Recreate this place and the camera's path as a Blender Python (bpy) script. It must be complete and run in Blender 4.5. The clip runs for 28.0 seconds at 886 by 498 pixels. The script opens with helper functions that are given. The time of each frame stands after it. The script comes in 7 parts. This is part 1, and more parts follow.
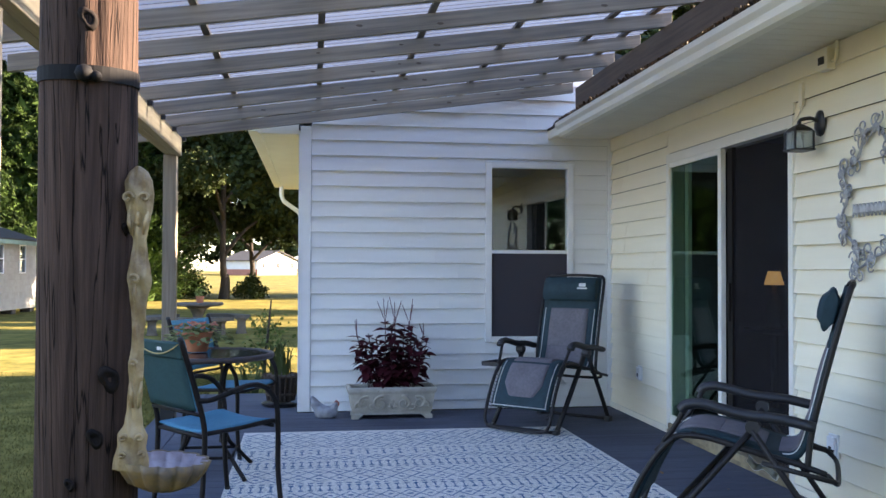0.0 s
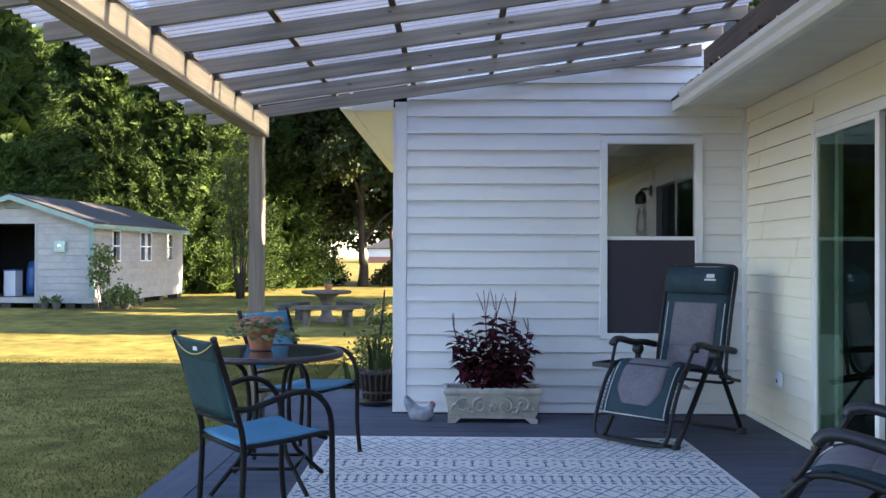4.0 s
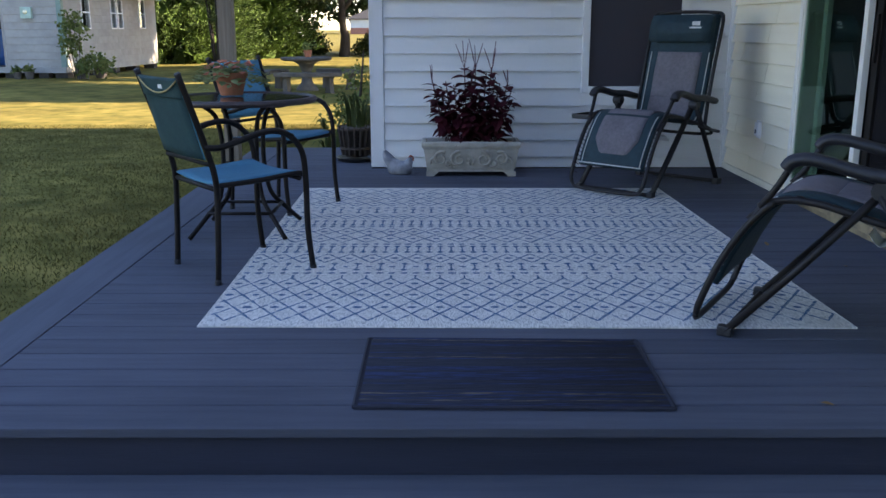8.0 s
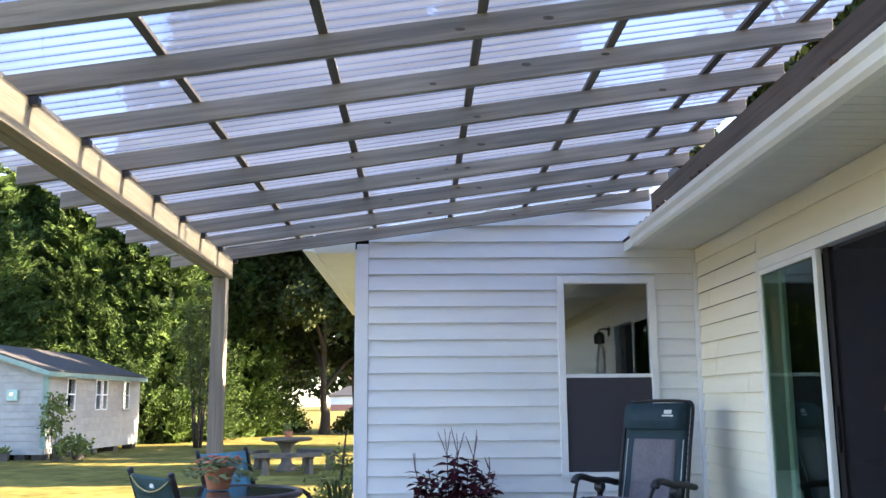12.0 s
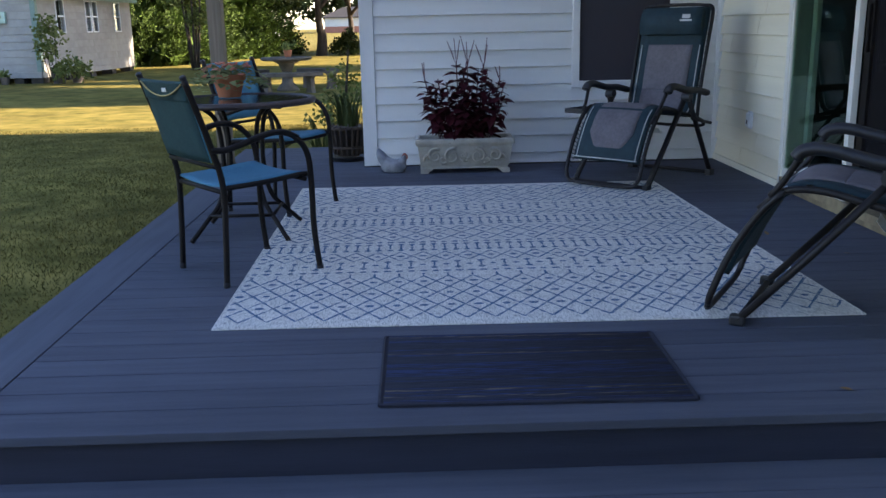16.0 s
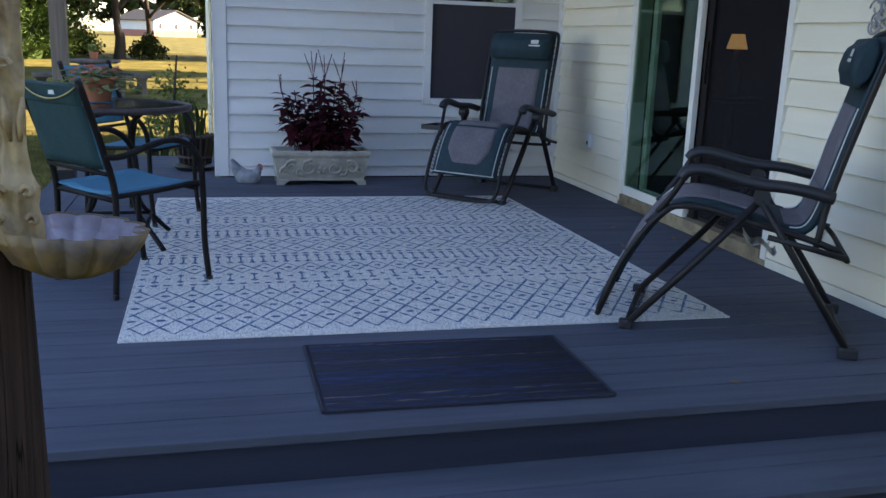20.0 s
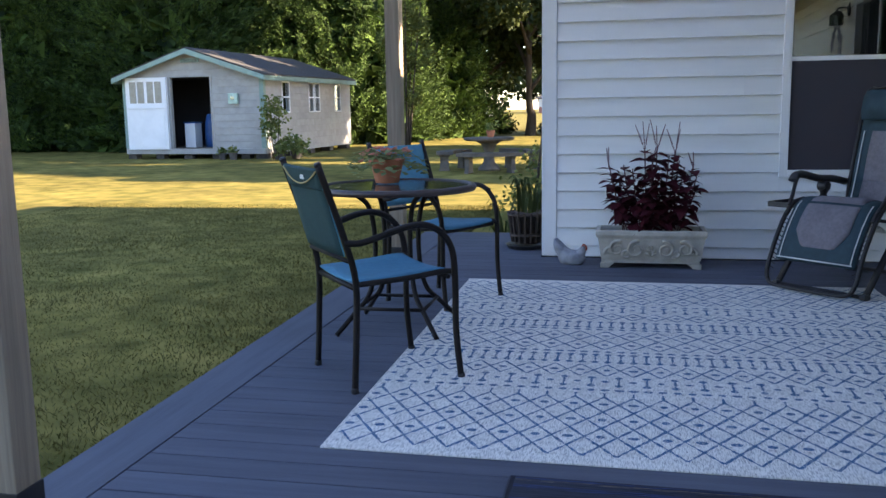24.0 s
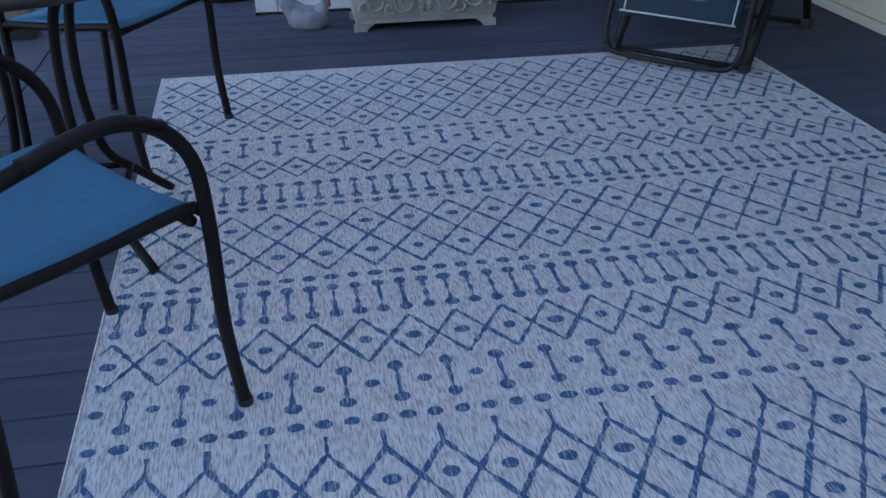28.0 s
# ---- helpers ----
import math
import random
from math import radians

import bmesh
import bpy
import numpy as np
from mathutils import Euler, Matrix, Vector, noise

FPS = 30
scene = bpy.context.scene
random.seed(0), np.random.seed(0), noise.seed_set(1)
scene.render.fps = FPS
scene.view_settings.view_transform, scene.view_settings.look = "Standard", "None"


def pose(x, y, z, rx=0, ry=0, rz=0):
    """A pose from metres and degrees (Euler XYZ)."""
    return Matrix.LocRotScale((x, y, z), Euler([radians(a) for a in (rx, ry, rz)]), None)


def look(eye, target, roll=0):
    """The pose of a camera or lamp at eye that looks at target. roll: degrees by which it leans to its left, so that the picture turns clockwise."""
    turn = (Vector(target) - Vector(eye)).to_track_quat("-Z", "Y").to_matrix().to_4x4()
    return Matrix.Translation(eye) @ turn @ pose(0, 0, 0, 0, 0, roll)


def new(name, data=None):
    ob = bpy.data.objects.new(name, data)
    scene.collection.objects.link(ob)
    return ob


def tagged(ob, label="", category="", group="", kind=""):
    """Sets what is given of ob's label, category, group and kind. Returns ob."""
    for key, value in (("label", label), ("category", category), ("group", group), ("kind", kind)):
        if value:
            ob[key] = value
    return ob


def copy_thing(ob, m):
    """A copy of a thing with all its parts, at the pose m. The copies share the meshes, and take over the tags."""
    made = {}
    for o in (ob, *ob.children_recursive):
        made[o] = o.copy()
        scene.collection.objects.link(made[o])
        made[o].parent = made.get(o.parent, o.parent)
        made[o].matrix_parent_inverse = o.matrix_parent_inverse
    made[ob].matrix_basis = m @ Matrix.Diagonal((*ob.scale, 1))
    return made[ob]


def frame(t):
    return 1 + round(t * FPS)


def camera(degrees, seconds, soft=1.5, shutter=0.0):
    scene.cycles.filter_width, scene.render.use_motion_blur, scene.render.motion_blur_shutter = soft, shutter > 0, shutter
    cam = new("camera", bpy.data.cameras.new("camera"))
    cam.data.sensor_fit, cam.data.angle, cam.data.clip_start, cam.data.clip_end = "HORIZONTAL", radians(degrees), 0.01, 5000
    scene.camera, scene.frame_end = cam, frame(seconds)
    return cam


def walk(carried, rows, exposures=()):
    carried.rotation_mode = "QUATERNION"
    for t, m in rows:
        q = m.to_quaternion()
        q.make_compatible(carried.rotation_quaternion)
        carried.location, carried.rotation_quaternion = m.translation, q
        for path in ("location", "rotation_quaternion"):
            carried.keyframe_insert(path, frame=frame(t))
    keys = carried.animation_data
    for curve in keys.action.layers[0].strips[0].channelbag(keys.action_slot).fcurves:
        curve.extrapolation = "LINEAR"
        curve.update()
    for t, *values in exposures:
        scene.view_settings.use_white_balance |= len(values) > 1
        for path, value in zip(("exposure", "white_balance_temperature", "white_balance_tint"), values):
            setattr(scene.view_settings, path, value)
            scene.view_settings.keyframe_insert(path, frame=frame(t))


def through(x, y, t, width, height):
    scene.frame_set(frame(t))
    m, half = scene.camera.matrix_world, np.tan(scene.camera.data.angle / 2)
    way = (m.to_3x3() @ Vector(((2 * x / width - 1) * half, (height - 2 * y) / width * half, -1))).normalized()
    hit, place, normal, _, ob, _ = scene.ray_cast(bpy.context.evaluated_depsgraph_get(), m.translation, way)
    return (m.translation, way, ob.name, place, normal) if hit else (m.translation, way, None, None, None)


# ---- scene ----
cam = camera(52.7, 28.0)
PATH = [
    (0, (-0.35, -0.579, 1.241), (-0.062, 1.399, 1.284), 0.2),
    (0.5, (-0.278, -0.439, 1.292), (-0.057, 1.533, 1.54), -1.3),
    (1, (-0.228, -0.271, 1.306), (-0.028, 1.678, 1.707), -0.6),
    (1.5, (-0.147, -0.102, 1.313), (0.019, 1.843, 1.748), -0.3),
    (2, (-0.027, -0.009, 1.307), (-0.061, 1.951, 1.704), 1.8),
    (2.5, (0.058, 0.042, 1.309), (0.004, 1.994, 1.74), 0.6),
    (3, (0.057, 0.061, 1.318), (0.039, 2.005, 1.788), 0.4),
    (3.5, (0.051, 0.099, 1.299), (0.038, 2.08, 1.574), 0.3),
    (4, (0.038, 0.127, 1.249), (0.006, 2.127, 1.263), 0.2),
    (4.5, (0.123, 0.121, 1.155), (0.049, 2.107, 0.925), -0.1),
    (6.5, (0.113, 0.127, 1.088), (0.063, 2.064, 0.592), -0.2),
    (7, (0.115, 0.139, 1.091), (0.065, 2.069, 0.57), -0.3),
    (7.5, (0.108, 0.148, 1.082), (0.076, 2.08, 0.565), -0.1),
    (8, (0.092, 0.171, 1.085), (0.093, 2.112, 0.603), 0.0),
    (8.5, (0.055, 0.189, 1.085), (0.03, 2.144, 0.668), -0.8),
    (9, (0.016, 0.186, 1.084), (-0.08, 2.148, 0.709), -1.8),
    (9.5, (0.033, 0.158, 1.09), (-0.095, 2.127, 0.766), -1.6),
    (10, (0.096, 0.085, 1.14), (-0.061, 2.073, 0.992), -1.4),
    (10.5, (0.118, 0.037, 1.175), (-0.053, 2.022, 1.344), -1.3),
    (11, (0.079, 0.017, 1.173), (-0.019, 1.988, 1.497), -0.7),
    (11.5, (0.04, 0.005, 1.186), (0.046, 1.969, 1.561), -0.6),
    (12, (0.06, 0.002, 1.187), (0.11, 1.973, 1.525), -0.4),
    (12.5, (0.067, 0.02, 1.141), (0.113, 2.006, 1.37), -0.1),
    (13, (0.052, 0.017, 1.141), (0.088, 2.014, 1.25), 0.1),
    (13.5, (0.108, 0.057, 1.14), (0.125, 2.052, 1.001), 0.2),
    (15.5, (0.078, 0.115, 1.091), (-0.016, 2.047, 0.582), -2.3),
    (16, (-0.031, 0.161, 1.09), (0.015, 2.1, 0.601), -1.1),
    (16.5, (-0.2, 0.206, 1.085), (0.205, 2.093, 0.564), 0.9),
    (17, (-0.223, 0.07, 1.11), (0.324, 1.936, 0.645), 1.5),
    (17.5, (-0.271, -0.021, 1.114), (0.054, 1.896, 0.647), -1.1),
    (18, (-0.312, -0.028, 1.126), (-0.072, 1.911, 0.698), -1.1),
    (18.5, (-0.384, 0.008, 1.128), (-0.153, 1.957, 0.741), -0.0),
    (19, (-0.452, 0.045, 1.117), (-0.169, 1.982, 0.705), 0.8),
    (19.5, (-0.474, 0.068, 1.104), (-0.062, 1.976, 0.668), 2.1),
    (20, (-0.464, 0.105, 1.102), (0.024, 1.99, 0.646), 2.1),
    (20.5, (-0.387, 0.184, 1.09), (-0.047, 2.101, 0.632), 1.5),
    (21, (-0.22, 0.308, 1.099), (-0.189, 2.257, 0.654), 0.6),
    (21.5, (-0.111, 0.481, 1.093), (-0.102, 2.441, 0.695), -0.1),
    (22, (-0.042, 0.633, 1.094), (-0.172, 2.588, 0.69), -1.9),
    (22.5, (0.037, 0.631, 1.112), (-0.346, 2.583, 0.907), -0.8),
    (24.5, (0.172, 0.716, 1.087), (-0.236, 2.639, 0.72), -1.1),
    (25, (0.111, 0.856, 1.072), (-0.191, 2.787, 0.648), -0.4),
    (25.5, (0.015, 1.066, 1.065), (-0.147, 2.997, 0.57), -0.3),
    (26, (0.057, 1.404, 1.038), (0.109, 3.314, 0.449), -0.7),
    (26.5, (0.04, 1.665, 1.05), (0.149, 3.541, 0.366), 0.2),
    (27, (-0.12, 1.979, 1.087), (0.164, 3.839, 0.41), 3.0),
    (27.5, (-0.282, 2.283, 1.03), (-0.067, 4.14, 0.318), 4.1),
    (28, (-0.369, 2.701, 1.145), (-0.055, 4.417, 0.167), -0.3),
]
walk(cam, [(t, look(eye, target, roll)) for t, eye, target, roll in PATH],
     [(t, ev, 6450, 22) for t, ev in ((0.0, 3.27), (1.0, 3.60), (3.0, 3.55), (4.0, 3.32), (4.5, 3.17), (7.0, 2.82), (9.0, 2.90), (11.0, 3.50), (12.0, 3.60), (13.0, 3.42), (16.0, 2.75), (18.0, 2.75), (19.0, 2.85), (20.0, 2.80), (21.0, 2.80), (22.0, 2.85), (22.5, 3.05), (25.0, 2.95), (26.0, 2.80), (28.0, 2.80))])


# ---- world ----
SUN_ELEVATION, SUN_AZIMUTH = radians(20.0), radians(2.0)  # azimuth from +x towards +y
world = bpy.data.worlds.new("sky")
scene.world = world
world.use_nodes = True
wn = world.node_tree
wn.nodes.clear()
sky = wn.nodes.new("ShaderNodeTexSky")
sky.sky_type, sky.sun_disc = "NISHITA", False
sky.sun_elevation, sky.sun_rotation = SUN_ELEVATION, radians(90) - SUN_AZIMUTH
sky.air_density, sky.dust_density, sky.ozone_density = 1.0, 0.25, 2.0
bg = wn.nodes.new("ShaderNodeBackground")
bg.inputs["Strength"].default_value = 0.085
wout = wn.nodes.new("ShaderNodeOutputWorld")
wn.links.new(sky.outputs[0], bg.inputs[0])
wn.links.new(bg.outputs[0], wout.inputs[0])

sun_data = bpy.data.lights.new("sun", "SUN")
sun_data.energy, sun_data.angle, sun_data.color = 5.0, radians(0.53), (1.0, 0.83, 0.56)
sun = new("sun", sun_data)
to_sun = Vector((math.cos(SUN_ELEVATION) * math.cos(SUN_AZIMUTH), math.cos(SUN_ELEVATION) * math.sin(SUN_AZIMUTH), math.sin(SUN_ELEVATION)))
sun.matrix_world = look(tuple(to_sun * 60), (0, 0, 0))


# ---- materials ----
def surf(name, col, col2=None, scale=4.0, rough=0.6, bump=0.0, bscale=60.0, metal=0.0, stretch=(1, 1, 1), tone=0.0, spec=0.5, mix=(0.35, 0.65), stain=0.0, detail=5.0, tilt=0.0):
    """A painted, woody or stony surface: two colours mixed by stretched noise, a larger stain, a piece-by-piece tone and fine relief."""
    m = bpy.data.materials.new(name)
    m.use_nodes = True
    t = m.node_tree
    n, link = t.nodes, t.links.new
    p = n["Principled BSDF"]
    p.inputs["Roughness"].default_value, p.inputs["Metallic"].default_value = rough, metal
    p.inputs["Specular IOR Level"].default_value = spec
    geo, mp, info = n.new("ShaderNodeNewGeometry"), n.new("ShaderNodeMapping"), n.new("ShaderNodeObjectInfo")
    mp.inputs["Scale"].default_value = stretch
    if tilt:
        turn = n.new("ShaderNodeMapping")
        turn.inputs["Rotation"].default_value = (0, tilt, 0)
        link(geo.outputs["Position"], turn.inputs["Vector"])
        link(turn.outputs[0], mp.inputs["Vector"])
    else:
        link(geo.outputs["Position"], mp.inputs["Vector"])
    off = n.new("ShaderNodeVectorMath")
    off.operation = "SCALE"
    off.inputs[0].default_value = (37.0, 11.0, 23.0)
    link(info.outputs["Random"], off.inputs["Scale"])
    link(off.outputs[0], mp.inputs["Location"])
    a = n.new("ShaderNodeTexNoise")
    a.inputs["Scale"].default_value, a.inputs["Detail"].default_value, a.inputs["Roughness"].default_value = scale, detail, 0.6
    link(mp.outputs[0], a.inputs["Vector"])
    ramp = n.new("ShaderNodeMapRange")
    ramp.inputs["From Min"].default_value, ramp.inputs["From Max"].default_value = mix
    link(a.outputs["Fac"], ramp.inputs["Value"])
    c = n.new("ShaderNodeMix")
    c.data_type = "RGBA"
    c.inputs["A"].default_value = (*col, 1)
    c.inputs["B"].default_value = (*(col2 or [v * 0.82 for v in col]), 1)
    link(ramp.outputs[0], c.inputs["Factor"])
    last = c.outputs["Result"]
    b = n.new("ShaderNodeTexNoise")
    b.inputs["Scale"].default_value, b.inputs["Detail"].default_value = scale * 0.17, 3.0
    link(geo.outputs["Position"], b.inputs["Vector"])
    val = n.new("ShaderNodeMapRange")
    val.inputs["From Min"].default_value, val.inputs["From Max"].default_value = 0.3, 0.7
    val.inputs["To Min"].default_value, val.inputs["To Max"].default_value = 1.0 - stain, 1.0 + stain * 0.4
    link(b.outputs["Fac"], val.inputs["Value"])
    rnd = n.new("ShaderNodeMapRange")
    rnd.inputs["To Min"].default_value, rnd.inputs["To Max"].default_value = 1.0 - tone, 1.0 + tone
    link(info.outputs["Random"], rnd.inputs["Value"])
    mul = n.new("ShaderNodeMath")
    mul.operation = "MULTIPLY"
    link(val.outputs[0], mul.inputs[0])
    link(rnd.outputs[0], mul.inputs[1])
    hsv = n.new("ShaderNodeHueSaturation")
    link(mul.outputs[0], hsv.inputs["Value"])
    link(last, hsv.inputs["Color"])
    link(hsv.outputs[0], p.inputs["Base Color"])
    if bump:
        k = n.new("ShaderNodeTexNoise")
        k.inputs["Scale"].default_value, k.inputs["Detail"].default_value = bscale, 4.0
        link(mp.outputs[0], k.inputs["Vector"])
        bp = n.new("ShaderNodeBump")
        bp.inputs["Strength"].default_value, bp.inputs["Distance"].default_value = bump, 0.004
        link(k.outputs["Fac"], bp.inputs["Height"])
        link(bp.outputs[0], p.inputs["Normal"])
    return m


def clear_sheet(name, tint, haze, least=0.04, rough=0.05, power=4.0, blur=0.0, most=0.95, shine=(1, 1, 1)):
    """Thin clear sheet: sees through, with haze and a mirror gloss by angle."""
    m = bpy.data.materials.new(name)
    m.use_nodes = True
    t = m.node_tree
    n, link = t.nodes, t.links.new
    n.clear()
    out = n.new("ShaderNodeOutputMaterial")
    tr, tl, gl, lw = (n.new(k) for k in ("ShaderNodeBsdfTransparent", "ShaderNodeBsdfTranslucent", "ShaderNodeBsdfGlossy", "ShaderNodeLayerWeight"))
    tr.inputs[0].default_value = (*tint, 1)
    tl.inputs[0].default_value = (0.43, 0.50, 0.63, 1)
    gl.inputs["Roughness"].default_value = rough
    gl.inputs[0].default_value = (*shine, 1)
    lw.inputs["Blend"].default_value = 0.5
    pw, sc = n.new("ShaderNodeMath"), n.new("ShaderNodeMapRange")
    pw.operation = "POWER"
    pw.inputs[1].default_value = power
    sc.inputs["To Min"].default_value, sc.inputs["To Max"].default_value = least, most
    link(lw.outputs["Facing"], pw.inputs[0])
    link(pw.outputs[0], sc.inputs["Value"])
    a, b = n.new("ShaderNodeMixShader"), n.new("ShaderNodeMixShader")
    geo, mp, ns, hz = (n.new(k) for k in ("ShaderNodeNewGeometry", "ShaderNodeMapping", "ShaderNodeTexNoise", "ShaderNodeMapRange"))
    mp.inputs["Scale"].default_value = (0.8, 5.0, 0.8)
    ns.inputs["Scale"].default_value = 1.0
    # dust thicker here and there; furrow bands of haze imitate bright glints
    wv, nr, sum_h = n.new("ShaderNodeTexWave"), n.new("ShaderNodeMath"), n.new("ShaderNodeMath")
    wv.bands_direction = "Y"
    wv.inputs["Scale"].default_value = 4.134
    nr.operation, nr.inputs[1].default_value = "POWER", 5.0
    sum_h.operation = "MULTIPLY_ADD"
    hz.inputs["From Min"].default_value, hz.inputs["From Max"].default_value = 0.3, 0.7
    hz.inputs["To Min"].default_value, hz.inputs["To Max"].default_value = haze * 0.4, haze * 1.6
    link(geo.outputs["Position"], mp.inputs["Vector"])
    link(geo.outputs["Position"], wv.inputs["Vector"])
    link(mp.outputs[0], ns.inputs["Vector"])
    link(wv.outputs["Fac"], nr.inputs[0])
    link(nr.outputs[0], sum_h.inputs[0])
    sum_h.inputs[1].default_value = 0.75
    link(ns.outputs["Fac"], sum_h.inputs[2])
    hz.clamp = False
    link(sum_h.outputs[0], hz.inputs["Value"])
    link(hz.outputs[0], a.inputs[0])
    if blur:
        # wavy plastic scatters part of what shows through it
        rf, mid = n.new("ShaderNodeBsdfRefraction"), n.new("ShaderNodeMixShader")
        rf.inputs["Color"].default_value = (*tint, 1)
        rf.inputs["Roughness"].default_value, rf.inputs["IOR"].default_value = 0.38, 1.12
        mid.inputs[0].default_value = blur
        link(tr.outputs[0], mid.inputs[1])
        link(rf.outputs[0], mid.inputs[2])
        link(mid.outputs[0], a.inputs[1])
    else:
        link(tr.outputs[0], a.inputs[1])
    link(tl.outputs[0], a.inputs[2])
    link(sc.outputs[0], b.inputs[0])
    link(a.outputs[0], b.inputs[1])
    link(gl.outputs[0], b.inputs[2])
    link(b.outputs[0], out.inputs[0])
    return m


def glow(name, col, strength):
    m = bpy.data.materials.new(name)
    m.use_nodes = True
    p = m.node_tree.nodes["Principled BSDF"]
    p.inputs["Base Color"].default_value = (*col, 1)
    p.inputs["Emission Color"].default_value, p.inputs["Emission Strength"].default_value = (*col, 1), strength
    return m


def leafy(name, col, col2, through=0.35, rough=0.5):
    """Leaves: two colours by leaf, lit from both sides."""
    m = bpy.data.materials.new(name)
    m.use_nodes = True
    t = m.node_tree
    n, link = t.nodes, t.links.new
    p, out = n["Principled BSDF"], n["Material Output"]
    p.inputs["Roughness"].default_value, p.inputs["Specular IOR Level"].default_value = rough + 0.2, 0.2
    geo = n.new("ShaderNodeNewGeometry")
    noise_a = n.new("ShaderNodeTexNoise")
    noise_a.inputs["Scale"].default_value = 0.6
    link(geo.outputs["Position"], noise_a.inputs["Vector"])
    add = n.new("ShaderNodeMath")
    add.operation = "MULTIPLY"
    link(geo.outputs["Random Per Island"], add.inputs[0])
    link(noise_a.outputs["Fac"], add.inputs[1])
    r = n.new("ShaderNodeMapRange")
    r.inputs["From Max"].default_value = 0.6
    link(add.outputs[0], r.inputs["Value"])
    c = n.new("ShaderNodeMix")
    c.data_type = "RGBA"
    c.inputs["A"].default_value, c.inputs["B"].default_value = (*col, 1), (*col2, 1)
    link(r.outputs[0], c.inputs["Factor"])
    link(c.outputs["Result"], p.inputs["Base Color"])
    tl, mx = n.new("ShaderNodeBsdfTranslucent"), n.new("ShaderNodeMixShader")
    link(c.outputs["Result"], tl.inputs[0])
    mx.inputs[0].default_value = through
    link(p.outputs[0], mx.inputs[1])
    link(tl.outputs[0], mx.inputs[2])
    link(mx.outputs[0], out.inputs[0])
    return m


M_SIDING_W = surf("white_siding", (0.80, 0.80, 0.78), (0.76, 0.76, 0.745), 3, 0.45, 0.08, 90, stretch=(0.3, 0.3, 4), tone=0.02, stain=0.05)
M_SIDING_C = surf("cream_siding", (0.86, 0.79, 0.61), (0.82, 0.75, 0.57), 3, 0.45, 0.08, 90, stretch=(0.3, 0.3, 4), tone=0.02, stain=0.05)
# dark wall core behind the boards; paints shade into the lap gaps
M_LAP_SHADE = surf("lap_gap_shade", (0.09, 0.09, 0.09), (0.07, 0.07, 0.07), 6, 0.9)
M_TRIM = surf("white_trim", (0.83, 0.83, 0.82), (0.78, 0.78, 0.77), 3, 0.4, stain=0.06)
M_CREAM = surf("cream_trim", (0.85, 0.80, 0.66), (0.80, 0.75, 0.61), 3, 0.4, stain=0.08)
M_SOFFIT = surf("soffit", (0.76, 0.71, 0.58), (0.70, 0.65, 0.53), 3, 0.5, stain=0.1)
M_DECK = surf("deck_boards", (0.106, 0.114, 0.145), (0.082, 0.089, 0.115), 5, 0.72, 0.35, 70, stretch=(0.25, 4, 4), tone=0.07, stain=0.25, spec=0.16)
M_DECK_Y = surf("deck_border", (0.094, 0.102, 0.132), (0.070, 0.078, 0.104), 5, 0.62, 0.35, 70, stretch=(4, 0.25, 4), tone=0.05, stain=0.2, spec=0.25)
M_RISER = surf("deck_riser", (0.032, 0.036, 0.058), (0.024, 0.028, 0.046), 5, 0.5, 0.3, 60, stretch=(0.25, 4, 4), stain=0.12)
M_WOOD = surf("weathered_wood", (0.39, 0.325, 0.245), (0.22, 0.188, 0.15), 5, 0.75, 0.5, 40, stretch=(0.25, 6, 6), tone=0.12, stain=0.2, mix=(0.38, 0.62), tilt=0.1411)
M_WOOD_Y = surf("weathered_beam", (0.47, 0.36, 0.215), (0.35, 0.265, 0.15), 6, 0.75, 0.5, 40, stretch=(6, 0.25, 6), tone=0.08, stain=0.15)
M_WOOD_Z = surf("weathered_post", (0.31, 0.245, 0.175), (0.20, 0.158, 0.115), 6, 0.75, 0.5, 40, stretch=(6, 6, 0.25), tone=0.08, stain=0.2)
M_BATTEN = surf("dark_batten", (0.21, 0.17, 0.13), (0.13, 0.11, 0.09), 6, 0.8, 0.4, 40, stretch=(6, 0.25, 6), tone=0.15, stain=0.2)
M_LEDGER = surf("ledger_wood", (0.17, 0.125, 0.085), (0.10, 0.075, 0.055), 6, 0.8, 0.5, 40, stretch=(6, 0.25, 6), stain=0.2)
M_SHINGLE = surf("shingles", (0.062, 0.058, 0.055), (0.036, 0.034, 0.033), 30, 0.9, 0.6, 120, stain=0.2)
M_PANEL = clear_sheet("clear_panel", (0.36, 0.435, 0.56), 0.075, 0.05, 0.05, 4.0, 0.45, 0.80)
# green in tint and gloss stands in for the yard mirrored in the pane
M_DOORGLASS = clear_sheet("yard_green_glass", (0.66, 0.77, 0.70), 0.0, 0.13, 0.0, 4.5, 0.0, 0.75, (0.56, 0.70, 0.60))
M_GLASS = clear_sheet("window_glass", (0.76, 0.81, 0.80), 0.0, 0.15, 0.0)
def mesh_cloth(name, col, clear):
    """Fine insect netting: part cloth, part holes."""
    m = bpy.data.materials.new(name)
    m.use_nodes = True
    n, link = m.node_tree.nodes, m.node_tree.links.new
    p, out, tr, mx = n["Principled BSDF"], n["Material Output"], n.new("ShaderNodeBsdfTransparent"), n.new("ShaderNodeMixShader")
    p.inputs["Base Color"].default_value, p.inputs["Roughness"].default_value = (*col, 1), 0.7
    mx.inputs[0].default_value = clear
    link(p.outputs[0], mx.inputs[1])
    link(tr.outputs[0], mx.inputs[2])
    link(mx.outputs[0], out.inputs[0])
    return m


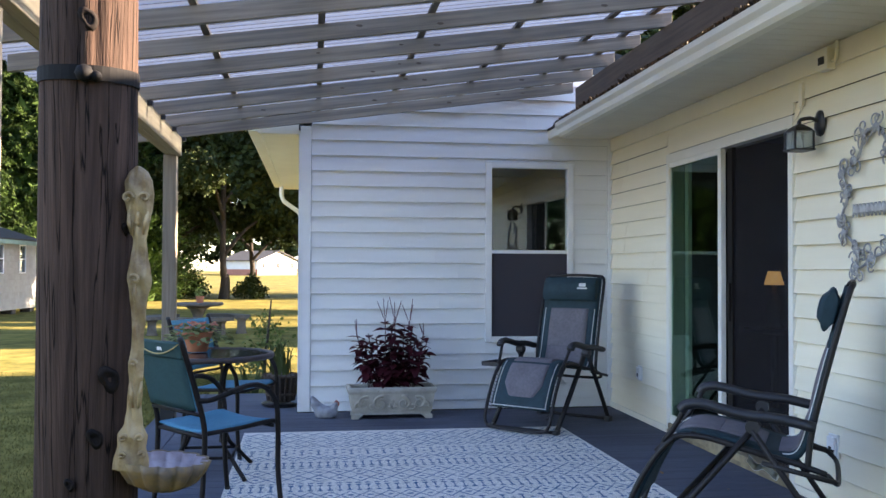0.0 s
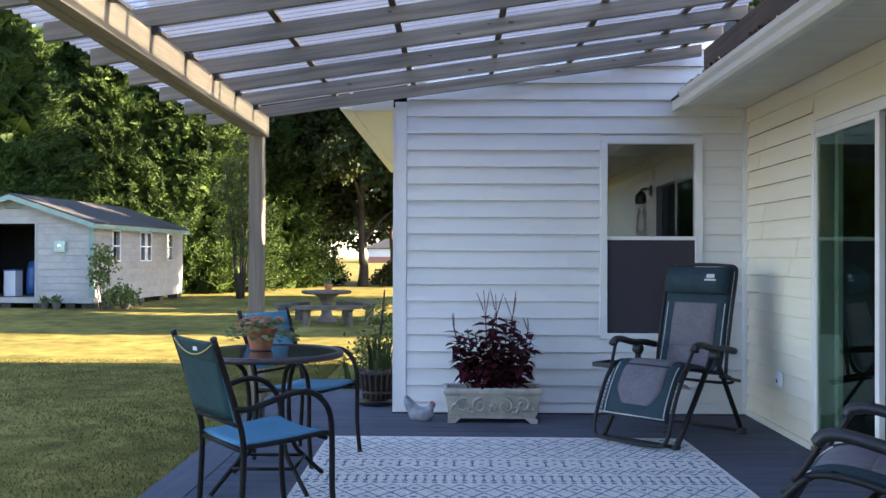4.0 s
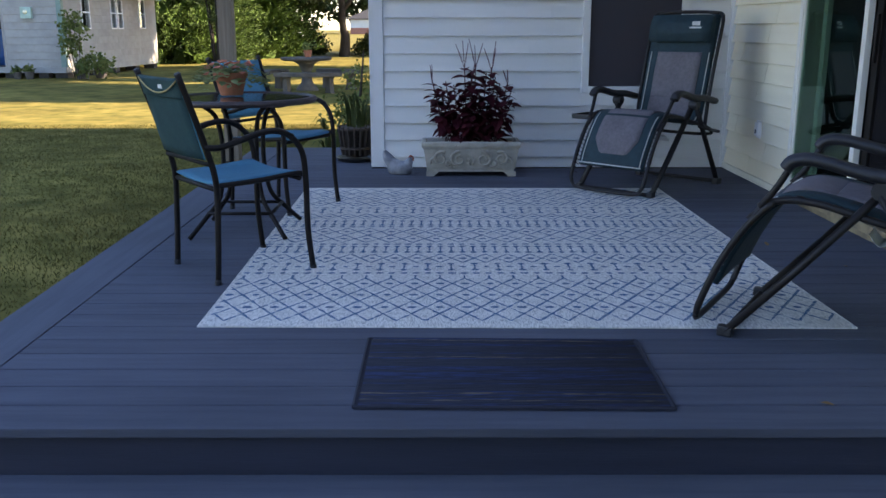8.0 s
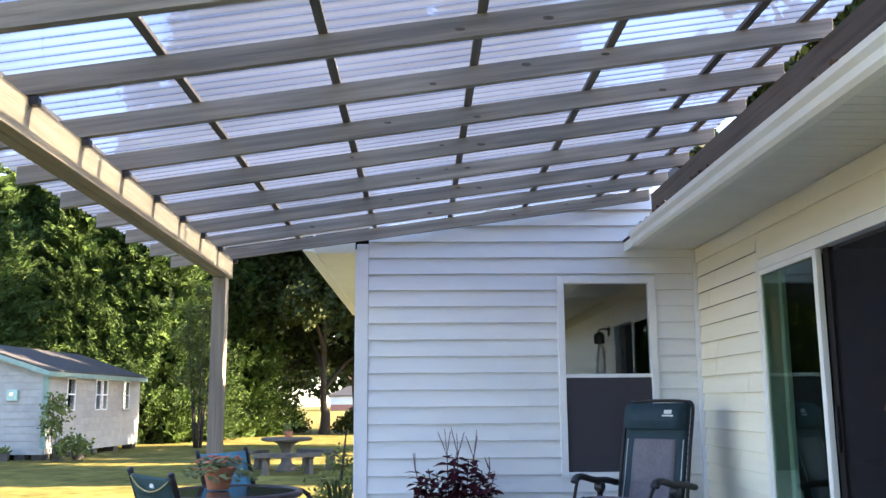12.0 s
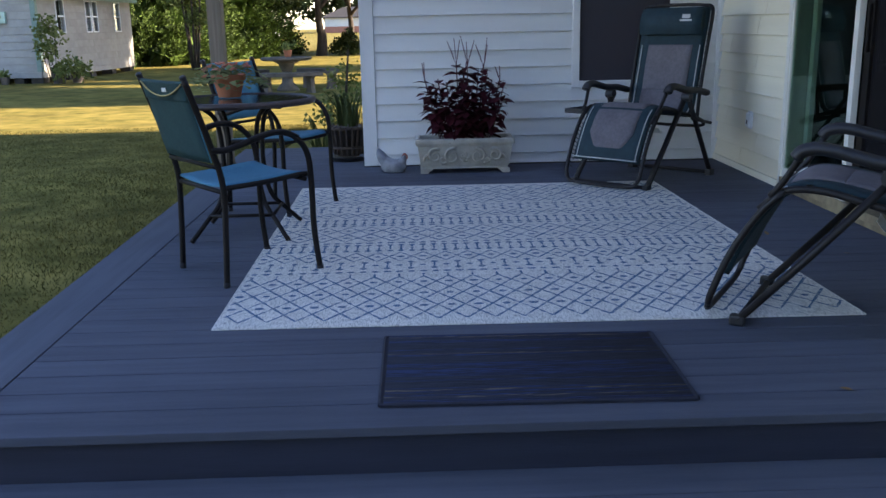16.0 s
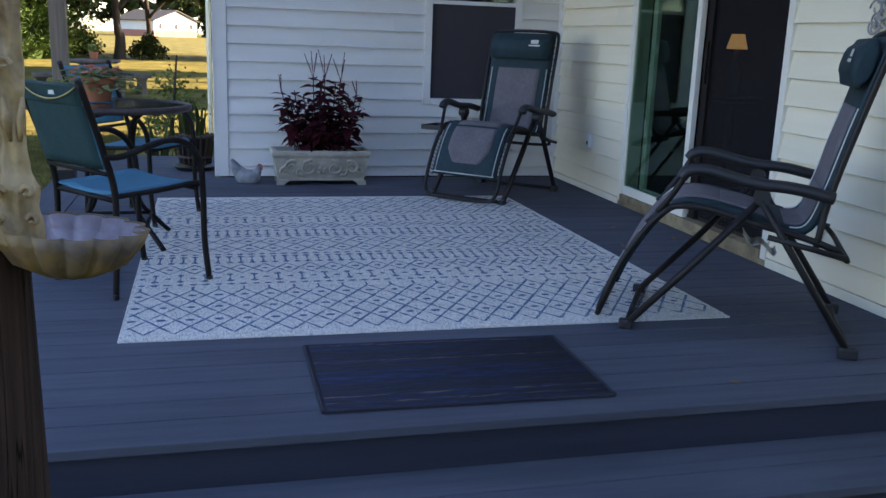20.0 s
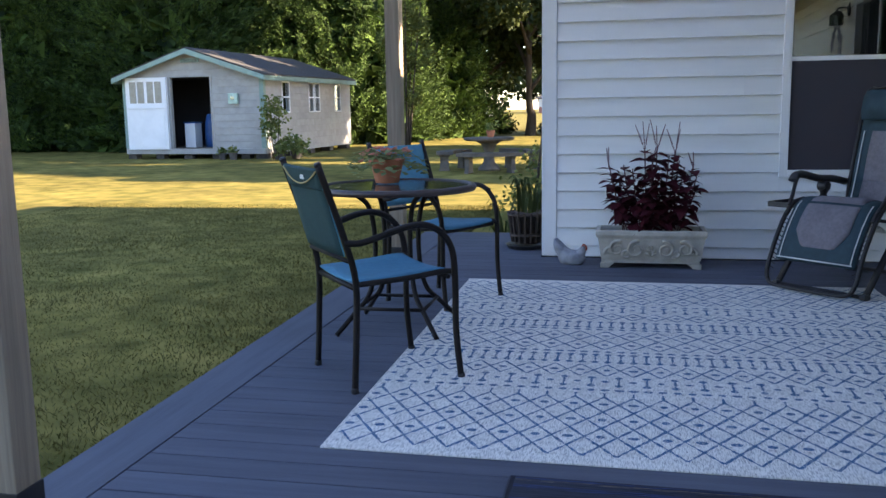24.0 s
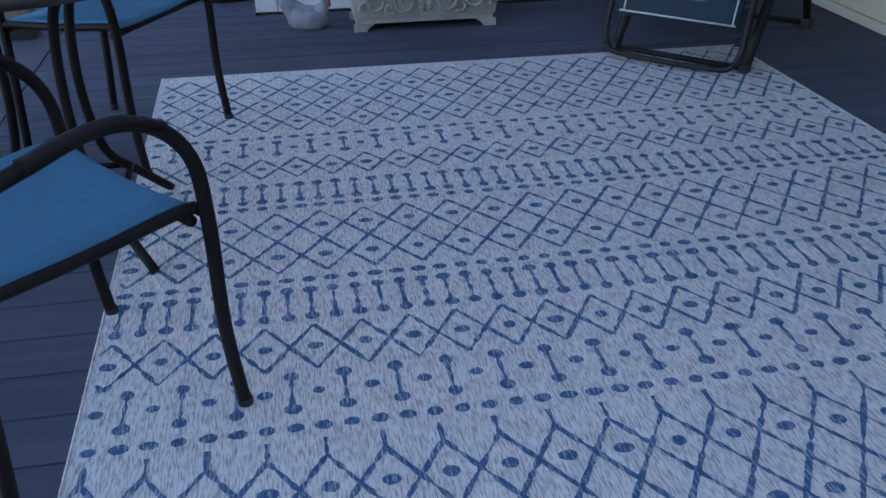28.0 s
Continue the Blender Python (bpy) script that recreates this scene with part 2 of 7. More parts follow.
M_NET = mesh_cloth("door_netting", (0.014, 0.011, 0.014), 0.7)
M_DOORTRIM = surf("cream_door_trim", (0.80, 0.77, 0.68), (0.75, 0.72, 0.63), 3, 0.4, stain=0.06)
# weathered tan-brown, darkened further for the shade at the door's foot
M_SILL = surf("weathered_shaded_sill", (0.33, 0.26, 0.15), (0.17, 0.13, 0.08), 9, 0.7, 0.3, 60, stain=0.25)
# near-black: indoor shade put into the colour; also dark furniture and panes
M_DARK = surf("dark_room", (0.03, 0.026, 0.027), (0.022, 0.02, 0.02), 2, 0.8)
M_SCREEN = surf("insect_screen", (0.036, 0.036, 0.050), (0.045, 0.036, 0.046), 3, 0.6, stain=0.2)
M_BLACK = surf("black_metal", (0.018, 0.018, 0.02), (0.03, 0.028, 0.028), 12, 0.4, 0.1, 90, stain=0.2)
M_BRONZE = surf("bronze_steel", (0.010, 0.008, 0.0075), (0.016, 0.012, 0.011), 14, 0.55, 0.15, 120, stain=0.2, spec=0.2)
M_GUN = surf("gunmetal_steel", (0.015, 0.013, 0.0135), (0.022, 0.019, 0.019), 14, 0.5, 0.1, 120, stain=0.15, spec=0.3)
M_PLASTIC = surf("black_plastic", (0.014, 0.014, 0.017), (0.020, 0.020, 0.023), 20, 0.5, 0.15, 150)
M_SLING = surf("blue_sling", (0.045, 0.20, 0.31), (0.035, 0.165, 0.265), 60, 0.7, 0.4, 400, stain=0.1)
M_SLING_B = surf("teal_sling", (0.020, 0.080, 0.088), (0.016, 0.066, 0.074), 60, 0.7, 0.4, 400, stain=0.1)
def see_light(m, share):
    """Lets a share of the light behind a thin cloth glow through it."""
    n, link = m.node_tree.nodes, m.node_tree.links.new
    p, out = n["Principled BSDF"], n["Material Output"]
    tl, mx = n.new("ShaderNodeBsdfTranslucent"), n.new("ShaderNodeMixShader")
    link(p.inputs["Base Color"].links[0].from_socket, tl.inputs[0])
    mx.inputs[0].default_value = share
    link(p.outputs[0], mx.inputs[1])
    link(tl.outputs[0], mx.inputs[2])
    link(mx.outputs[0], out.inputs[0])


# lighter copy of the sling blue; light from behind put into the colour
M_SLING_LIT = surf("lit_blue_sling", (0.10, 0.34, 0.48), (0.08, 0.29, 0.42), 60, 0.7, 0.4, 400, stain=0.1)
see_light(M_SLING_LIT, 0.12)
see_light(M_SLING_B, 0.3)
M_TEAL = surf("dark_teal_cloth", (0.008, 0.034, 0.046), (0.006, 0.026, 0.036), 30, 0.75, 0.4, 300, stain=0.15)
M_GREYCLOTH = surf("grey_cloth", (0.165, 0.148, 0.162), (0.13, 0.117, 0.130), 50, 0.85, 0.5, 300, stain=0.12)
M_PIPING = surf("white_piping", (0.62, 0.62, 0.58), None, 20, 0.7)
M_STONE = surf("cast_stone", (0.50, 0.47, 0.40), (0.35, 0.33, 0.28), 9, 0.9, 0.8, 90, stain=0.25)
M_TERRA = surf("terracotta", (0.42, 0.155, 0.075), (0.33, 0.12, 0.06), 8, 0.85, 0.4, 90, stain=0.2)
M_SOIL = surf("soil", (0.035, 0.025, 0.018), (0.02, 0.015, 0.011), 40, 0.95, 1.0, 80)
M_POLE = surf("creosote_pole", (0.092, 0.055, 0.040), (0.044, 0.027, 0.020), 10, 0.85, 0.8, 30, stretch=(9, 9, 0.12), stain=0.3, mix=(0.34, 0.68), spec=0.15, detail=9)


def cracked(m, scale, stretch, width, deep):
    """Long dark drying cracks along the grain."""
    n, link = m.node_tree.nodes, m.node_tree.links.new
    p = n["Principled BSDF"]
    geo, mp, v, r, mul, bp = (n.new(k) for k in ("ShaderNodeNewGeometry", "ShaderNodeMapping", "ShaderNodeTexNoise", "ShaderNodeMapRange", "ShaderNodeMix", "ShaderNodeBump"))
    mp.inputs["Scale"].default_value = stretch
    v.inputs["Scale"].default_value, v.inputs["Detail"].default_value, v.inputs["Roughness"].default_value = scale, 3.0, 0.45
    link(geo.outputs["Position"], mp.inputs["Vector"])
    link(mp.outputs[0], v.inputs["Vector"])
    dist = n.new("ShaderNodeMath")
    dist.operation = "SUBTRACT"
    dist.inputs[1].default_value = 0.5
    link(v.outputs["Fac"], dist.inputs[0])
    flat = n.new("ShaderNodeMath")
    flat.operation = "ABSOLUTE"
    link(dist.outputs[0], flat.inputs[0])
    r.inputs["From Min"].default_value, r.inputs["From Max"].default_value = width * 0.25, width
    r.inputs["To Min"].default_value, r.inputs["To Max"].default_value = deep, 1.0
    link(flat.outputs[0], r.inputs["Value"])
    old = p.inputs["Base Color"].links[0].from_socket
    mul.data_type, mul.blend_type = "RGBA", "MULTIPLY"
    mul.inputs["Factor"].default_value = 1.0
    link(old, mul.inputs["A"])
    link(r.outputs[0], mul.inputs["B"])
    link(mul.outputs["Result"], p.inputs["Base Color"])
    bp.inputs["Strength"].default_value, bp.inputs["Distance"].default_value = 0.8, 0.006
    link(r.outputs[0], bp.inputs["Height"])
    link(p.inputs["Normal"].links[0].from_socket, bp.inputs["Normal"])
    link(bp.outputs[0], p.inputs["Normal"])


cracked(M_POLE, 7.0, (6.0, 6.0, 0.07), 0.016, 0.2)
M_GREEN = surf("sage_trim", (0.25, 0.36, 0.31), (0.20, 0.30, 0.26), 6, 0.6, stain=0.12)
M_SHEDWALL = surf("shed_siding", (0.38, 0.37, 0.345), (0.31, 0.30, 0.28), 3, 0.7, 0.2, 50, stain=0.12, tone=0.03)
M_SHEDDOOR = surf("shed_door_white", (0.82, 0.83, 0.84), (0.76, 0.77, 0.78), 3, 0.5, stain=0.05)
M_CONCRETE = surf("concrete", (0.075, 0.065, 0.055), (0.04, 0.035, 0.03), 9, 0.9, 0.6, 60, stain=0.3)
M_BARK = surf("bark", (0.055, 0.042, 0.032), (0.022, 0.017, 0.014), 8, 0.95, 1.0, 20, stretch=(3, 3, 0.5), stain=0.2)
M_GRASS = surf("lawn", (0.088, 0.086, 0.016), (0.28, 0.226, 0.060), 2.6, 0.95, 1.0, 90, stain=0.35, mix=(0.32, 0.70), detail=12, spec=0.1)
M_BLADE = leafy("grass_blades", (0.050, 0.054, 0.011), (0.18, 0.145, 0.040), 0.25)
M_CONIFER = leafy("conifer_leaves", (0.006, 0.017, 0.005), (0.086, 0.146, 0.027), 0.18)
M_OAK = leafy("broad_leaves", (0.016, 0.028, 0.008), (0.050, 0.066, 0.016), 0.2)
M_PURPLE = leafy("purple_leaves", (0.034, 0.005, 0.010), (0.098, 0.013, 0.022), 0.3, 0.45)


# ---- shaping tools ----
def mesh_of(name, bm, material, smooth=False):
    me = bpy.data.meshes.new(name)
    bm.normal_update()
    bm.to_mesh(me)
    bm.free()
    for mt in material if isinstance(material, (list, tuple)) else [material]:
        me.materials.append(mt)
    if smooth:
        me.polygons.foreach_set("use_smooth", [True] * len(me.polygons))
    return me


def part(name, bm, material, parent=None, label="", smooth=False):
    """Links a bmesh as one mesh object under a thing or a part."""
    me = mesh_of(name, bm, material, smooth) if isinstance(bm, bmesh.types.BMesh) else bm
    ob = new(name, me)
    ob.parent = parent
    if label:
        ob["label"] = label
    return ob


def thing(name, label, category, m=None, group="", kind=""):
    ob = new(name)
    ob.empty_display_size = 0.1
    ob.matrix_basis = m or Matrix()
    return tagged(ob, label, category, group, kind)


def box(x0, x1, y0, y1, z0, z1, bevel=0.0, bm=None):
    """A box, its edges rounded off by bevel; joined to bm where one is given."""
    own = bmesh.new()
    bmesh.ops.create_cube(own, size=1)
    for v in own.verts:
        v.co = Vector((x0 if v.co.x < 0 else x1, y0 if v.co.y < 0 else y1, z0 if v.co.z < 0 else z1))
    if bevel:
        bmesh.ops.bevel(own, geom=own.edges[:], offset=bevel, segments=2, profile=0.6, affect="EDGES")
    if bm is None:
        return own
    return join(bm, own)


def join(bm, own, m=None):
    if m is not None:
        own.transform(m)
    me = bpy.data.meshes.new("tmp")
    own.to_mesh(me)
    own.free()
    bm.from_mesh(me)
    bpy.data.meshes.remove(me)
    return bm


def smooth_line(points, steps=5):
    """Catmull-Rom through the points."""
    p = [Vector(q) for q in points]
    p = [p[0] * 2 - p[1]] + p + [p[-1] * 2 - p[-2]]
    out = []
    for i in range(1, len(p) - 2):
        a, b, c, d = p[i - 1:i + 3]
        for k in range(steps):
            t = k / steps
            out.append(0.5 * (2 * b + (c - a) * t + (2 * a - 5 * b + 4 * c - d) * t * t + (3 * b - a - 3 * c + d) * t ** 3))
    return out + [p[-2]]


def tube(points, r, segs=8, flat=1.0, bm=None, radii=None, up=None):
    """A closed tube along the points; flat squeezes it across its second axis."""
    own = bm or bmesh.new()
    pts = [Vector(q) for q in points]
    rings, side = [], None
    for i, p in enumerate(pts):
        d = (pts[min(i + 1, len(pts) - 1)] - pts[max(i - 1, 0)]).normalized()
        ref = Vector(up) if up else (side if side is not None else (Vector((0, 0, 1)) if abs(d.z) < 0.9 else Vector((1, 0, 0))))
        u = ref - d * ref.dot(d)
        if u.length < 1e-4:
            u = d.orthogonal()
        u.normalize()
        w = d.cross(u)
        side = u
        rr = radii[i] if radii else r
        rings.append([own.verts.new(p + rr * (u * math.cos(a) * flat + w * math.sin(a))) for a in (2 * math.pi * k / segs for k in range(segs))])
    for a, b in zip(rings, rings[1:]):
        for k in range(segs):
            own.faces.new((a[k], a[(k + 1) % segs], b[(k + 1) % segs], b[k]))
    own.faces.new(rings[0][::-1])
    own.faces.new(rings[-1])
    return own


def lathe(profile, segs=24, wave=None):
    """Turns (radius, z) rows about z; wave(angle) scales the radius."""
    own = bmesh.new()
    rings = []
    for r, z in profile:
        rings.append([own.verts.new((r * (wave(a) if wave else 1) * math.cos(a), r * (wave(a) if wave else 1) * math.sin(a), z)) for a in (2 * math.pi * k / segs for k in range(segs))])
    for a, b in zip(rings, rings[1:]):
        for k in range(segs):
            own.faces.new((a[k], a[(k + 1) % segs], b[(k + 1) % segs], b[k]))
    own.faces.new(rings[0][::-1])
    own.faces.new(rings[-1])
    return own


def prism(outline, y0, y1, bevel=0.0):
    """An outline in x and z, drawn out along y."""
    own = bmesh.new()
    a = [own.verts.new((x, y0, z)) for x, z in outline]
    b = [own.verts.new((x, y1, z)) for x, z in outline]
    n = len(outline)
    own.faces.new(a)
    own.faces.new(b[::-1])
    for k in range(n):
        own.faces.new((a[k], b[k], b[(k + 1) % n], a[(k + 1) % n]))
    bmesh.ops.recalc_face_normals(own, faces=own.faces[:])
    if bevel:
        bmesh.ops.bevel(own, geom=own.edges[:], offset=bevel, segments=2, profile=0.6, affect="EDGES")
    return own


def plain(name, bm, material, label, category, kind="structure", smooth=False):
    return tagged(part(name, bm, material, smooth=smooth), label, category, "", kind)


# ---- large structure ----
GROUND_Z = -0.30
WALL_Y, WALL_X = 7.26, 2.34          # faces of the wing's gable wall and of the main wall
WING_X0, WING_END = -0.45, 12.6
DECK_X0, DECK_Y0, DECK_END = -1.576, 2.465, 8.45
LAP = 0.1336
SOFFIT_Z = 2.42

gm = bmesh.new()
bmesh.ops.create_grid(gm, x_segments=40, y_segments=40, size=400)
gm.transform(Matrix.Translation((0, 0, GROUND_Z)))
plain("ground", gm, M_GRASS, "mown lawn of patchy green and straw-brown grass", "lawn")

# wing gable wall with the window's opening
WIN = (1.172, 1.978, 0.585, 2.19)    # outer edges of the window trim
W0, W1, WB, WT = WIN[0] + 0.03, WIN[1] - 0.03, WIN[2] + 0.03, WIN[3] - 0.03
RIDGE_X, RIDGE_Z, EAVE_Z = 2.0, 3.25, 2.46
wall = bmesh.new()
for x0, x1, z0, z1 in ((WING_X0, W0, GROUND_Z, EAVE_Z), (W1, WALL_X + 0.3, GROUND_Z, EAVE_Z), (W0, W1, GROUND_Z, WB), (W0, W1, WT, EAVE_Z)):
    box(x0, x1, WALL_Y, WALL_Y + 0.14, z0, z1, bm=wall)
join(wall, prism([(WING_X0, EAVE_Z), (4.45, EAVE_Z), (RIDGE_X, RIDGE_Z - 0.06)], WALL_Y, WALL_Y + 0.14))
wall_north = plain("wall_north", wall, M_LAP_SHADE, "white vinyl lap-sided gable wall of the house wing", "wall")
# its other walls
side = bmesh.new()
box(WING_X0, WING_X0 + 0.14, WALL_Y + 0.14, WING_END, GROUND_Z, EAVE_Z, bm=side)
box(WING_X0, 4.45, WING_END, WING_END + 0.14, GROUND_Z, EAVE_Z, bm=side)
box(4.31, 4.45, WALL_Y + 0.14, WING_END, GROUND_Z, EAVE_Z, bm=side)
plain("wall_wing", side, M_SIDING_C, "cream sided walls of the house wing", "wall")
# wing roof
roof = bmesh.new()
for sx in (-1, 1):
    ex, ez = RIDGE_X + sx * 2.84, EAVE_Z + 0.06
    join(roof, prism([(RIDGE_X, RIDGE_Z), (RIDGE_X, RIDGE_Z + 0.07), (ex, ez + 0.05), (ex, ez + 0.02)], WALL_Y + 0.01, WING_END + 0.5))
plain("roof_wing", roof, M_SHINGLE, "dark grey asphalt shingle roof", "roof")
sof = bmesh.new()
box(-0.80, WING_X0 - 0.004, WALL_Y + 0.02, WING_END + 0.4, SOFFIT_Z - 0.005, SOFFIT_Z + 0.015, bm=sof)
plain("soffit_wing", sof, M_CREAM, "cream vinyl soffit under the wing's eave", "soffit")
fas = box(-0.825, -0.802, WALL_Y + 0.0, WING_END + 0.4, SOFFIT_Z - 0.02, SOFFIT_Z + 0.13, 0.003)
plain("rake_wing", box(-0.80, WING_X0 - 0.026, WALL_Y - 0.002, WALL_Y + 0.018, SOFFIT_Z - 0.02, SOFFIT_Z + 0.12, 0.003), M_CREAM, "cream end board of the wing's eave", "fascia")
plain("fascia_wing", fas, M_CREAM, "cream fascia board along the wing's eave", "fascia")

# main wall with the sliding door's opening
DY0, DY1, DZ0, DZ1 = 4.10, 5.915, 0.035, 2.11   # outer edges of the door trim
main = bmesh.new()
Y_NEAR = -6.0
for y0, y1, z0, z1 in ((Y_NEAR, DY0 + 0.03, GROUND_Z, 2.52), (DY1 - 0.03, WALL_Y, GROUND_Z, 2.52), (DY0 + 0.03, DY1 - 0.03, GROUND_Z, DZ0), (DY0 + 0.03, DY1 - 0.03, DZ1 - 0.03, 2.52)):
    box(WALL_X, WALL_X + 0.14, y0, y1, z0, z1, bm=main)
wall_east = plain("wall_east", main, M_LAP_SHADE, "cream vinyl lap-sided house wall", "wall")
# rooms behind the openings; their shade is in the near-black wall colour
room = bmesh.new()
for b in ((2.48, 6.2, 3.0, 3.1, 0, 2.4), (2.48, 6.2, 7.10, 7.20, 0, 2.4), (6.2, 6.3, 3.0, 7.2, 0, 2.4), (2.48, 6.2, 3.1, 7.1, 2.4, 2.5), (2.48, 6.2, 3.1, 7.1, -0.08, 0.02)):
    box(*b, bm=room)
plain("room_walls", room, M_DARK, "living room behind the sliding door, dimness painted into its walls", "room")
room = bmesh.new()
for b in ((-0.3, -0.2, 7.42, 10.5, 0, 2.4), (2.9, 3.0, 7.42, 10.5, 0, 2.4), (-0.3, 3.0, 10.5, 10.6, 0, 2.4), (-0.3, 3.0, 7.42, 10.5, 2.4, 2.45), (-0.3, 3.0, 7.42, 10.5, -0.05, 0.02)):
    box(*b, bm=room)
plain("bedroom_walls", room, M_DARK, "room behind the window, dimness painted into its walls", "room")

# main roof, soffit, gutter
roof = bmesh.new()
EAVE_X = 1.76
join(roof, prism([(EAVE_X - 0.03, 2.475), (EAVE_X - 0.03, 2.495), (6.0, 3.84), (10.3, 2.495), (10.3, 2.475), (6.0, 3.80)], Y_NEAR - 0.3, WALL_Y - 0.03))
plain("roof_main", roof, M_SHINGLE, "dark asphalt shingle roof of the main house", "roof")
back = bmesh.new()
box(10.0, 10.14, Y_NEAR, WALL_Y, GROUND_Z, 2.5, bm=back)
box(WALL_X + 0.14, 10.0, Y_NEAR, Y_NEAR + 0.14, GROUND_Z, 2.5, bm=back)
plain("wall_back", back, M_SIDING_C, "cream sided outer house walls", "wall")
rib = [(Y_NEAR, SOFFIT_Z)]
y = -1.0
while y < WALL_Y - 0.13:
    # shallow grooves a hand's width apart
    rib += [(y, SOFFIT_Z), (y + 0.001, SOFFIT_Z + 0.005), (y + 0.006, SOFFIT_Z + 0.005), (y + 0.007, SOFFIT_Z)]
    y += 0.102
rib += [(WALL_Y - 0.012, SOFFIT_Z), (WALL_Y - 0.012, SOFFIT_Z + 0.02), (Y_NEAR, SOFFIT_Z + 0.02)]
sof = bmesh.new()
ends = [[sof.verts.new((x, y, z)) for y, z in rib] for x in (EAVE_X, WALL_X - 0.002)]
sof.faces.new(ends[0])
sof.faces.new(ends[1][::-1])
for k in range(len(rib)):
    q = (k + 1) % len(rib)
    sof.faces.new((ends[0][k], ends[1][k], ends[1][q], ends[0][q]))
bmesh.ops.recalc_face_normals(sof, faces=sof.faces[:])
plain("soffit_main", sof, M_SOFFIT, "pale vinyl soffit under the eave", "soffit")
plain("fascia_main", box(EAVE_X - 0.02, EAVE_X - 0.002, Y_NEAR, WALL_Y - 0.012, 2.40, 2.475), M_CREAM, "cream fascia behind the gutter", "fascia")
gutter = thing("gutter", "white K-style aluminium rain gutter along the eave, weathered", "gutter", kind="structure")
g = prism([(1.738, 2.452), (1.738, 2.345), (1.69, 2.345), (1.672, 2.365), (1.668, 2.40), (1.648, 2.425), (1.645, 2.455), (1.657, 2.455), (1.660, 2.43), (1.680, 2.405), (1.684, 2.37), (1.695, 2.357), (1.726, 2.357), (1.726, 2.452)], Y_NEAR - 0.3, 6.655)
part("trough", g, M_CREAM, gutter)
part("end_cap", prism([(1.738, 2.452), (1.738, 2.345), (1.69, 2.345), (1.672, 2.365), (1.668, 2.40), (1.648, 2.425), (1.645, 2.455)], 6.656, 6.664), M_CREAM, gutter)

# lap siding: one board a course, split at the openings
def courses(parent, run0, run1, z_from, z_to, holes, place, phase):
    """Courses between run0 and run1; holes as (r0, r1, z0, z1); place maps (run, out, z) to the world."""
    k0 = math.floor((z_from - phase) / LAP)
    z = phase + k0 * LAP
    while z < z_to:
        za, zb = max(z, z_from), min(z + LAP, z_to)
        if zb - za > 0.01:
            cuts = [(run0, run1)]
            for r0, r1, h0, h1 in holes:
                if zb > h0 + 0.002 and za < h1 - 0.002:
                    if h0 > za + 0.02 or h1 < zb - 0.02:
                        # course runs over or under the opening in part
                        lo, hi = (za, h0) if h0 > za + 0.02 else (h1, zb)
                        one_course(parent, r0, r1, lo, hi, place)
                    cuts = [c for a, b in cuts for c in ((a, min(b, r0)), (max(a, r1), b)) if c[1] - c[0] > 0.01]
            for a, b in cuts:
                one_course(parent, a, b, za, zb, place)
        z += LAP


SEAMS = random.Random(17)


def one_course(parent, a, b, z0, z1, place):
    cut = a + (b - a) * SEAMS.uniform(0.15, 0.85) if b - a > 1.1 and SEAMS.random() < 0.75 else None
    if cut:
        one_board(parent, a, cut, z0, z1, place, 0.0)
        one_board(parent, cut - 0.02, b, z0, z1, place, 0.0016)
    else:
        one_board(parent, a, b, z0, z1, place, 0.0)


def one_board(parent, a, b, z0, z1, place, lift):
    bm = bmesh.new()
    prof = [(o + lift, z) for o, z in ((0.0005, z1 + 0.003), (0.0015, z1 - 0.004), (0.0215, z0 + 0.009), (0.0225, z0 + 0.004), (0.0205, z0 + 0.0015), (0.0165, z0 + 0.010), (0.0005, z0 + 0.014))]
    ends = [[bm.verts.new(place(r, o, z)) for o, z in prof] for r in (a, b)]
    for k in range(7):
        bm.faces.new((ends[0][k], ends[0][(k + 1) % 7], ends[1][(k + 1) % 7], ends[1][k]))
    bm.faces.new(ends[0][::-1])
    bm.faces.new(ends[1])
    bmesh.ops.recalc_face_normals(bm, faces=bm.faces[:])
    part("siding_board", bm, M_SIDING_W if parent is wall_north else M_SIDING_C, parent)


SID_PHASE, MAIN_PHASE = 1.016, 1.240
courses(wall_north, WING_X0 + 0.085, WALL_X - 0.03, 0.0, 3.0, [WIN], lambda r, o, z: (r, WALL_Y - o, z), SID_PHASE)
courses(wall_east, -3.0, DY0, 0.05, 2.30, [], lambda r, o, z: (WALL_X - o, r, z), MAIN_PHASE)
courses(wall_east, DY1, WALL_Y - 0.03, 0.05, 2.30, [], lambda r, o, z: (WALL_X - o, r, z), MAIN_PHASE)
one_board(wall_east, DY0, DY1, DZ1 + 0.003, 2.30, lambda r, o, z: (WALL_X - o, r, z), 0.0)
plain("frieze", box(WALL_X - 0.018, WALL_X - 0.001, 0.0, WALL_Y - 0.03, 2.302, SOFFIT_Z - 0.002, 0.003), M_CREAM, "cream frieze board under the soffit", "trim")
plain("skirting", box(WALL_X - 0.03, WALL_X - 0.001, 0.0, DY0 - 0.003, 0.002, 0.048, 0.004), M_CREAM, "cream base trim along the deck", "trim")
plain("skirting", box(WALL_X - 0.03, WALL_X - 0.001, DY1 + 0.003, WALL_Y - 0.03, 0.002, 0.048, 0.004), M_CREAM, "cream base trim along the deck", "trim")
cor = bmesh.new()
box(WING_X0 - 0.012, WING_X0 + 0.083, WALL_Y - 0.024, WALL_Y - 0.001, 0.002, 2.47, 0.004, cor)
box(WING_X0 - 0.024, WING_X0 - 0.001, WALL_Y - 0.024, WALL_Y + 0.075, 0.002, 2.41, 0.004, cor)
plain("corner_trim", cor, M_TRIM, "white vinyl outside corner post", "trim")
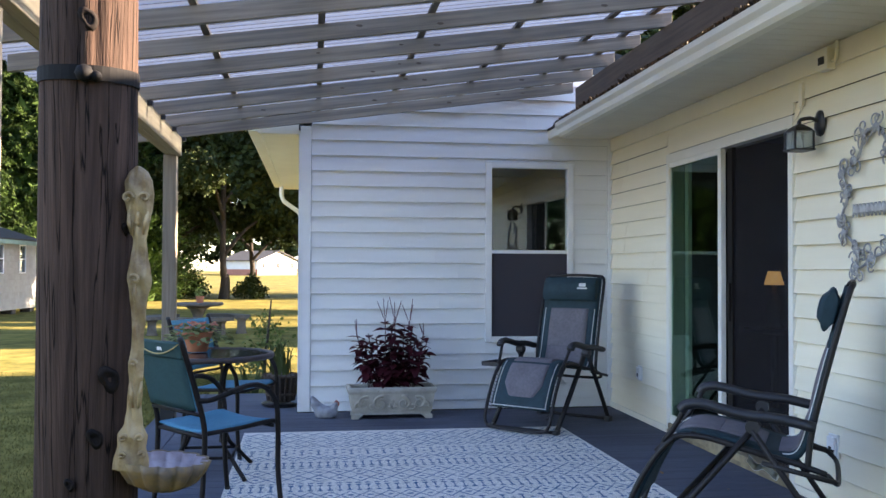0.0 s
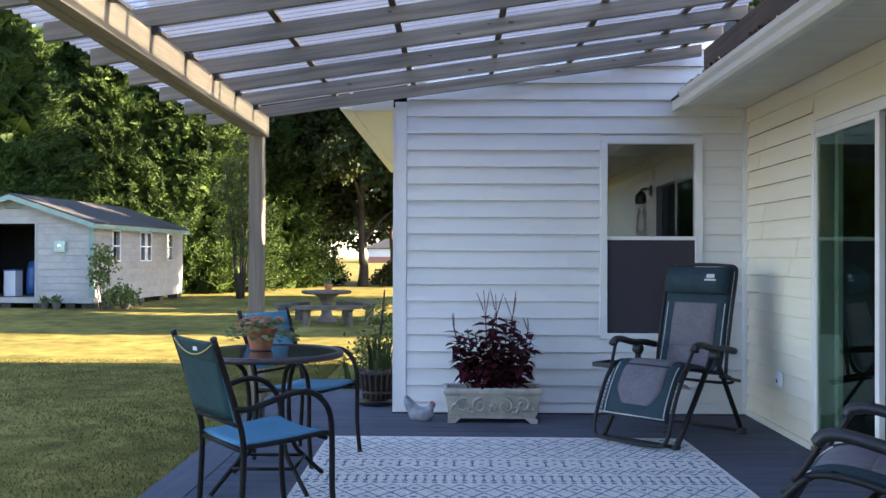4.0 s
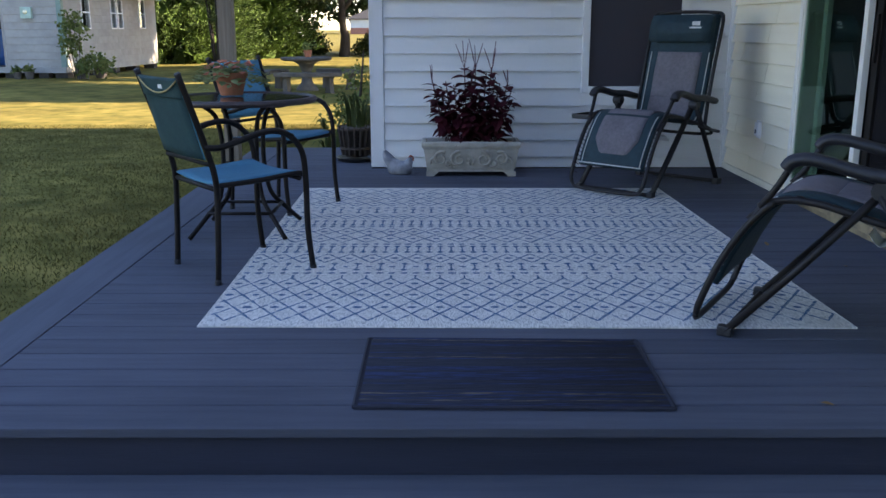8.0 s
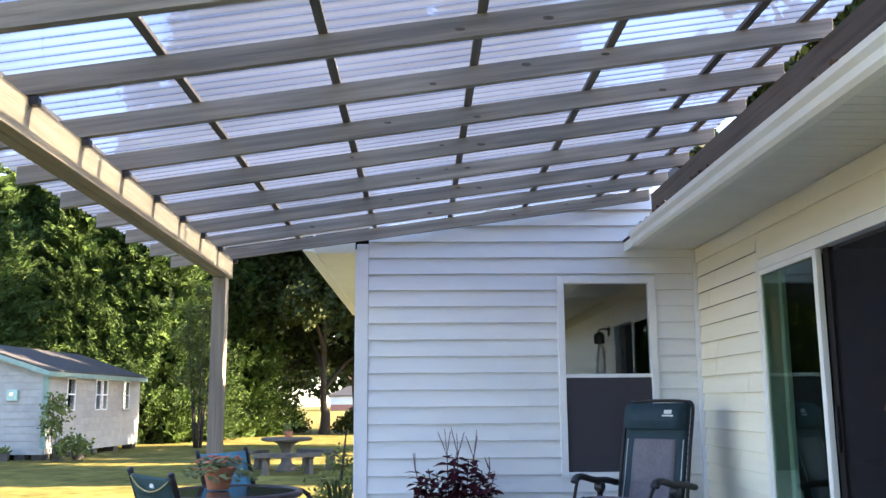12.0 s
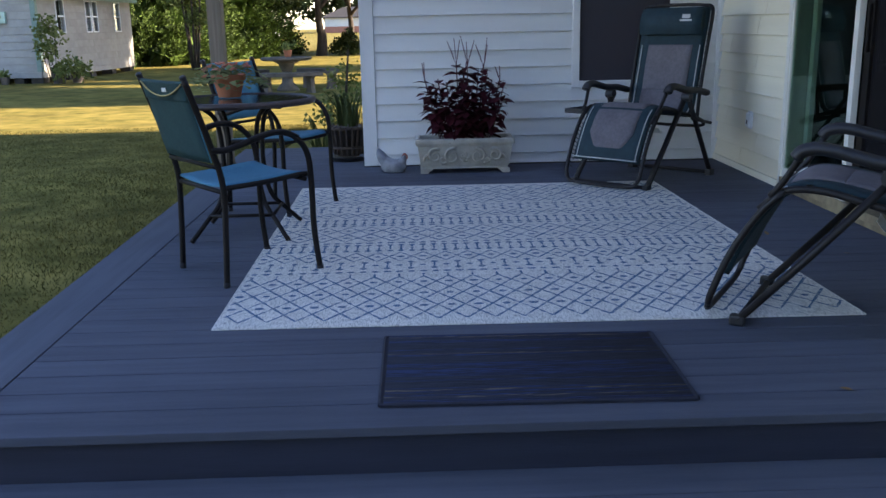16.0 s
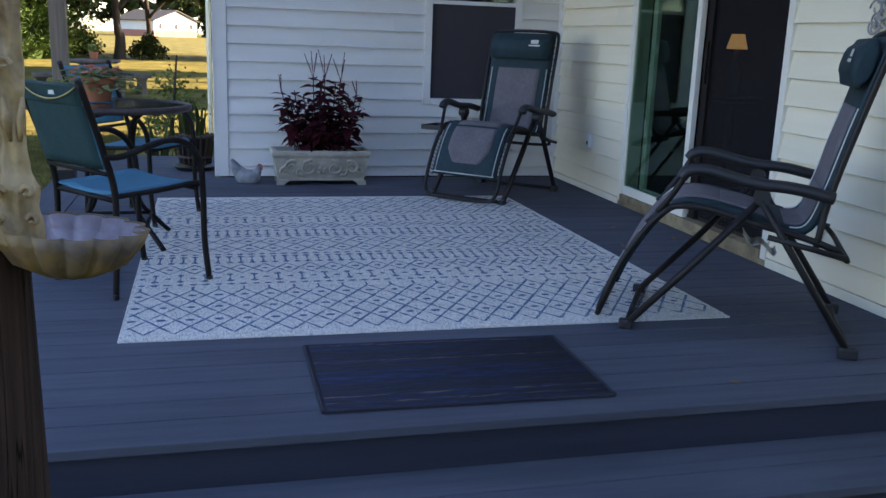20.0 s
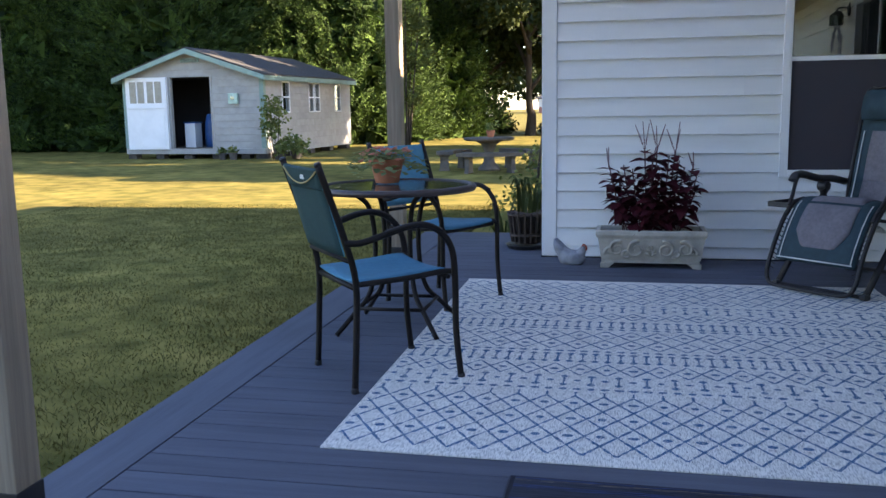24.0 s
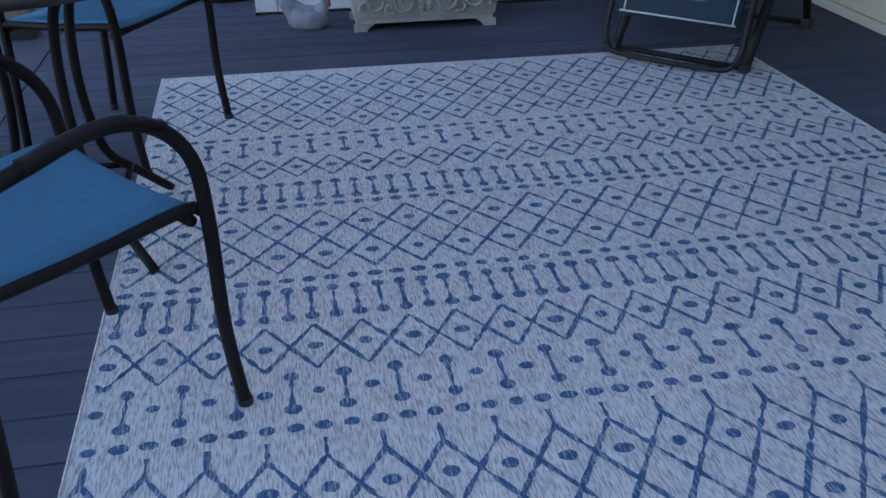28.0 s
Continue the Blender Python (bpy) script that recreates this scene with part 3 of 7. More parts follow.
cor = bmesh.new()
box(WALL_X - 0.042, WALL_X - 0.001, WALL_Y - 0.030, WALL_Y - 0.001, 0.002, SOFFIT_Z - 0.002, 0.004, cor)
box(WALL_X - 0.030, WALL_X - 0.001, WALL_Y - 0.046, WALL_Y - 0.0305, 0.050, 2.300, 0.004, cor)
plain("inside_corner", cor, M_TRIM, "white inside corner trim", "trim")

# window
win = thing("window_1", "white double-hung window with a dark insect screen below", "window", kind="structure")
fy0, fy1 = WALL_Y - 0.03, WALL_Y + 0.06
part("window_frame", box(WIN[0], WIN[0] + 0.055, fy0, fy1, WIN[2], WIN[3], 0.004), M_TRIM, win)
part("window_frame", box(WIN[1] - 0.055, WIN[1], fy0, fy1, WIN[2], WIN[3], 0.004), M_TRIM, win)
part("window_frame", box(WIN[0] + 0.055, WIN[1] - 0.055, fy0, fy1, WIN[3] - 0.05, WIN[3], 0.004), M_TRIM, win)
part("window_sill", box(WIN[0] + 0.055, WIN[1] - 0.055, fy0 - 0.006, fy1, WIN[2], WIN[2] + 0.05, 0.004), M_TRIM, win)
part("meeting_rail", box(WIN[0] + 0.056, WIN[1] - 0.056, WALL_Y - 0.012, WALL_Y + 0.03, 1.375, 1.405, 0.003), M_TRIM, win)
pane = part("pane", box(WIN[0] + 0.05, WIN[1] - 0.05, WALL_Y + 0.010, WALL_Y + 0.014, 1.39, WIN[3] - 0.045), M_GLASS, win, "clear reflecting glass pane")
pane2 = part("pane", box(WIN[0] + 0.05, WIN[1] - 0.05, WALL_Y + 0.034, WALL_Y + 0.038, WIN[2] + 0.045, 1.39), M_GLASS, win)
scr = part("insect_screen", box(WIN[0] + 0.055, WIN[1] - 0.055, WALL_Y - 0.004, WALL_Y - 0.002, WIN[2] + 0.05, 1.375), M_SCREEN, win, "dark insect screen")

# sliding door: far panel glazed and shut, near panel open behind its screen
dr = thing("door_1", "white framed sliding glass door standing half open", "sliding door", kind="structure")
fx0, fx1 = WALL_X - 0.028, WALL_X + 0.10
part("door_frame", box(fx0, fx1, DY0, DY0 + 0.05, DZ0, DZ1, 0.004), M_DOORTRIM, dr)
part("door_frame", box(fx0, fx1, DY1 - 0.05, DY1, DZ0, DZ1, 0.004), M_DOORTRIM, dr)
part("door_frame", box(fx0, fx1, DY0 + 0.05, DY1 - 0.05, DZ1 - 0.07, DZ1, 0.004), M_DOORTRIM, dr)
part("door_sill", box(fx0 - 0.01, fx1, DY0 + 0.05, DY1 - 0.05, DZ0, DZ0 + 0.05, 0.004), M_SILL, dr, "weathered sill, darkened for shade")
DM = 5.02
sash = part("glazed_panel", box(WALL_X - 0.022, WALL_X + 0.013, DM - 0.02, DM + 0.03, DZ0 + 0.05, DZ1 - 0.07, 0.003), M_DOORTRIM, dr, "white panel stile")
part("rail", box(WALL_X - 0.022, WALL_X + 0.013, DM + 0.03, DY1 - 0.05, DZ0 + 0.05, DZ0 + 0.11, 0.003), M_DOORTRIM, sash)
part("rail", box(WALL_X - 0.022, WALL_X + 0.013, DM + 0.03, DY1 - 0.05, DZ1 - 0.105, DZ1 - 0.07, 0.003), M_DOORTRIM, sash)
part("stile", box(WALL_X - 0.022, WALL_X + 0.013, DY1 - 0.066, DY1 - 0.05, DZ0 + 0.11, DZ1 - 0.105, 0.003), M_DOORTRIM, sash)
dpane = part("pane", box(WALL_X - 0.010, WALL_X - 0.005, DM + 0.03, DY1 - 0.066, DZ0 + 0.11, DZ1 - 0.105), M_DOORGLASS, sash, "glass pane with the yard's green put into its tint")
part("sill_board", box(WALL_X - 0.026, WALL_X - 0.001, DY0 + 0.004, DY1 - 0.004, 0.002, DZ0 - 0.003, 0.003), M_SILL, dr, "stained wooden board under the sill, darkened for shade")
slid = part("sliding_panel", box(WALL_X + 0.056, WALL_X + 0.086, DY1 - 0.215, DY1 - 0.155, DZ0 + 0.053, DZ1 - 0.073, 0.003), M_DOORTRIM, dr, "stile of the panel slid open behind the glass")
part("rail", box(WALL_X + 0.056, WALL_X + 0.086, DM + 0.06, DY1 - 0.215, DZ0 + 0.053, DZ0 + 0.11, 0.003), M_DOORTRIM, slid)
net = part("door_netting", box(WALL_X + 0.036, WALL_X + 0.038, DY0 + 0.05, DM - 0.09, DZ0 + 0.05, DZ1 - 0.07), M_NET, dr, "dark insect netting over the opening")


# ---- deck ----
deck = thing("deck", "low deck of painted blue-grey boards with a mitred border and a step", "deck", kind="structure")
JOINT = 0.006
BX0 = -1.364                                     # inner edge of the side border


def deck_board(x0, x1, y0, y1, z=0.0, mt=None, th=0.028):
    return part("deck_board", box(x0, x1, y0 + JOINT / 2, y1 - JOINT / 2, z - th, z, 0.003), mt or M_DECK, deck)


y, k = 2.627, 0
while y < DECK_END - 0.05:
    y1 = min(y + 0.1427, DECK_END)
    deck_board(BX0 + 0.003, WALL_X - 0.002 if y1 < WALL_Y else WING_X0 - 0.026, y, y1)
    y = y1
# mitred front and side boards
bm = bmesh.new()
fr = [(DECK_X0, DECK_Y0), (WALL_X - 0.002, DECK_Y0), (WALL_X - 0.002, 2.624), (BX0, 2.624)]
sd = [(DECK_X0, DECK_Y0 + 0.004), (BX0 - 0.003, 2.628), (BX0 - 0.003, DECK_END), (DECK_X0 - 0.065, DECK_END)]


def slab(outline, z0, z1, bevel=0.002):
    own = bmesh.new()
    a = [own.verts.new((x, y, z0)) for x, y in outline]
    b = [own.verts.new((x, y, z1)) for x, y in outline]
    own.faces.new(a[::-1])
    own.faces.new(b)
    for i in range(len(outline)):
        j = (i + 1) % len(outline)
        own.faces.new((a[i], a[j], b[j], b[i]))
    bmesh.ops.recalc_face_normals(own, faces=own.faces[:])
    if bevel:
        bmesh.ops.bevel(own, geom=own.edges[:], offset=bevel, segments=2, profile=0.6, affect="EDGES")
    return own


part("front_board", slab(fr, -0.028, 0.0, 0.003), M_DECK, deck)
part("side_board", slab(sd, -0.028, 0.0, 0.0015), M_DECK_Y, deck)
# one black sheet below the boards gives the open joints their shade
part("joists", box(DECK_X0 + 0.06, WALL_X - 0.02, DECK_Y0 + 0.06, WALL_Y - 0.02, -0.075, -0.045), M_BLACK, deck, "black sheet under the boards, shade for the joints")
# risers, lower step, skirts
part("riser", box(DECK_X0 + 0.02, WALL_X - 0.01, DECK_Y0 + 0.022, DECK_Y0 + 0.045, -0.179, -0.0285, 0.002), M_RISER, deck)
STEP_Y0 = 2.15
part("step_board", box(DECK_X0, WALL_X - 0.01, STEP_Y0, STEP_Y0 + 0.168, -0.178, -0.15, 0.003), M_DECK, deck)
part("step_board", box(DECK_X0, WALL_X - 0.01, STEP_Y0 + 0.172, DECK_Y0 + 0.02, -0.178, -0.15, 0.003), M_DECK, deck)
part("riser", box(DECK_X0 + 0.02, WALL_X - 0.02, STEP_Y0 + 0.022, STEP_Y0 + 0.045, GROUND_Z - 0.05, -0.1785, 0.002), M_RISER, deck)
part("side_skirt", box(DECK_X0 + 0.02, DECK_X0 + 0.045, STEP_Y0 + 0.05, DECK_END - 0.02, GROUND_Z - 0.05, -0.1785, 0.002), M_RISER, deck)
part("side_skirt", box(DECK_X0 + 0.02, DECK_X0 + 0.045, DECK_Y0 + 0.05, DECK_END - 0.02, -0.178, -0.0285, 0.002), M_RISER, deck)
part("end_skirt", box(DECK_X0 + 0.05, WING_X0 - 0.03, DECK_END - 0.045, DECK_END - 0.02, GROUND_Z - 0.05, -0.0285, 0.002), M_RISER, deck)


# ---- patio cover ----
cover = thing("patio_cover", "weathered wooden lean-to patio cover with clear corrugated panels", "pergola", kind="structure")
SLOPE, RX0, RZ0 = 0.142, -1.45, 2.325            # underside of the rafters: RZ0 at RX0, rising towards the house
R_H, R_W = 0.089, 0.038
R_X0, R_X1 = -1.93, 1.93
RAFTERS = [2.70 + 0.55 * i for i in range(9)]
BATTENS = [-1.53 + 0.61 * i for i in range(6)] + [1.80]


def under(x):
    return RZ0 + SLOPE * (x - RX0)


for x, y in ((-1.493, 2.71), (-1.514, 7.027)):
    base = -0.0 if y < DECK_END else GROUND_Z
    post = part("post", box(x - 0.053, x + 0.053, y - 0.053, y + 0.053, base, 2.165, 0.006), M_WOOD_Z, cover)
    part("post_bracket", box(x - 0.057, x + 0.057, y - 0.057, y + 0.057, 0.0, 0.09, 0.003), M_BLACK, post, "black steel post base")
part("beam", slab([(-1.513, 2.45), (-1.455, 2.45), (-1.497, 7.10), (-1.555, 7.10)], 2.165, 2.322, 0.004), M_WOOD_Y, cover)
part("beam", slab([(-1.453, 2.45), (-1.395, 2.45), (-1.437, 7.10), (-1.495, 7.10)], 2.167, 2.322, 0.004), M_WOOD_Y, cover, "sun-bleached beam")
knot_mesh = mesh_of("knot", lathe([(0.0, -0.001), (0.017, -0.001), (0.014, 0.0008), (0.0, 0.001)], 12, lambda a: 1 + 0.2 * math.cos(2 * a)), M_LEDGER)
for i, y in enumerate(RAFTERS):
    y += random.uniform(-0.006, 0.006)
    b = prism([(R_X0, under(R_X0)), (R_X1, under(R_X1)), (R_X1, under(R_X1) + R_H), (R_X0, under(R_X0) + R_H)], y - R_W / 2, y + R_W / 2, 0.002)
    raf = part("rafter", b, M_WOOD, cover)
    for k in range(3):
        xk = random.uniform(-1.3, 1.7)
        kn = part("knot", knot_mesh, None, raf)
        kn.matrix_basis = pose(xk, y - R_W / 2 - 0.0005, under(xk) + random.uniform(0.025, 0.065), 90, 0, 0) @ Matrix.Scale(random.uniform(0.35, 0.8), 4) @ Matrix.Diagonal((1.5, 0.8, 1, 1))
    part("hanger", box(-1.394 - 0.009 * (y - 2.45), -1.362 - 0.009 * (y - 2.45), y - 0.021, y + 0.021, 2.293, 2.325, 0.003), M_BLACK, raf, "dark steel rafter tie")
for x in BATTENS:
    z = under(x) + R_H * 1.01
    part("batten", box(x - 0.019, x + 0.019, 2.46, 7.18, z, z + 0.019, 0.002), M_BATTEN, cover)
# clear corrugated sheets, three side by side, lapped
PITCH, AMP = 0.076, 0.010
sheets = [(2.44, 4.06), (4.02, 5.64), (5.60, 7.20)]
for n_s, (ya, yb) in enumerate(sheets):
    bm = bmesh.new()
    xs = [-2.02, -1.0, 0.0, 1.0, 1.98]
    steps = int((yb - ya) / PITCH * 8)
    rows = []
    for i in range(steps + 1):
        y = ya + (yb - ya) * i / steps
        w = AMP * math.sin(2 * math.pi * y / PITCH)
        rows.append([bm.verts.new((x, y, under(x) + R_H + 0.019 + AMP + 0.004 + w + 0.003 * n_s)) for x in xs])
    for a, b in zip(rows, rows[1:]):
        for j in range(len(xs) - 1):
            bm.faces.new((a[j], a[j + 1], b[j + 1], b[j]))
    part("corrugated_panel", bm, M_PANEL, cover, "clear corrugated plastic panel", smooth=True)
# ledger on the house roof
part("ledger", box(1.882, 1.922, 2.6, 6.86, 2.622, under(1.89) - 0.002, 0.003), M_LEDGER, cover, "dark stained ledger board")
for y in (2.9, 3.8, 4.7, 5.6, 6.5):
    part("ledger_block", box(1.885, 1.920, y - 0.05, y + 0.05, 2.53, 2.621, 0.003), M_LEDGER, cover)
M_LITTER = leafy("roof_litter", (0.03, 0.021, 0.014), (0.10, 0.068, 0.038), 0.1)


# ---- rug and mat ----
RUG = ((-0.817, 3.325), (1.622, 3.305), (1.575, 6.255), (-0.842, 6.265))
M_RUG = surf("rug_weave", (0.84, 0.81, 0.75), (0.36, 0.35, 0.33), 70, 0.95, 0.8, 260, stretch=(4, 0.55, 1), stain=0.08, mix=(0.44, 0.68), detail=3)
M_RUGBLUE = surf("rug_blue", (0.035, 0.125, 0.25), (0.46, 0.48, 0.49), 60, 0.95, 0.6, 260, stretch=(4, 0.55, 1), mix=(0.49, 0.66), stain=0.2, detail=4)
rug = tagged(part("rug", slab(RUG, 0.001, 0.007, 0.0015), M_RUG), "flat woven grey-white outdoor rug with blue diamond pattern", "rug")


def rug_pattern():
    bm = bmesh.new()
    z = 0.0076

    def lim(y):
        f = (y - 3.32) / 2.94
        return -0.812 - 0.024 * f, 1.617 - 0.047 * f

    def poly(pts):
        if all(lim(y)[0] + 0.004 < x < lim(y)[1] - 0.004 for x, y in pts):
            lift = random.uniform(0, 0.0007)
            bm.faces.new([bm.verts.new((x, y, z + lift)) for x, y in pts])

    def stroke(a, b, w=0.0125):
        steps = max(3, int(math.hypot(b[0] - a[0], b[1] - a[1]) / 0.013))
        dx, dy = b[0] - a[0], b[1] - a[1]
        ln = math.hypot(dx, dy)
        nx, ny = -dy / ln * w / 2, dx / ln * w / 2
        last = None
        for i in range(steps + 1):
            j = random.choice((0.35, 0.75, 0.95, 1.1))
            c = (a[0] + dx * i / steps, a[1] + dy * i / steps)
            pair = ((c[0] + nx * j, c[1] + ny * j), (c[0] - nx * j, c[1] - ny * j))
            if last:
                poly([last[0], last[1], pair[1], pair[0]])
            last = pair

    def dot(x, y, rx=0.019, ry=0.0145):
        j = random.uniform(0.8, 1.12)
        poly([(x + rx * j * math.cos(k * math.pi / 4 + 0.39), y + ry * random.uniform(0.85, 1.15) * math.sin(k * math.pi / 4 + 0.39)) for k in range(8)])

    def cols(pitch, shift=0.0):
        k = -0.791 + shift - pitch
        out = []
        while k < 1.7:
            out.append(k)
            k += pitch
        return out

    def lattice(y0, rows, pitch, h, below=False, spikes=False):
        for c in cols(pitch):
            for r in range(rows):
                ym = y0 + h * (r + 0.5)
                dot(c, ym)
                for s in (-1, 1):
                    stroke((c, y0 + h * r), (c + s * pitch / 2, ym))
                    stroke((c, y0 + h * (r + 1)), (c + s * pitch / 2, ym))
            if below:
                for s in (-1, 1):
                    stroke((c, y0), (c + s * pitch / 2, y0 - h / 2))
            if spikes:
                stroke((c, y0 + h * rows), (c, y0 + h * rows + 0.05))

    def dots(y, pitch=0.0545, shift=0.0):
        for c in cols(pitch, shift):
            dot(c, y, 0.0185, 0.0135)

    def bells(y0, y1, pitch, between, shift=0.0):
        for c in cols(pitch, shift):
            dot(c, y0 + 0.012, 0.0175, 0.016)
            dot(c, y1 - 0.012, 0.0175, 0.016)
            stroke((c, y0 + 0.012), (c, y1 - 0.012), 0.0115)
            if between:
                dot(c + pitch / 2, (y0 + y1) / 2, 0.016, 0.0125)

    lattice(3.470, 3, 0.1089, 0.168, True, True)
    dots(4.060)
    bells(4.105, 4.235, 0.1089, True, 0.052)
    lattice(4.245, 1, 0.1089, 0.165)
    bells(4.435, 4.575, 0.0545, False)
    dots(4.612)
    lattice(4.650, 2, 0.1215, 0.166)
    dots(5.022)
    bells(5.055, 5.185, 0.0545, False)
    lattice(5.225, 1, 0.1089, 0.150)
    bells(5.400, 5.520, 0.1089, True, 0.052)
    dots(5.556)
    lattice(5.610, 3, 0.1140, 0.168, False, False)
    for c in cols(0.1140):
        for s in (-1, 1):
            stroke((c, 6.114), (c + s * 0.057, 6.198))
    return bm


part("woven_pattern", rug_pattern(), M_RUGBLUE, rug, "faded blue woven diamonds, dots and bars")["kind"] = "stuff"
for a, b in ((RUG[1], RUG[2]), (RUG[3], RUG[0])):
    part("hem", tube([(a[0], a[1], 0.005), (b[0], b[1], 0.005)], 0.004, 6), M_RUG, rug)

MAT = ((-0.168, 2.598), (0.768, 2.585), (0.776, 3.165), (-0.170, 3.185))
M_MAT = surf("ribbed_mat", (0.030, 0.032, 0.05), (0.016, 0.017, 0.026), 30, 0.95, 0.6, 200, stretch=(0.3, 12, 1))
M_RIB_BLUE = surf("mat_blue_yarn", (0.022, 0.036, 0.10), (0.018, 0.020, 0.040), 30, 0.95, 0.5, 200, stretch=(0.4, 12, 1), mix=(0.4, 0.55))
M_RIB_TAN = surf("mat_tan_yarn", (0.13, 0.10, 0.075), (0.03, 0.03, 0.045), 30, 0.95, 0.5, 200, stretch=(0.4, 12, 1), mix=(0.4, 0.5))
mat_ob = tagged(part("doormat", slab(MAT, 0.001, 0.008, 0.002), M_MAT), "dark navy ribbed doormat with thin blue and tan stripes", "doormat")
ribs = [bmesh.new() for _ in range(3)]
n_rib = 46
for i in range(n_rib):
    f = (i + 0.5) / n_rib
    y0, y1 = MAT[0][1] + (MAT[3][1] - MAT[0][1]) * f, MAT[1][1] + (MAT[2][1] - MAT[1][1]) * f
    kind_i = random.choices((0, 1, 2), (10, 6, 2))[0]
    tube([(MAT[0][0] + 0.012, y0, 0.0085), ((MAT[0][0] + MAT[1][0]) / 2, (y0 + y1) / 2 + random.uniform(-0.001, 0.001), 0.0085), (MAT[1][0] - 0.008, y1, 0.0085)], 0.0048, 6, bm=ribs[kind_i])
for bm, mt, lb in zip(ribs, (M_MAT, M_RIB_BLUE, M_RIB_TAN), ("black ribs", "blue ribs", "tan ribs")):
    part("ribs", bm, mt, mat_ob, lb, smooth=True)
edge = bmesh.new()
for i in range(4):
    a, b = MAT[i], MAT[(i + 1) % 4]
    tube([(*a, 0.006), (*b, 0.006)], 0.007, 6, bm=edge)
part("binding", edge, M_MAT, mat_ob, "black edge binding")


# ---- patio chairs and table ----
def strip(profile, half, thick, crown=0.0, cross=7, half_at=None):
    """A cloth slab: follows the (x, z) profile, spans y from -half to half, sagging by crown in its middle."""
    own = bmesh.new()
    pts = smooth_line([(x, 0, z) for x, z in profile], 4)
    top, bot = [], []
    for i, p in enumerate(pts):
        d = (pts[min(i + 1, len(pts) - 1)] - pts[max(i - 1, 0)]).normalized()
        nrm = Vector((-d.z, 0, d.x))
        f = i / (len(pts) - 1)
        h = half_at(f) if half_at else half
        rt, rb = [], []
        for k in range(cross):
            s = -1 + 2 * k / (cross - 1)
            q = p + Vector((0, s * h, 0)) - nrm * crown * (1 - s * s)
            rt.append(own.verts.new(q + nrm * thick / 2))
            rb.append(own.verts.new(q - nrm * thick / 2))
        top.append(rt)
        bot.append(rb)
    for i in range(len(pts) - 1):
        for k in range(cross - 1):
            own.faces.new((top[i][k], top[i][k + 1], top[i + 1][k + 1], top[i + 1][k]))
            own.faces.new((bot[i][k], bot[i + 1][k], bot[i + 1][k + 1], bot[i][k + 1]))
        own.faces.new((top[i][0], top[i + 1][0], bot[i + 1][0], bot[i][0]))
        own.faces.new((top[i][-1], bot[i][-1], bot[i + 1][-1], top[i + 1][-1]))
    for r in (0, -1):
        for k in range(cross - 1):
            own.faces.new((top[r][k], bot[r][k], bot[r][k + 1], top[r][k + 1]))
    bmesh.ops.recalc_face_normals(own, faces=own.faces[:])
    return own


M_TAGWHITE = surf("white_tag", (0.7, 0.7, 0.68), None, 20, 0.7)
M_CORD = surf("ochre_piping", (0.42, 0.34, 0.14), None, 20, 0.8)


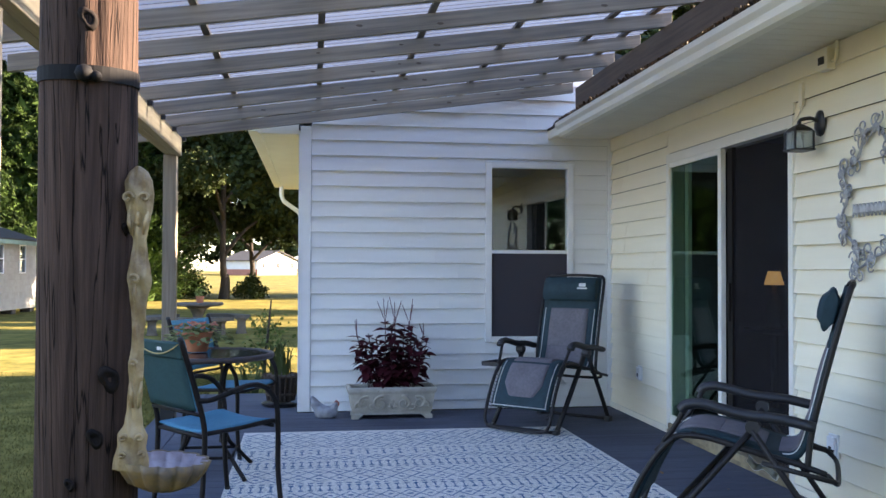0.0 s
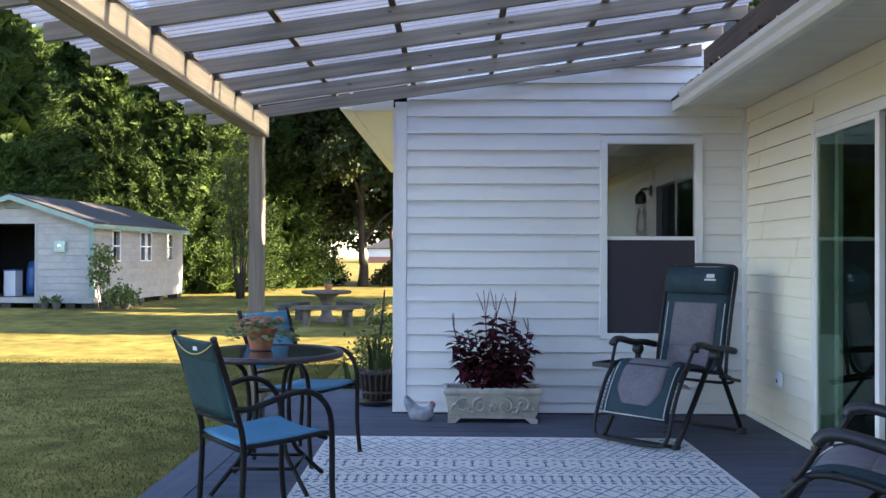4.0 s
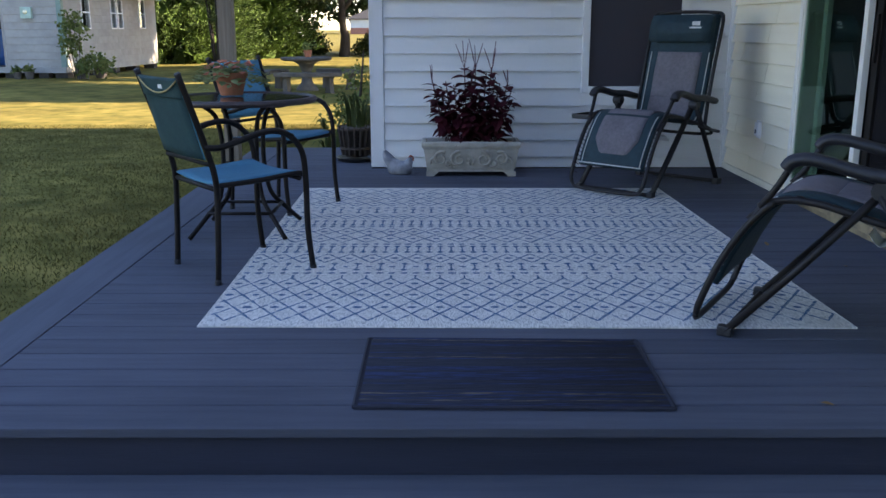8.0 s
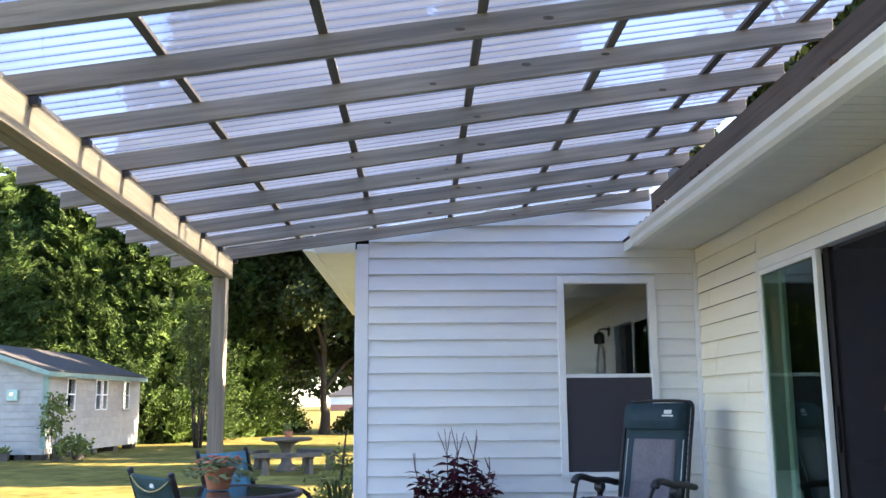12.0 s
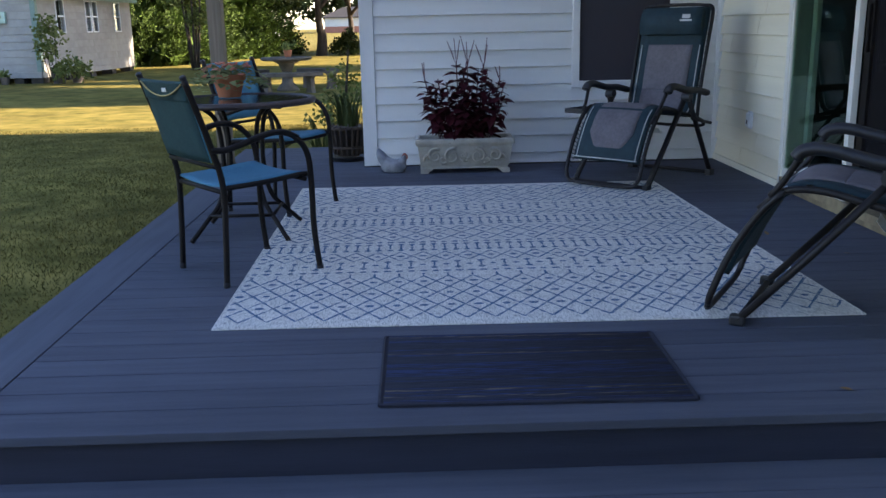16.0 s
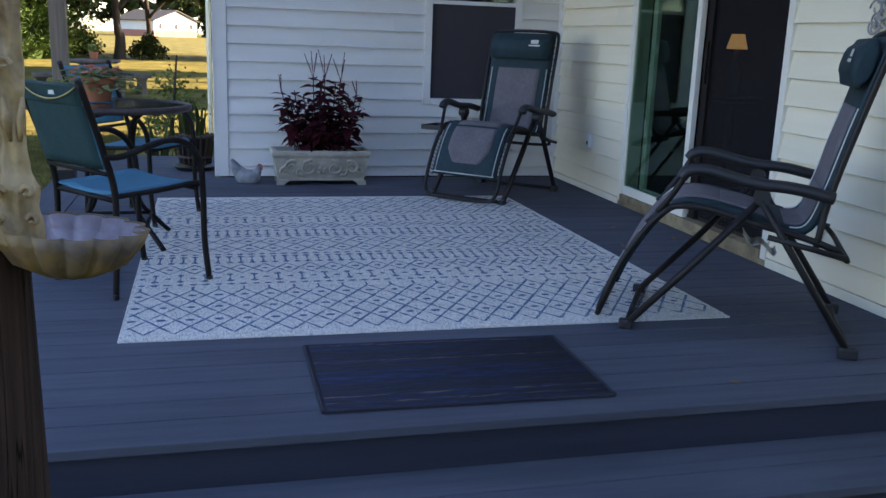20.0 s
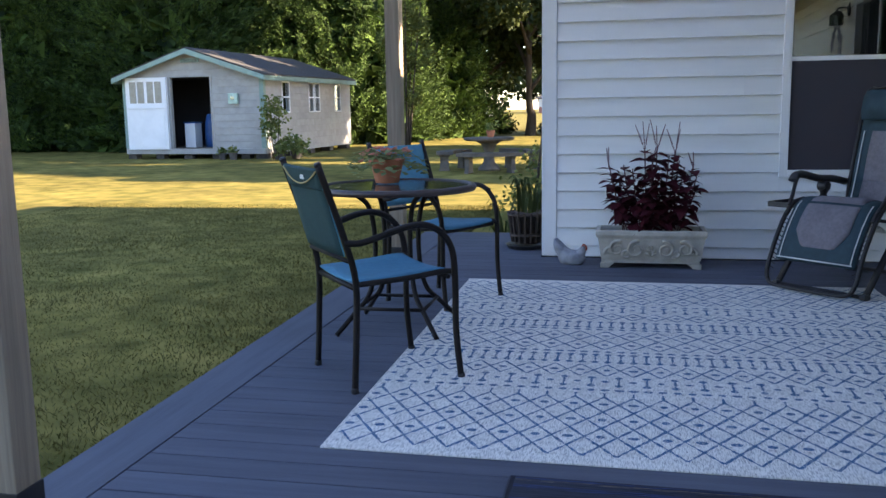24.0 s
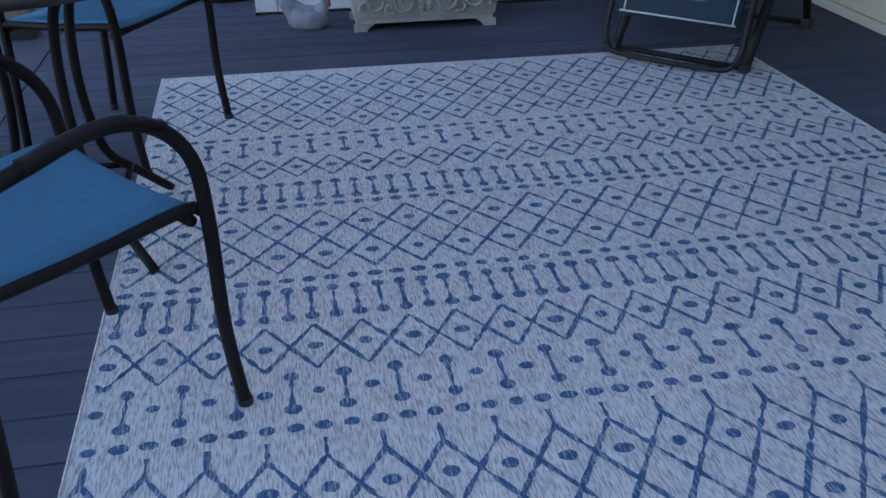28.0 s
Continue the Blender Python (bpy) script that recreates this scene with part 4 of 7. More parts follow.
def patio_chair():
    c = thing("patio_chair", "bronze steel patio chair with blue sling seat and teal sling back", "chair", group="chairs round the patio table")
    for s in (-1, 1):
        part("front_leg", tube(smooth_line([(0.229, s * 0.250, 0.0), (0.209, s * 0.248, 0.20), (0.207, s * 0.248, 0.42), (0.189, s * 0.252, 0.55), (0.122, s * 0.258, 0.628), (0.028, s * 0.260, 0.650), (-0.09, s * 0.255, 0.622), (-0.19, s * 0.243, 0.595), (-0.255, s * 0.232, 0.598)], 5), 0.0135, 10), M_BRONZE, c, smooth=True)
        part("arm_pad", tube(smooth_line([(0.142, s * 0.258, 0.622), (0.07, s * 0.261, 0.651), (-0.01, s * 0.261, 0.648), (-0.09, s * 0.256, 0.628)], 5), 0.019, 8, flat=0.55), M_BRONZE, c, smooth=True)
        part("rear_leg", tube(smooth_line([(-0.228, s * 0.226, 0.0), (-0.215, s * 0.226, 0.22), (-0.210, s * 0.226, 0.44), (-0.248, s * 0.228, 0.60), (-0.300, s * 0.229, 0.76), (-0.345, s * 0.229, 0.893)], 5), 0.0135, 10), M_BRONZE, c, smooth=True)
        part("foot_cap", lathe([(0.014, 0.0), (0.0155, 0.004), (0.0155, 0.02), (0.013, 0.024)], 10), M_PLASTIC, c).location = (0.229, s * 0.250, 0.0)
        part("foot_cap", lathe([(0.014, 0.0), (0.0155, 0.004), (0.0155, 0.02), (0.013, 0.024)], 10), M_PLASTIC, c).location = (-0.228, s * 0.226, 0.0)
        part("seat_rail", tube(smooth_line([(0.208, s * 0.236, 0.438), (0.175, s * 0.228, 0.450), (0.0, s * 0.224, 0.436), (-0.210, s * 0.224, 0.430)], 4), 0.012, 8), M_BRONZE, c, smooth=True)
    part("cross_bar", tube([(0.182, -0.236, 0.428), (0.182, 0.236, 0.428)], 0.011, 8), M_BRONZE, c, smooth=True)
    part("cross_bar", tube([(-0.205, -0.224, 0.412), (-0.205, 0.224, 0.412)], 0.011, 8), M_BRONZE, c, smooth=True)
    part("cross_bar", tube([(-0.238, -0.226, 0.525), (-0.238, 0.226, 0.525)], 0.009, 8), M_BRONZE, c, smooth=True)
    part("seat", strip([(0.197, 0.446), (0.16, 0.460), (0.0, 0.447), (-0.208, 0.439)], 0.222, 0.007, -0.012), M_SLING, c, smooth=True)
    # front faces take the lit blue, rear faces the darker teal
    bm = strip([(-0.250, 0.545), (-0.290, 0.69), (-0.316, 0.79), (-0.340, 0.875)], 0.222, 0.006, -0.008)
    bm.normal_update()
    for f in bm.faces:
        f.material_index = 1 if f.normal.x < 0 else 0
    back = part("backrest", bm, [M_SLING_LIT, M_SLING_B], c, "blue sling back, front lightened as if lit through, darker teal behind", smooth=True)
    bm = strip([(-0.3200, 0.80), (-0.3310, 0.84), (-0.3430, 0.882)], 0.221, 0.013, -0.008)
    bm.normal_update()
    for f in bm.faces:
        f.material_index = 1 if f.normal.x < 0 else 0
    part("top_flap", bm, [M_SLING_LIT, M_SLING_B], back, smooth=True)
    part("piping", tube(smooth_line([(-0.338 - 0.012, y, 0.872 - 0.055 * (1 - (y / 0.21) ** 2)) for y in (-0.21, -0.15, -0.08, 0.0, 0.08, 0.15, 0.21)], 3), 0.0035, 6), M_CORD, back, "ochre piping", smooth=True)
    part("tag", box(-0.349, -0.343, -0.05, -0.01, 0.835, 0.855), M_TAGWHITE, back, "white cloth tag")
    for s in (-1, 1):
        part("post_cap", lathe([(0.0145, 0.0), (0.015, 0.01), (0.010, 0.016)], 10), M_PLASTIC, c).matrix_basis = pose(-0.345, s * 0.229, 0.892, 0, -19, 0)
    return c


chair = patio_chair()
chair.matrix_basis = pose(-0.838, 4.212, 0.0, 0, 0, 38)
copy_thing(chair, pose(-0.892, 5.660, 0.0, 0, 0, -28))

table = thing("patio_table", "round dark bronze patio table with a mottled glass top", "table", pose(-0.978, 4.965, 0.0) @ Matrix.Diagonal((1, 1, 1.027, 1)))
M_TABLEGLASS = surf("table_glass", (0.030, 0.040, 0.042), (0.055, 0.058, 0.055), 22, 0.09, 0.12, 60, spec=0.7)
M_RIM = surf("table_rim", (0.060, 0.038, 0.034), (0.035, 0.026, 0.025), 30, 0.45, 0.6, 120, stain=0.2)
top = part("tabletop", lathe([(0.0, 0.690), (0.370, 0.690), (0.372, 0.704), (0.0, 0.7045)], 48), M_TABLEGLASS, table, smooth=False)
rim = bmesh.new()
for k in range(48):
    a0, a1 = 2 * math.pi * k / 48, 2 * math.pi * (k + 1) / 48
    pr = ((0.366, 0.684), (0.395, 0.680), (0.402, 0.694), (0.396, 0.708), (0.372, 0.710))
    va = [rim.verts.new((r * math.cos(a0), r * math.sin(a0), z)) for r, z in pr]
    vb = [rim.verts.new((r * math.cos(a1), r * math.sin(a1), z)) for r, z in pr]
    for i in range(5):
        rim.faces.new((va[i], vb[i], vb[(i + 1) % 5], va[(i + 1) % 5]))
bmesh.ops.remove_doubles(rim, verts=rim.verts[:], dist=1e-5)
part("rim", rim, M_RIM, table, "worn brownish metal rim", smooth=True)
for k in range(4):
    a = math.pi / 4 + k * math.pi / 2
    ca, sa = math.cos(a), math.sin(a)
    part("leg", tube(smooth_line([(0.24 * ca, 0.24 * sa, 0.685), (0.15 * ca, 0.15 * sa, 0.60), (0.125 * ca, 0.125 * sa, 0.40), (0.16 * ca, 0.16 * sa, 0.20), (0.255 * ca, 0.255 * sa, 0.10), (0.355 * ca, 0.355 * sa, 0.010)], 5), 0.0125, 10), M_BRONZE, table, smooth=True)
    b = a + math.pi / 2
    part("stretcher", tube([(0.235 * ca, 0.235 * sa, 0.125), (0.235 * math.cos(b), 0.235 * math.sin(b), 0.125)], 0.009, 8), M_BRONZE, table, smooth=True)
    part("support_arm", tube([(0.24 * ca, 0.24 * sa, 0.677), (0.355 * ca, 0.355 * sa, 0.680)], 0.010, 8), M_BRONZE, table, smooth=True)

# flower pot on the table
fp = thing("flower_pot", "terracotta pot of trailing pink begonias standing on the table", "potted plant", pose(-1.042, 5.04, 0.7300) @ Matrix.Diagonal((1.12, 1.12, 0.9, 1)))
part("pot", lathe([(0.0, 0.0), (0.052, 0.0), (0.072, 0.098), (0.080, 0.100), (0.082, 0.132), (0.074, 0.133), (0.070, 0.110), (0.0, 0.108)], 24), M_TERRA, fp, smooth=False)
part("soil", lathe([(0.0, 0.108), (0.0695, 0.1085), (0.06, 0.116), (0.0, 0.120)], 16), M_SOIL, fp)


def leaf_mesh(ln, wd, bend=0.25, fold=0.12, tip=1.0):
    """A leaf along x, pointed, folded along its rib and drooping."""
    own = bmesh.new()
    n_l = 5
    mid, lef, rig = [], [], []
    for i in range(n_l + 1):
        f = i / n_l
        w = wd * math.sin(math.pi * min(1, f ** 0.8 * tip)) * 0.5
        x, z = ln * f, -bend * ln * f * f
        mid.append(own.verts.new((x, 0, z)))
        lef.append(own.verts.new((x, w, z + fold * w)))
        rig.append(own.verts.new((x, -w, z + fold * w)))
    for i in range(n_l):
        own.faces.new((mid[i], mid[i + 1], lef[i + 1], lef[i]))
        own.faces.new((mid[i], rig[i], rig[i + 1], mid[i + 1]))
    bmesh.ops.remove_doubles(own, verts=own.verts[:], dist=1e-5)
    return own


M_BEGLEAF = leafy("begonia_leaves", (0.14, 0.18, 0.075), (0.32, 0.34, 0.15), 0.35)
M_BEGFLOWER = leafy("begonia_petals", (0.66, 0.24, 0.18), (0.80, 0.42, 0.32), 0.35)
rs = random.Random(5)
tuft = bmesh.new()
for i in range(230):
    a, rr = rs.uniform(0, 2 * math.pi), rs.uniform(0.01, 0.15) ** 0.92
    z = 0.135 + rs.uniform(-0.03, 0.04) - max(0, rr - 0.07) * 0.7
    join(tuft, leaf_mesh(rs.uniform(0.03, 0.05), rs.uniform(0.024, 0.036)), pose(rr * math.cos(a), rr * math.sin(a), z, rs.uniform(-30, 30), rs.uniform(-50, 25), math.degrees(a) + rs.uniform(-60, 60)))
part("foliage", tuft, M_BEGLEAF, fp, "pale green leaves")
for i in range(8):
    st = bmesh.new()
    a = rs.uniform(0, 2 * math.pi)
    r1 = rs.uniform(0.13, 0.22)
    tube(smooth_line([(0.04 * math.cos(a), 0.04 * math.sin(a), 0.12), (0.09 * math.cos(a), 0.09 * math.sin(a), 0.175), (r1 * math.cos(a), r1 * math.sin(a), rs.uniform(0.05, 0.17))], 4), 0.002, 5, bm=st)
    part("stem", st, M_BEGLEAF, fp)
petal = mesh_of("petals", lathe([(0.0, 0.0), (0.012, 0.004), (0.018, 0.012), (0.010, 0.010), (0.0, 0.007)], 7, lambda a: 0.8 + 0.2 * math.cos(5 * a)), M_BEGFLOWER)
for i in range(22):
    a, rr = rs.uniform(0, 2 * math.pi), rs.uniform(0.03, 0.135)
    part("flower", petal, None, fp).matrix_basis = pose(rr * math.cos(a), rr * math.sin(a), 0.163 - max(0, rr - 0.08) * 0.8 + rs.uniform(-0.01, 0.03), rs.uniform(-40, 40), rs.uniform(-40, 40), 0)


# ---- reclining lounge chairs ----
REC_SLING = [(0.878, 0.180), (0.838, 0.28), (0.762, 0.415), (0.680, 0.502), (0.565, 0.518), (0.40, 0.485), (0.265, 0.445), (0.180, 0.465), (0.130, 0.60), (0.065, 0.86), (-0.020, 1.165)]


def along(profile, f0, f1):
    pts = smooth_line([(x, 0, z) for x, z in profile], 6)
    n_p = len(pts) - 1
    return [(p.x, p.z) for p in pts[int(f0 * n_p):int(f1 * n_p) + 1]]


def recliner(label, tray):
    c = thing("reclining_chair", label, "lounge chair", group="reclining chairs on the deck")
    W = 0.315
    for s in (-1, 1):
        part("rear_leg", tube([(0.0, s * W, 0.028), (0.235, s * W, 0.375), (0.362, s * W, 0.565)], 0.019, 8, flat=0.7), M_GUN, c, smooth=True)
        part("front_leg", tube([(0.815, s * (W - 0.034), 0.02), (0.60, s * (W - 0.034), 0.27), (0.355, s * (W - 0.034), 0.570)], 0.021, 8, flat=0.7), M_GUN, c, smooth=True)
        part("foot_cap", box(-0.035, 0.035, s * W - 0.022, s * W + 0.022, 0.0, 0.045, 0.008), M_PLASTIC, c)
        part("foot_cap", box(0.79, 0.845, s * (W - 0.034) - 0.020, s * (W - 0.034) + 0.020, 0.0, 0.04, 0.008), M_PLASTIC, c)
        arm = part("armrest", tube(smooth_line([(0.655, s * W, 0.628), (0.63, s * W, 0.655), (0.56, s * W, 0.662), (0.40, s * W, 0.628), (0.25, s * W, 0.618), (0.115, s * W, 0.592)], 5), 0.032, 10, flat=0.72, up=(0, 0, 1)), M_PLASTIC, c, smooth=True)
        part("pivot", lathe([(0.0, -0.03), (0.03, -0.03), (0.032, 0.0), (0.03, 0.03), (0.0, 0.03)], 14), M_PLASTIC, arm).matrix_basis = pose(0.36, s * (W - 0.015), 0.578, 90, 0, 0)
        part("arm_upright", tube(smooth_line([(0.640, s * (W - 0.012), 0.635), (0.690, s * (W - 0.025), 0.545), (0.735, s * (W - 0.035), 0.485)], 4), 0.012, 8), M_GUN, c, smooth=True)
        part("seat_rail", tube(smooth_line([(0.770, s * 0.272, 0.435), (0.690, s * 0.272, 0.505), (0.56, s * 0.272, 0.512), (0.40, s * 0.272, 0.475), (0.20, s * 0.272, 0.432), (0.075, s * 0.272, 0.395)], 4), 0.013, 8), M_GUN, c, smooth=True)
        part("footrest_rail", tube(smooth_line([(0.690, s * 0.285, 0.505), (0.770, s * 0.285, 0.415), (0.855, s * 0.285, 0.27), (0.915, s * 0.285, 0.115), (0.930, s * 0.268, 0.060)], 4), 0.013, 8), M_GUN, c, smooth=True)
        part("back_rail", tube(smooth_line([(0.150, s * 0.272, 0.400), (0.128, s * 0.272, 0.58), (0.062, s * 0.272, 0.86), (-0.010, s * 0.272, 1.13), (-0.030, s * 0.24, 1.178)], 4), 0.013, 8), M_GUN, c, smooth=True)
        part("side_brace", tube([(0.325, s * (W + 0.010), 0.432), (0.045, s * (W + 0.010), 0.378)], 0.011, 8), M_GUN, c, smooth=True)
        lace = bmesh.new()
        for (xa, za), (xb, zb), sy in (((0.775, 0.420), (0.915, 0.115), 0.285), ((0.62, 0.53), (0.22, 0.44), 0.272), ((0.128, 0.58), (0.0, 1.10), 0.272)):
            n_l = 12
            for i in range(n_l):
                f0, f1 = i / n_l, (i + 0.6) / n_l
                tube([(xa + (xb - xa) * f0, s * sy, za + (zb - za) * f0), (xa + (xb - xa) * f1, s * 0.245, za + (zb - za) * f1)], 0.003, 5, bm=lace)
        part("lacing", lace, M_PLASTIC, c, "black elastic cord lacing")["kind"] = "stuff"
    part("rear_bar", tube([(0.0, -W, 0.022), (0.0, W, 0.022)], 0.013, 8), M_GUN, c, smooth=True)
    part("front_bar", tube([(0.815, -W + 0.034, 0.018), (0.815, W - 0.034, 0.018)], 0.013, 8), M_GUN, c, smooth=True)
    part("footrest_bar", tube(smooth_line([(0.930, -0.268, 0.060), (0.938, -0.22, 0.035), (0.940, 0.0, 0.030), (0.938, 0.22, 0.035), (0.930, 0.268, 0.060)], 4), 0.012, 8), M_GUN, c, smooth=True)
    part("top_bar", tube(smooth_line([(-0.030, -0.24, 1.178), (-0.034, -0.1, 1.186), (-0.034, 0.1, 1.186), (-0.030, 0.24, 1.178)], 4), 0.012, 8), M_GUN, c, smooth=True)
    part("rear_loop", tube(smooth_line([(0.075, -0.272, 0.395), (0.035, -0.25, 0.355), (0.028, 0.0, 0.345), (0.035, 0.25, 0.355), (0.075, 0.272, 0.395)], 4), 0.011, 8), M_GUN, c, smooth=True)
    part("seat_bar", tube([(0.60, -0.272, 0.515), (0.60, 0.272, 0.515)], 0.010, 8), M_GUN, c, smooth=True)
    sling = part("sling", strip(REC_SLING, 0.248, 0.026, 0.006, 9), M_TEAL, c, "dark teal padded cloth", smooth=True)
    for f0, f1, hw in ((0.085, 0.285, 0.165), (0.315, 0.435, 0.165), (0.44, 0.565, 0.165), (0.605, 0.702, 0.172), (0.706, 0.803, 0.172), (0.807, 0.93, 0.172)):
        taper = (lambda f: 0.165 * min(1, 0.62 + 1.1 * f)) if f0 < 0.1 else None
        pr = [(x, z) for x, z in along(REC_SLING, f0, f1)]
        shifted = []
        for i, (x, z) in enumerate(pr):
            a, b = pr[max(i - 1, 0)], pr[min(i + 1, len(pr) - 1)]
            d = Vector((b[0] - a[0], 0, b[1] - a[1])).normalized()
            puff = 0.011 + 0.006 * math.sin(math.pi * i / max(1, len(pr) - 1))
            shifted.append((x + d.z * puff, z - d.x * puff))
        part("pad", strip(shifted, hw, 0.012, 0.004, 9, half_at=taper), M_GREYCLOTH, sling, "grey quilted pad", smooth=True)
    for s in (-1, 1):
        for f0, f1 in ((0.03, 0.30), (0.62, 0.93)):
            line = along(REC_SLING, f0, f1)
            pts = []
            for i, (x, z) in enumerate(line):
                a, b = line[max(i - 1, 0)], line[min(i + 1, len(line) - 1)]
                d = Vector((b[0] - a[0], 0, b[1] - a[1])).normalized()
                pts.append((x + d.z * 0.015, s * 0.226, z - d.x * 0.015))
            part("piping", tube(pts, 0.0035, 6), M_PIPING, sling, "white piping", smooth=True)
    part("piping", tube([(0.862, -0.24, 0.188), (0.862, 0.24, 0.188)], 0.004, 6), M_PIPING, sling, "white piping", smooth=True).location = (0.034, 0, 0.012)
    pil = bmesh.new()
    bmesh.ops.create_cube(pil, size=1)
    bmesh.ops.subdivide_edges(pil, edges=pil.edges[:], cuts=5, use_grid_fill=True)
    for v in pil.verts:
        q = v.co * 2
        v.co = Vector((q.x * 0.045 * (1 - 0.55 * q.z ** 4) * (1 - 0.35 * q.y ** 6), q.y * 0.238, q.z * 0.092 * (1 - 0.25 * abs(q.x) ** 3)))
    head = part("headrest", pil, M_TEAL, c, "dark teal head pillow", smooth=True)
    head.matrix_basis = pose(0.062, 0, 1.072, 0, -14, 0)
    part("emblem", box(0.0455, 0.0475, 0.10, 0.16, 0.012, 0.040, 0.0006), M_PIPING, head, "small white emblem")
    part("emblem_bar", box(0.046, 0.0478, 0.085, 0.175, -0.008, 0.004, 0.0006), M_PIPING, head, "small white emblem line")
    if tray:
        tr = part("side_tray", box(0.40, 0.62, -W - 0.20, -W - 0.03, 0.452, 0.462, 0.003), M_PLASTIC, c, "black plastic side tray")
        for b in ((0.40, 0.62, -W - 0.20, -W - 0.193, 0.462, 0.485), (0.40, 0.62, -W - 0.037, -W - 0.03, 0.462, 0.485), (0.40, 0.407, -W - 0.193, -W - 0.037, 0.462, 0.485), (0.613, 0.62, -W - 0.193, -W - 0.037, 0.462, 0.485)):
            part("rim", box(*b, 0.002), M_PLASTIC, tr)
        part("bracket", tube([(0.50, -W - 0.03, 0.456), (0.50, -W + 0.03, 0.47)], 0.009, 8), M_GUN, tr)
    tag_pts = [(0.405, 0.385), (0.37, 0.345), (0.33, 0.352), (0.285, 0.31), (0.27, 0.325)]
    part("care_label", strip(tag_pts, 0.075, 0.002, 0.004, 5), M_TAGWHITE, c, "crumpled white paper care label")
    return c


r1 = recliner("dark teal and grey reclining lounge chair standing by the wall corner", True)
r1.matrix_basis = pose(1.815, 6.680, 0.0, 0, 0, -134.2)
r2 = recliner("dark teal and grey reclining lounge chair standing by the sliding door", False)
r2.matrix_basis = pose(1.958, 3.052, 0.0, 0, 0, 148.5)


# ---- utility pole with its hanging ladle ----
pole = thing("utility_pole", "dark brown creosoted round wooden pole, cracked and weathered", "pole", pose(-0.800, 1.346, GROUND_Z, 3.2, 0.5, 0))
pm = lathe([(0.113, -0.1), (0.109, 0.2), (0.101, 0.7), (0.095, 1.2), (0.091, 1.7), (0.0885, 2.2), (0.085, 3.0), (0.081, 4.5), (0.076, 6.5)], 72)
bmesh.ops.subdivide_edges(pm, edges=[e for e in pm.edges if abs(e.verts[0].co.z - e.verts[1].co.z) > 0.1 and max(e.verts[0].co.z, e.verts[1].co.z) < 3.1], cuts=9)
for v in pm.verts:
    a = math.atan2(v.co.y, v.co.x)
    crack = noise.noise((a * 9.0, 3.0, v.co.z * 0.35))
    deep = -0.008 * max(0, abs(noise.noise((a * 5.0, 7.0, v.co.z * 0.25))) - 0.28) / 0.3 - (0.010 if abs(a + 1.62) < 0.05 and v.co.z > 0.9 else 0)
    k = 1 + (0.0012 * crack + 0.6 * deep) / math.hypot(v.co.x, v.co.y) if v.co.x or v.co.y else 1
    v.co.x, v.co.y = v.co.x * k, v.co.y * k
part("shaft", pm, M_POLE, pole, smooth=True)
M_KNOT = surf("dark_knot", (0.022, 0.015, 0.012), (0.008, 0.006, 0.005), 40, 0.8, 0.8, 60, spec=0.15)
M_STRAP = surf("strap_steel", (0.006, 0.0055, 0.006), (0.010, 0.009, 0.009), 20, 0.75, 0.2, 60, spec=0.2)
band = part("strap", lathe([(0.0890, 1.896), (0.0935, 1.896), (0.0935, 1.924), (0.0890, 1.924)], 40), M_STRAP, pole, "black steel strap")
for a, z, r in ((-82, 1.908, 0.017), (-70, 1.903, 0.011)):
    part("bolt", lathe([(0.0, 0.0), (r, 0.0), (r, 0.008), (r * 0.75, 0.015), (r * 0.35, 0.020), (0.0, 0.021)], 8), M_STRAP, band, smooth=True).matrix_basis = pose(0.0925 * math.cos(radians(a)), 0.0925 * math.sin(radians(a)), z, 0, 90, a)
for a, z, k_s in ((-78, 2.01, 0.9), (-52, 1.335, 1.1), (-68, 1.225, 0.8), (-95, 1.14, 0.5), (-30, 1.62, 0.5)):
    # a raised lip round a dark hollow
    k = part("knot", lathe([(0.0, 0.0), (0.007, 0.001), (0.010, 0.005), (0.014, 0.005), (0.019, 0.0), (0.0, -0.004)], 16, lambda q: 1 + 0.22 * math.sin(2 * q) + 0.1 * math.cos(3 * q)), M_KNOT, pole, "dark knot with a hollow heart", smooth=True)
    rk = 0.0905 + 0.008 * (1.7 - z)
    k.matrix_basis = pose(rk * math.cos(radians(a)), rk * math.sin(radians(a)), z, 0, 90, a) @ Matrix.Diagonal((k_s * 1.25, k_s, 1, 1))

part("cable", tube(smooth_line([(0.090, -0.015, 2.13), (0.094, -0.015, 2.16), (0.125, -0.02, 2.27), (0.170, -0.02, 2.42), (0.250, 0.0, 2.75), (0.270, 0.0, 3.3), (0.180, 0.0, 4.7), (0.060, 0.0, 6.2)], 5), 0.0055, 8), M_STRAP, pole, "black hanging cable", smooth=True)
part("cable_clamp", box(0.078, 0.102, -0.030, 0.0, 2.125, 2.150, 0.004), M_STRAP, pole)
for k, (x1, z1) in enumerate(((-13.0, 9.0), (-11.9, 9.4))):
    w = thing("overhead_wire", "thin black overhead wire running to the trees", "wire", None, "overhead wires")
    pts = [(-0.745 + (x1 + 0.745) * f, 0.98 + 30.0 * f, 6.1 + 0.1 * k + (z1 - 6.2) * f - 3.2 * f * (1 - f)) for f in (0, 0.1, 0.2, 0.35, 0.5, 0.75, 1)]
    part("wire", tube(smooth_line(pts, 4), 0.009, 6), M_BLACK, w, smooth=True)

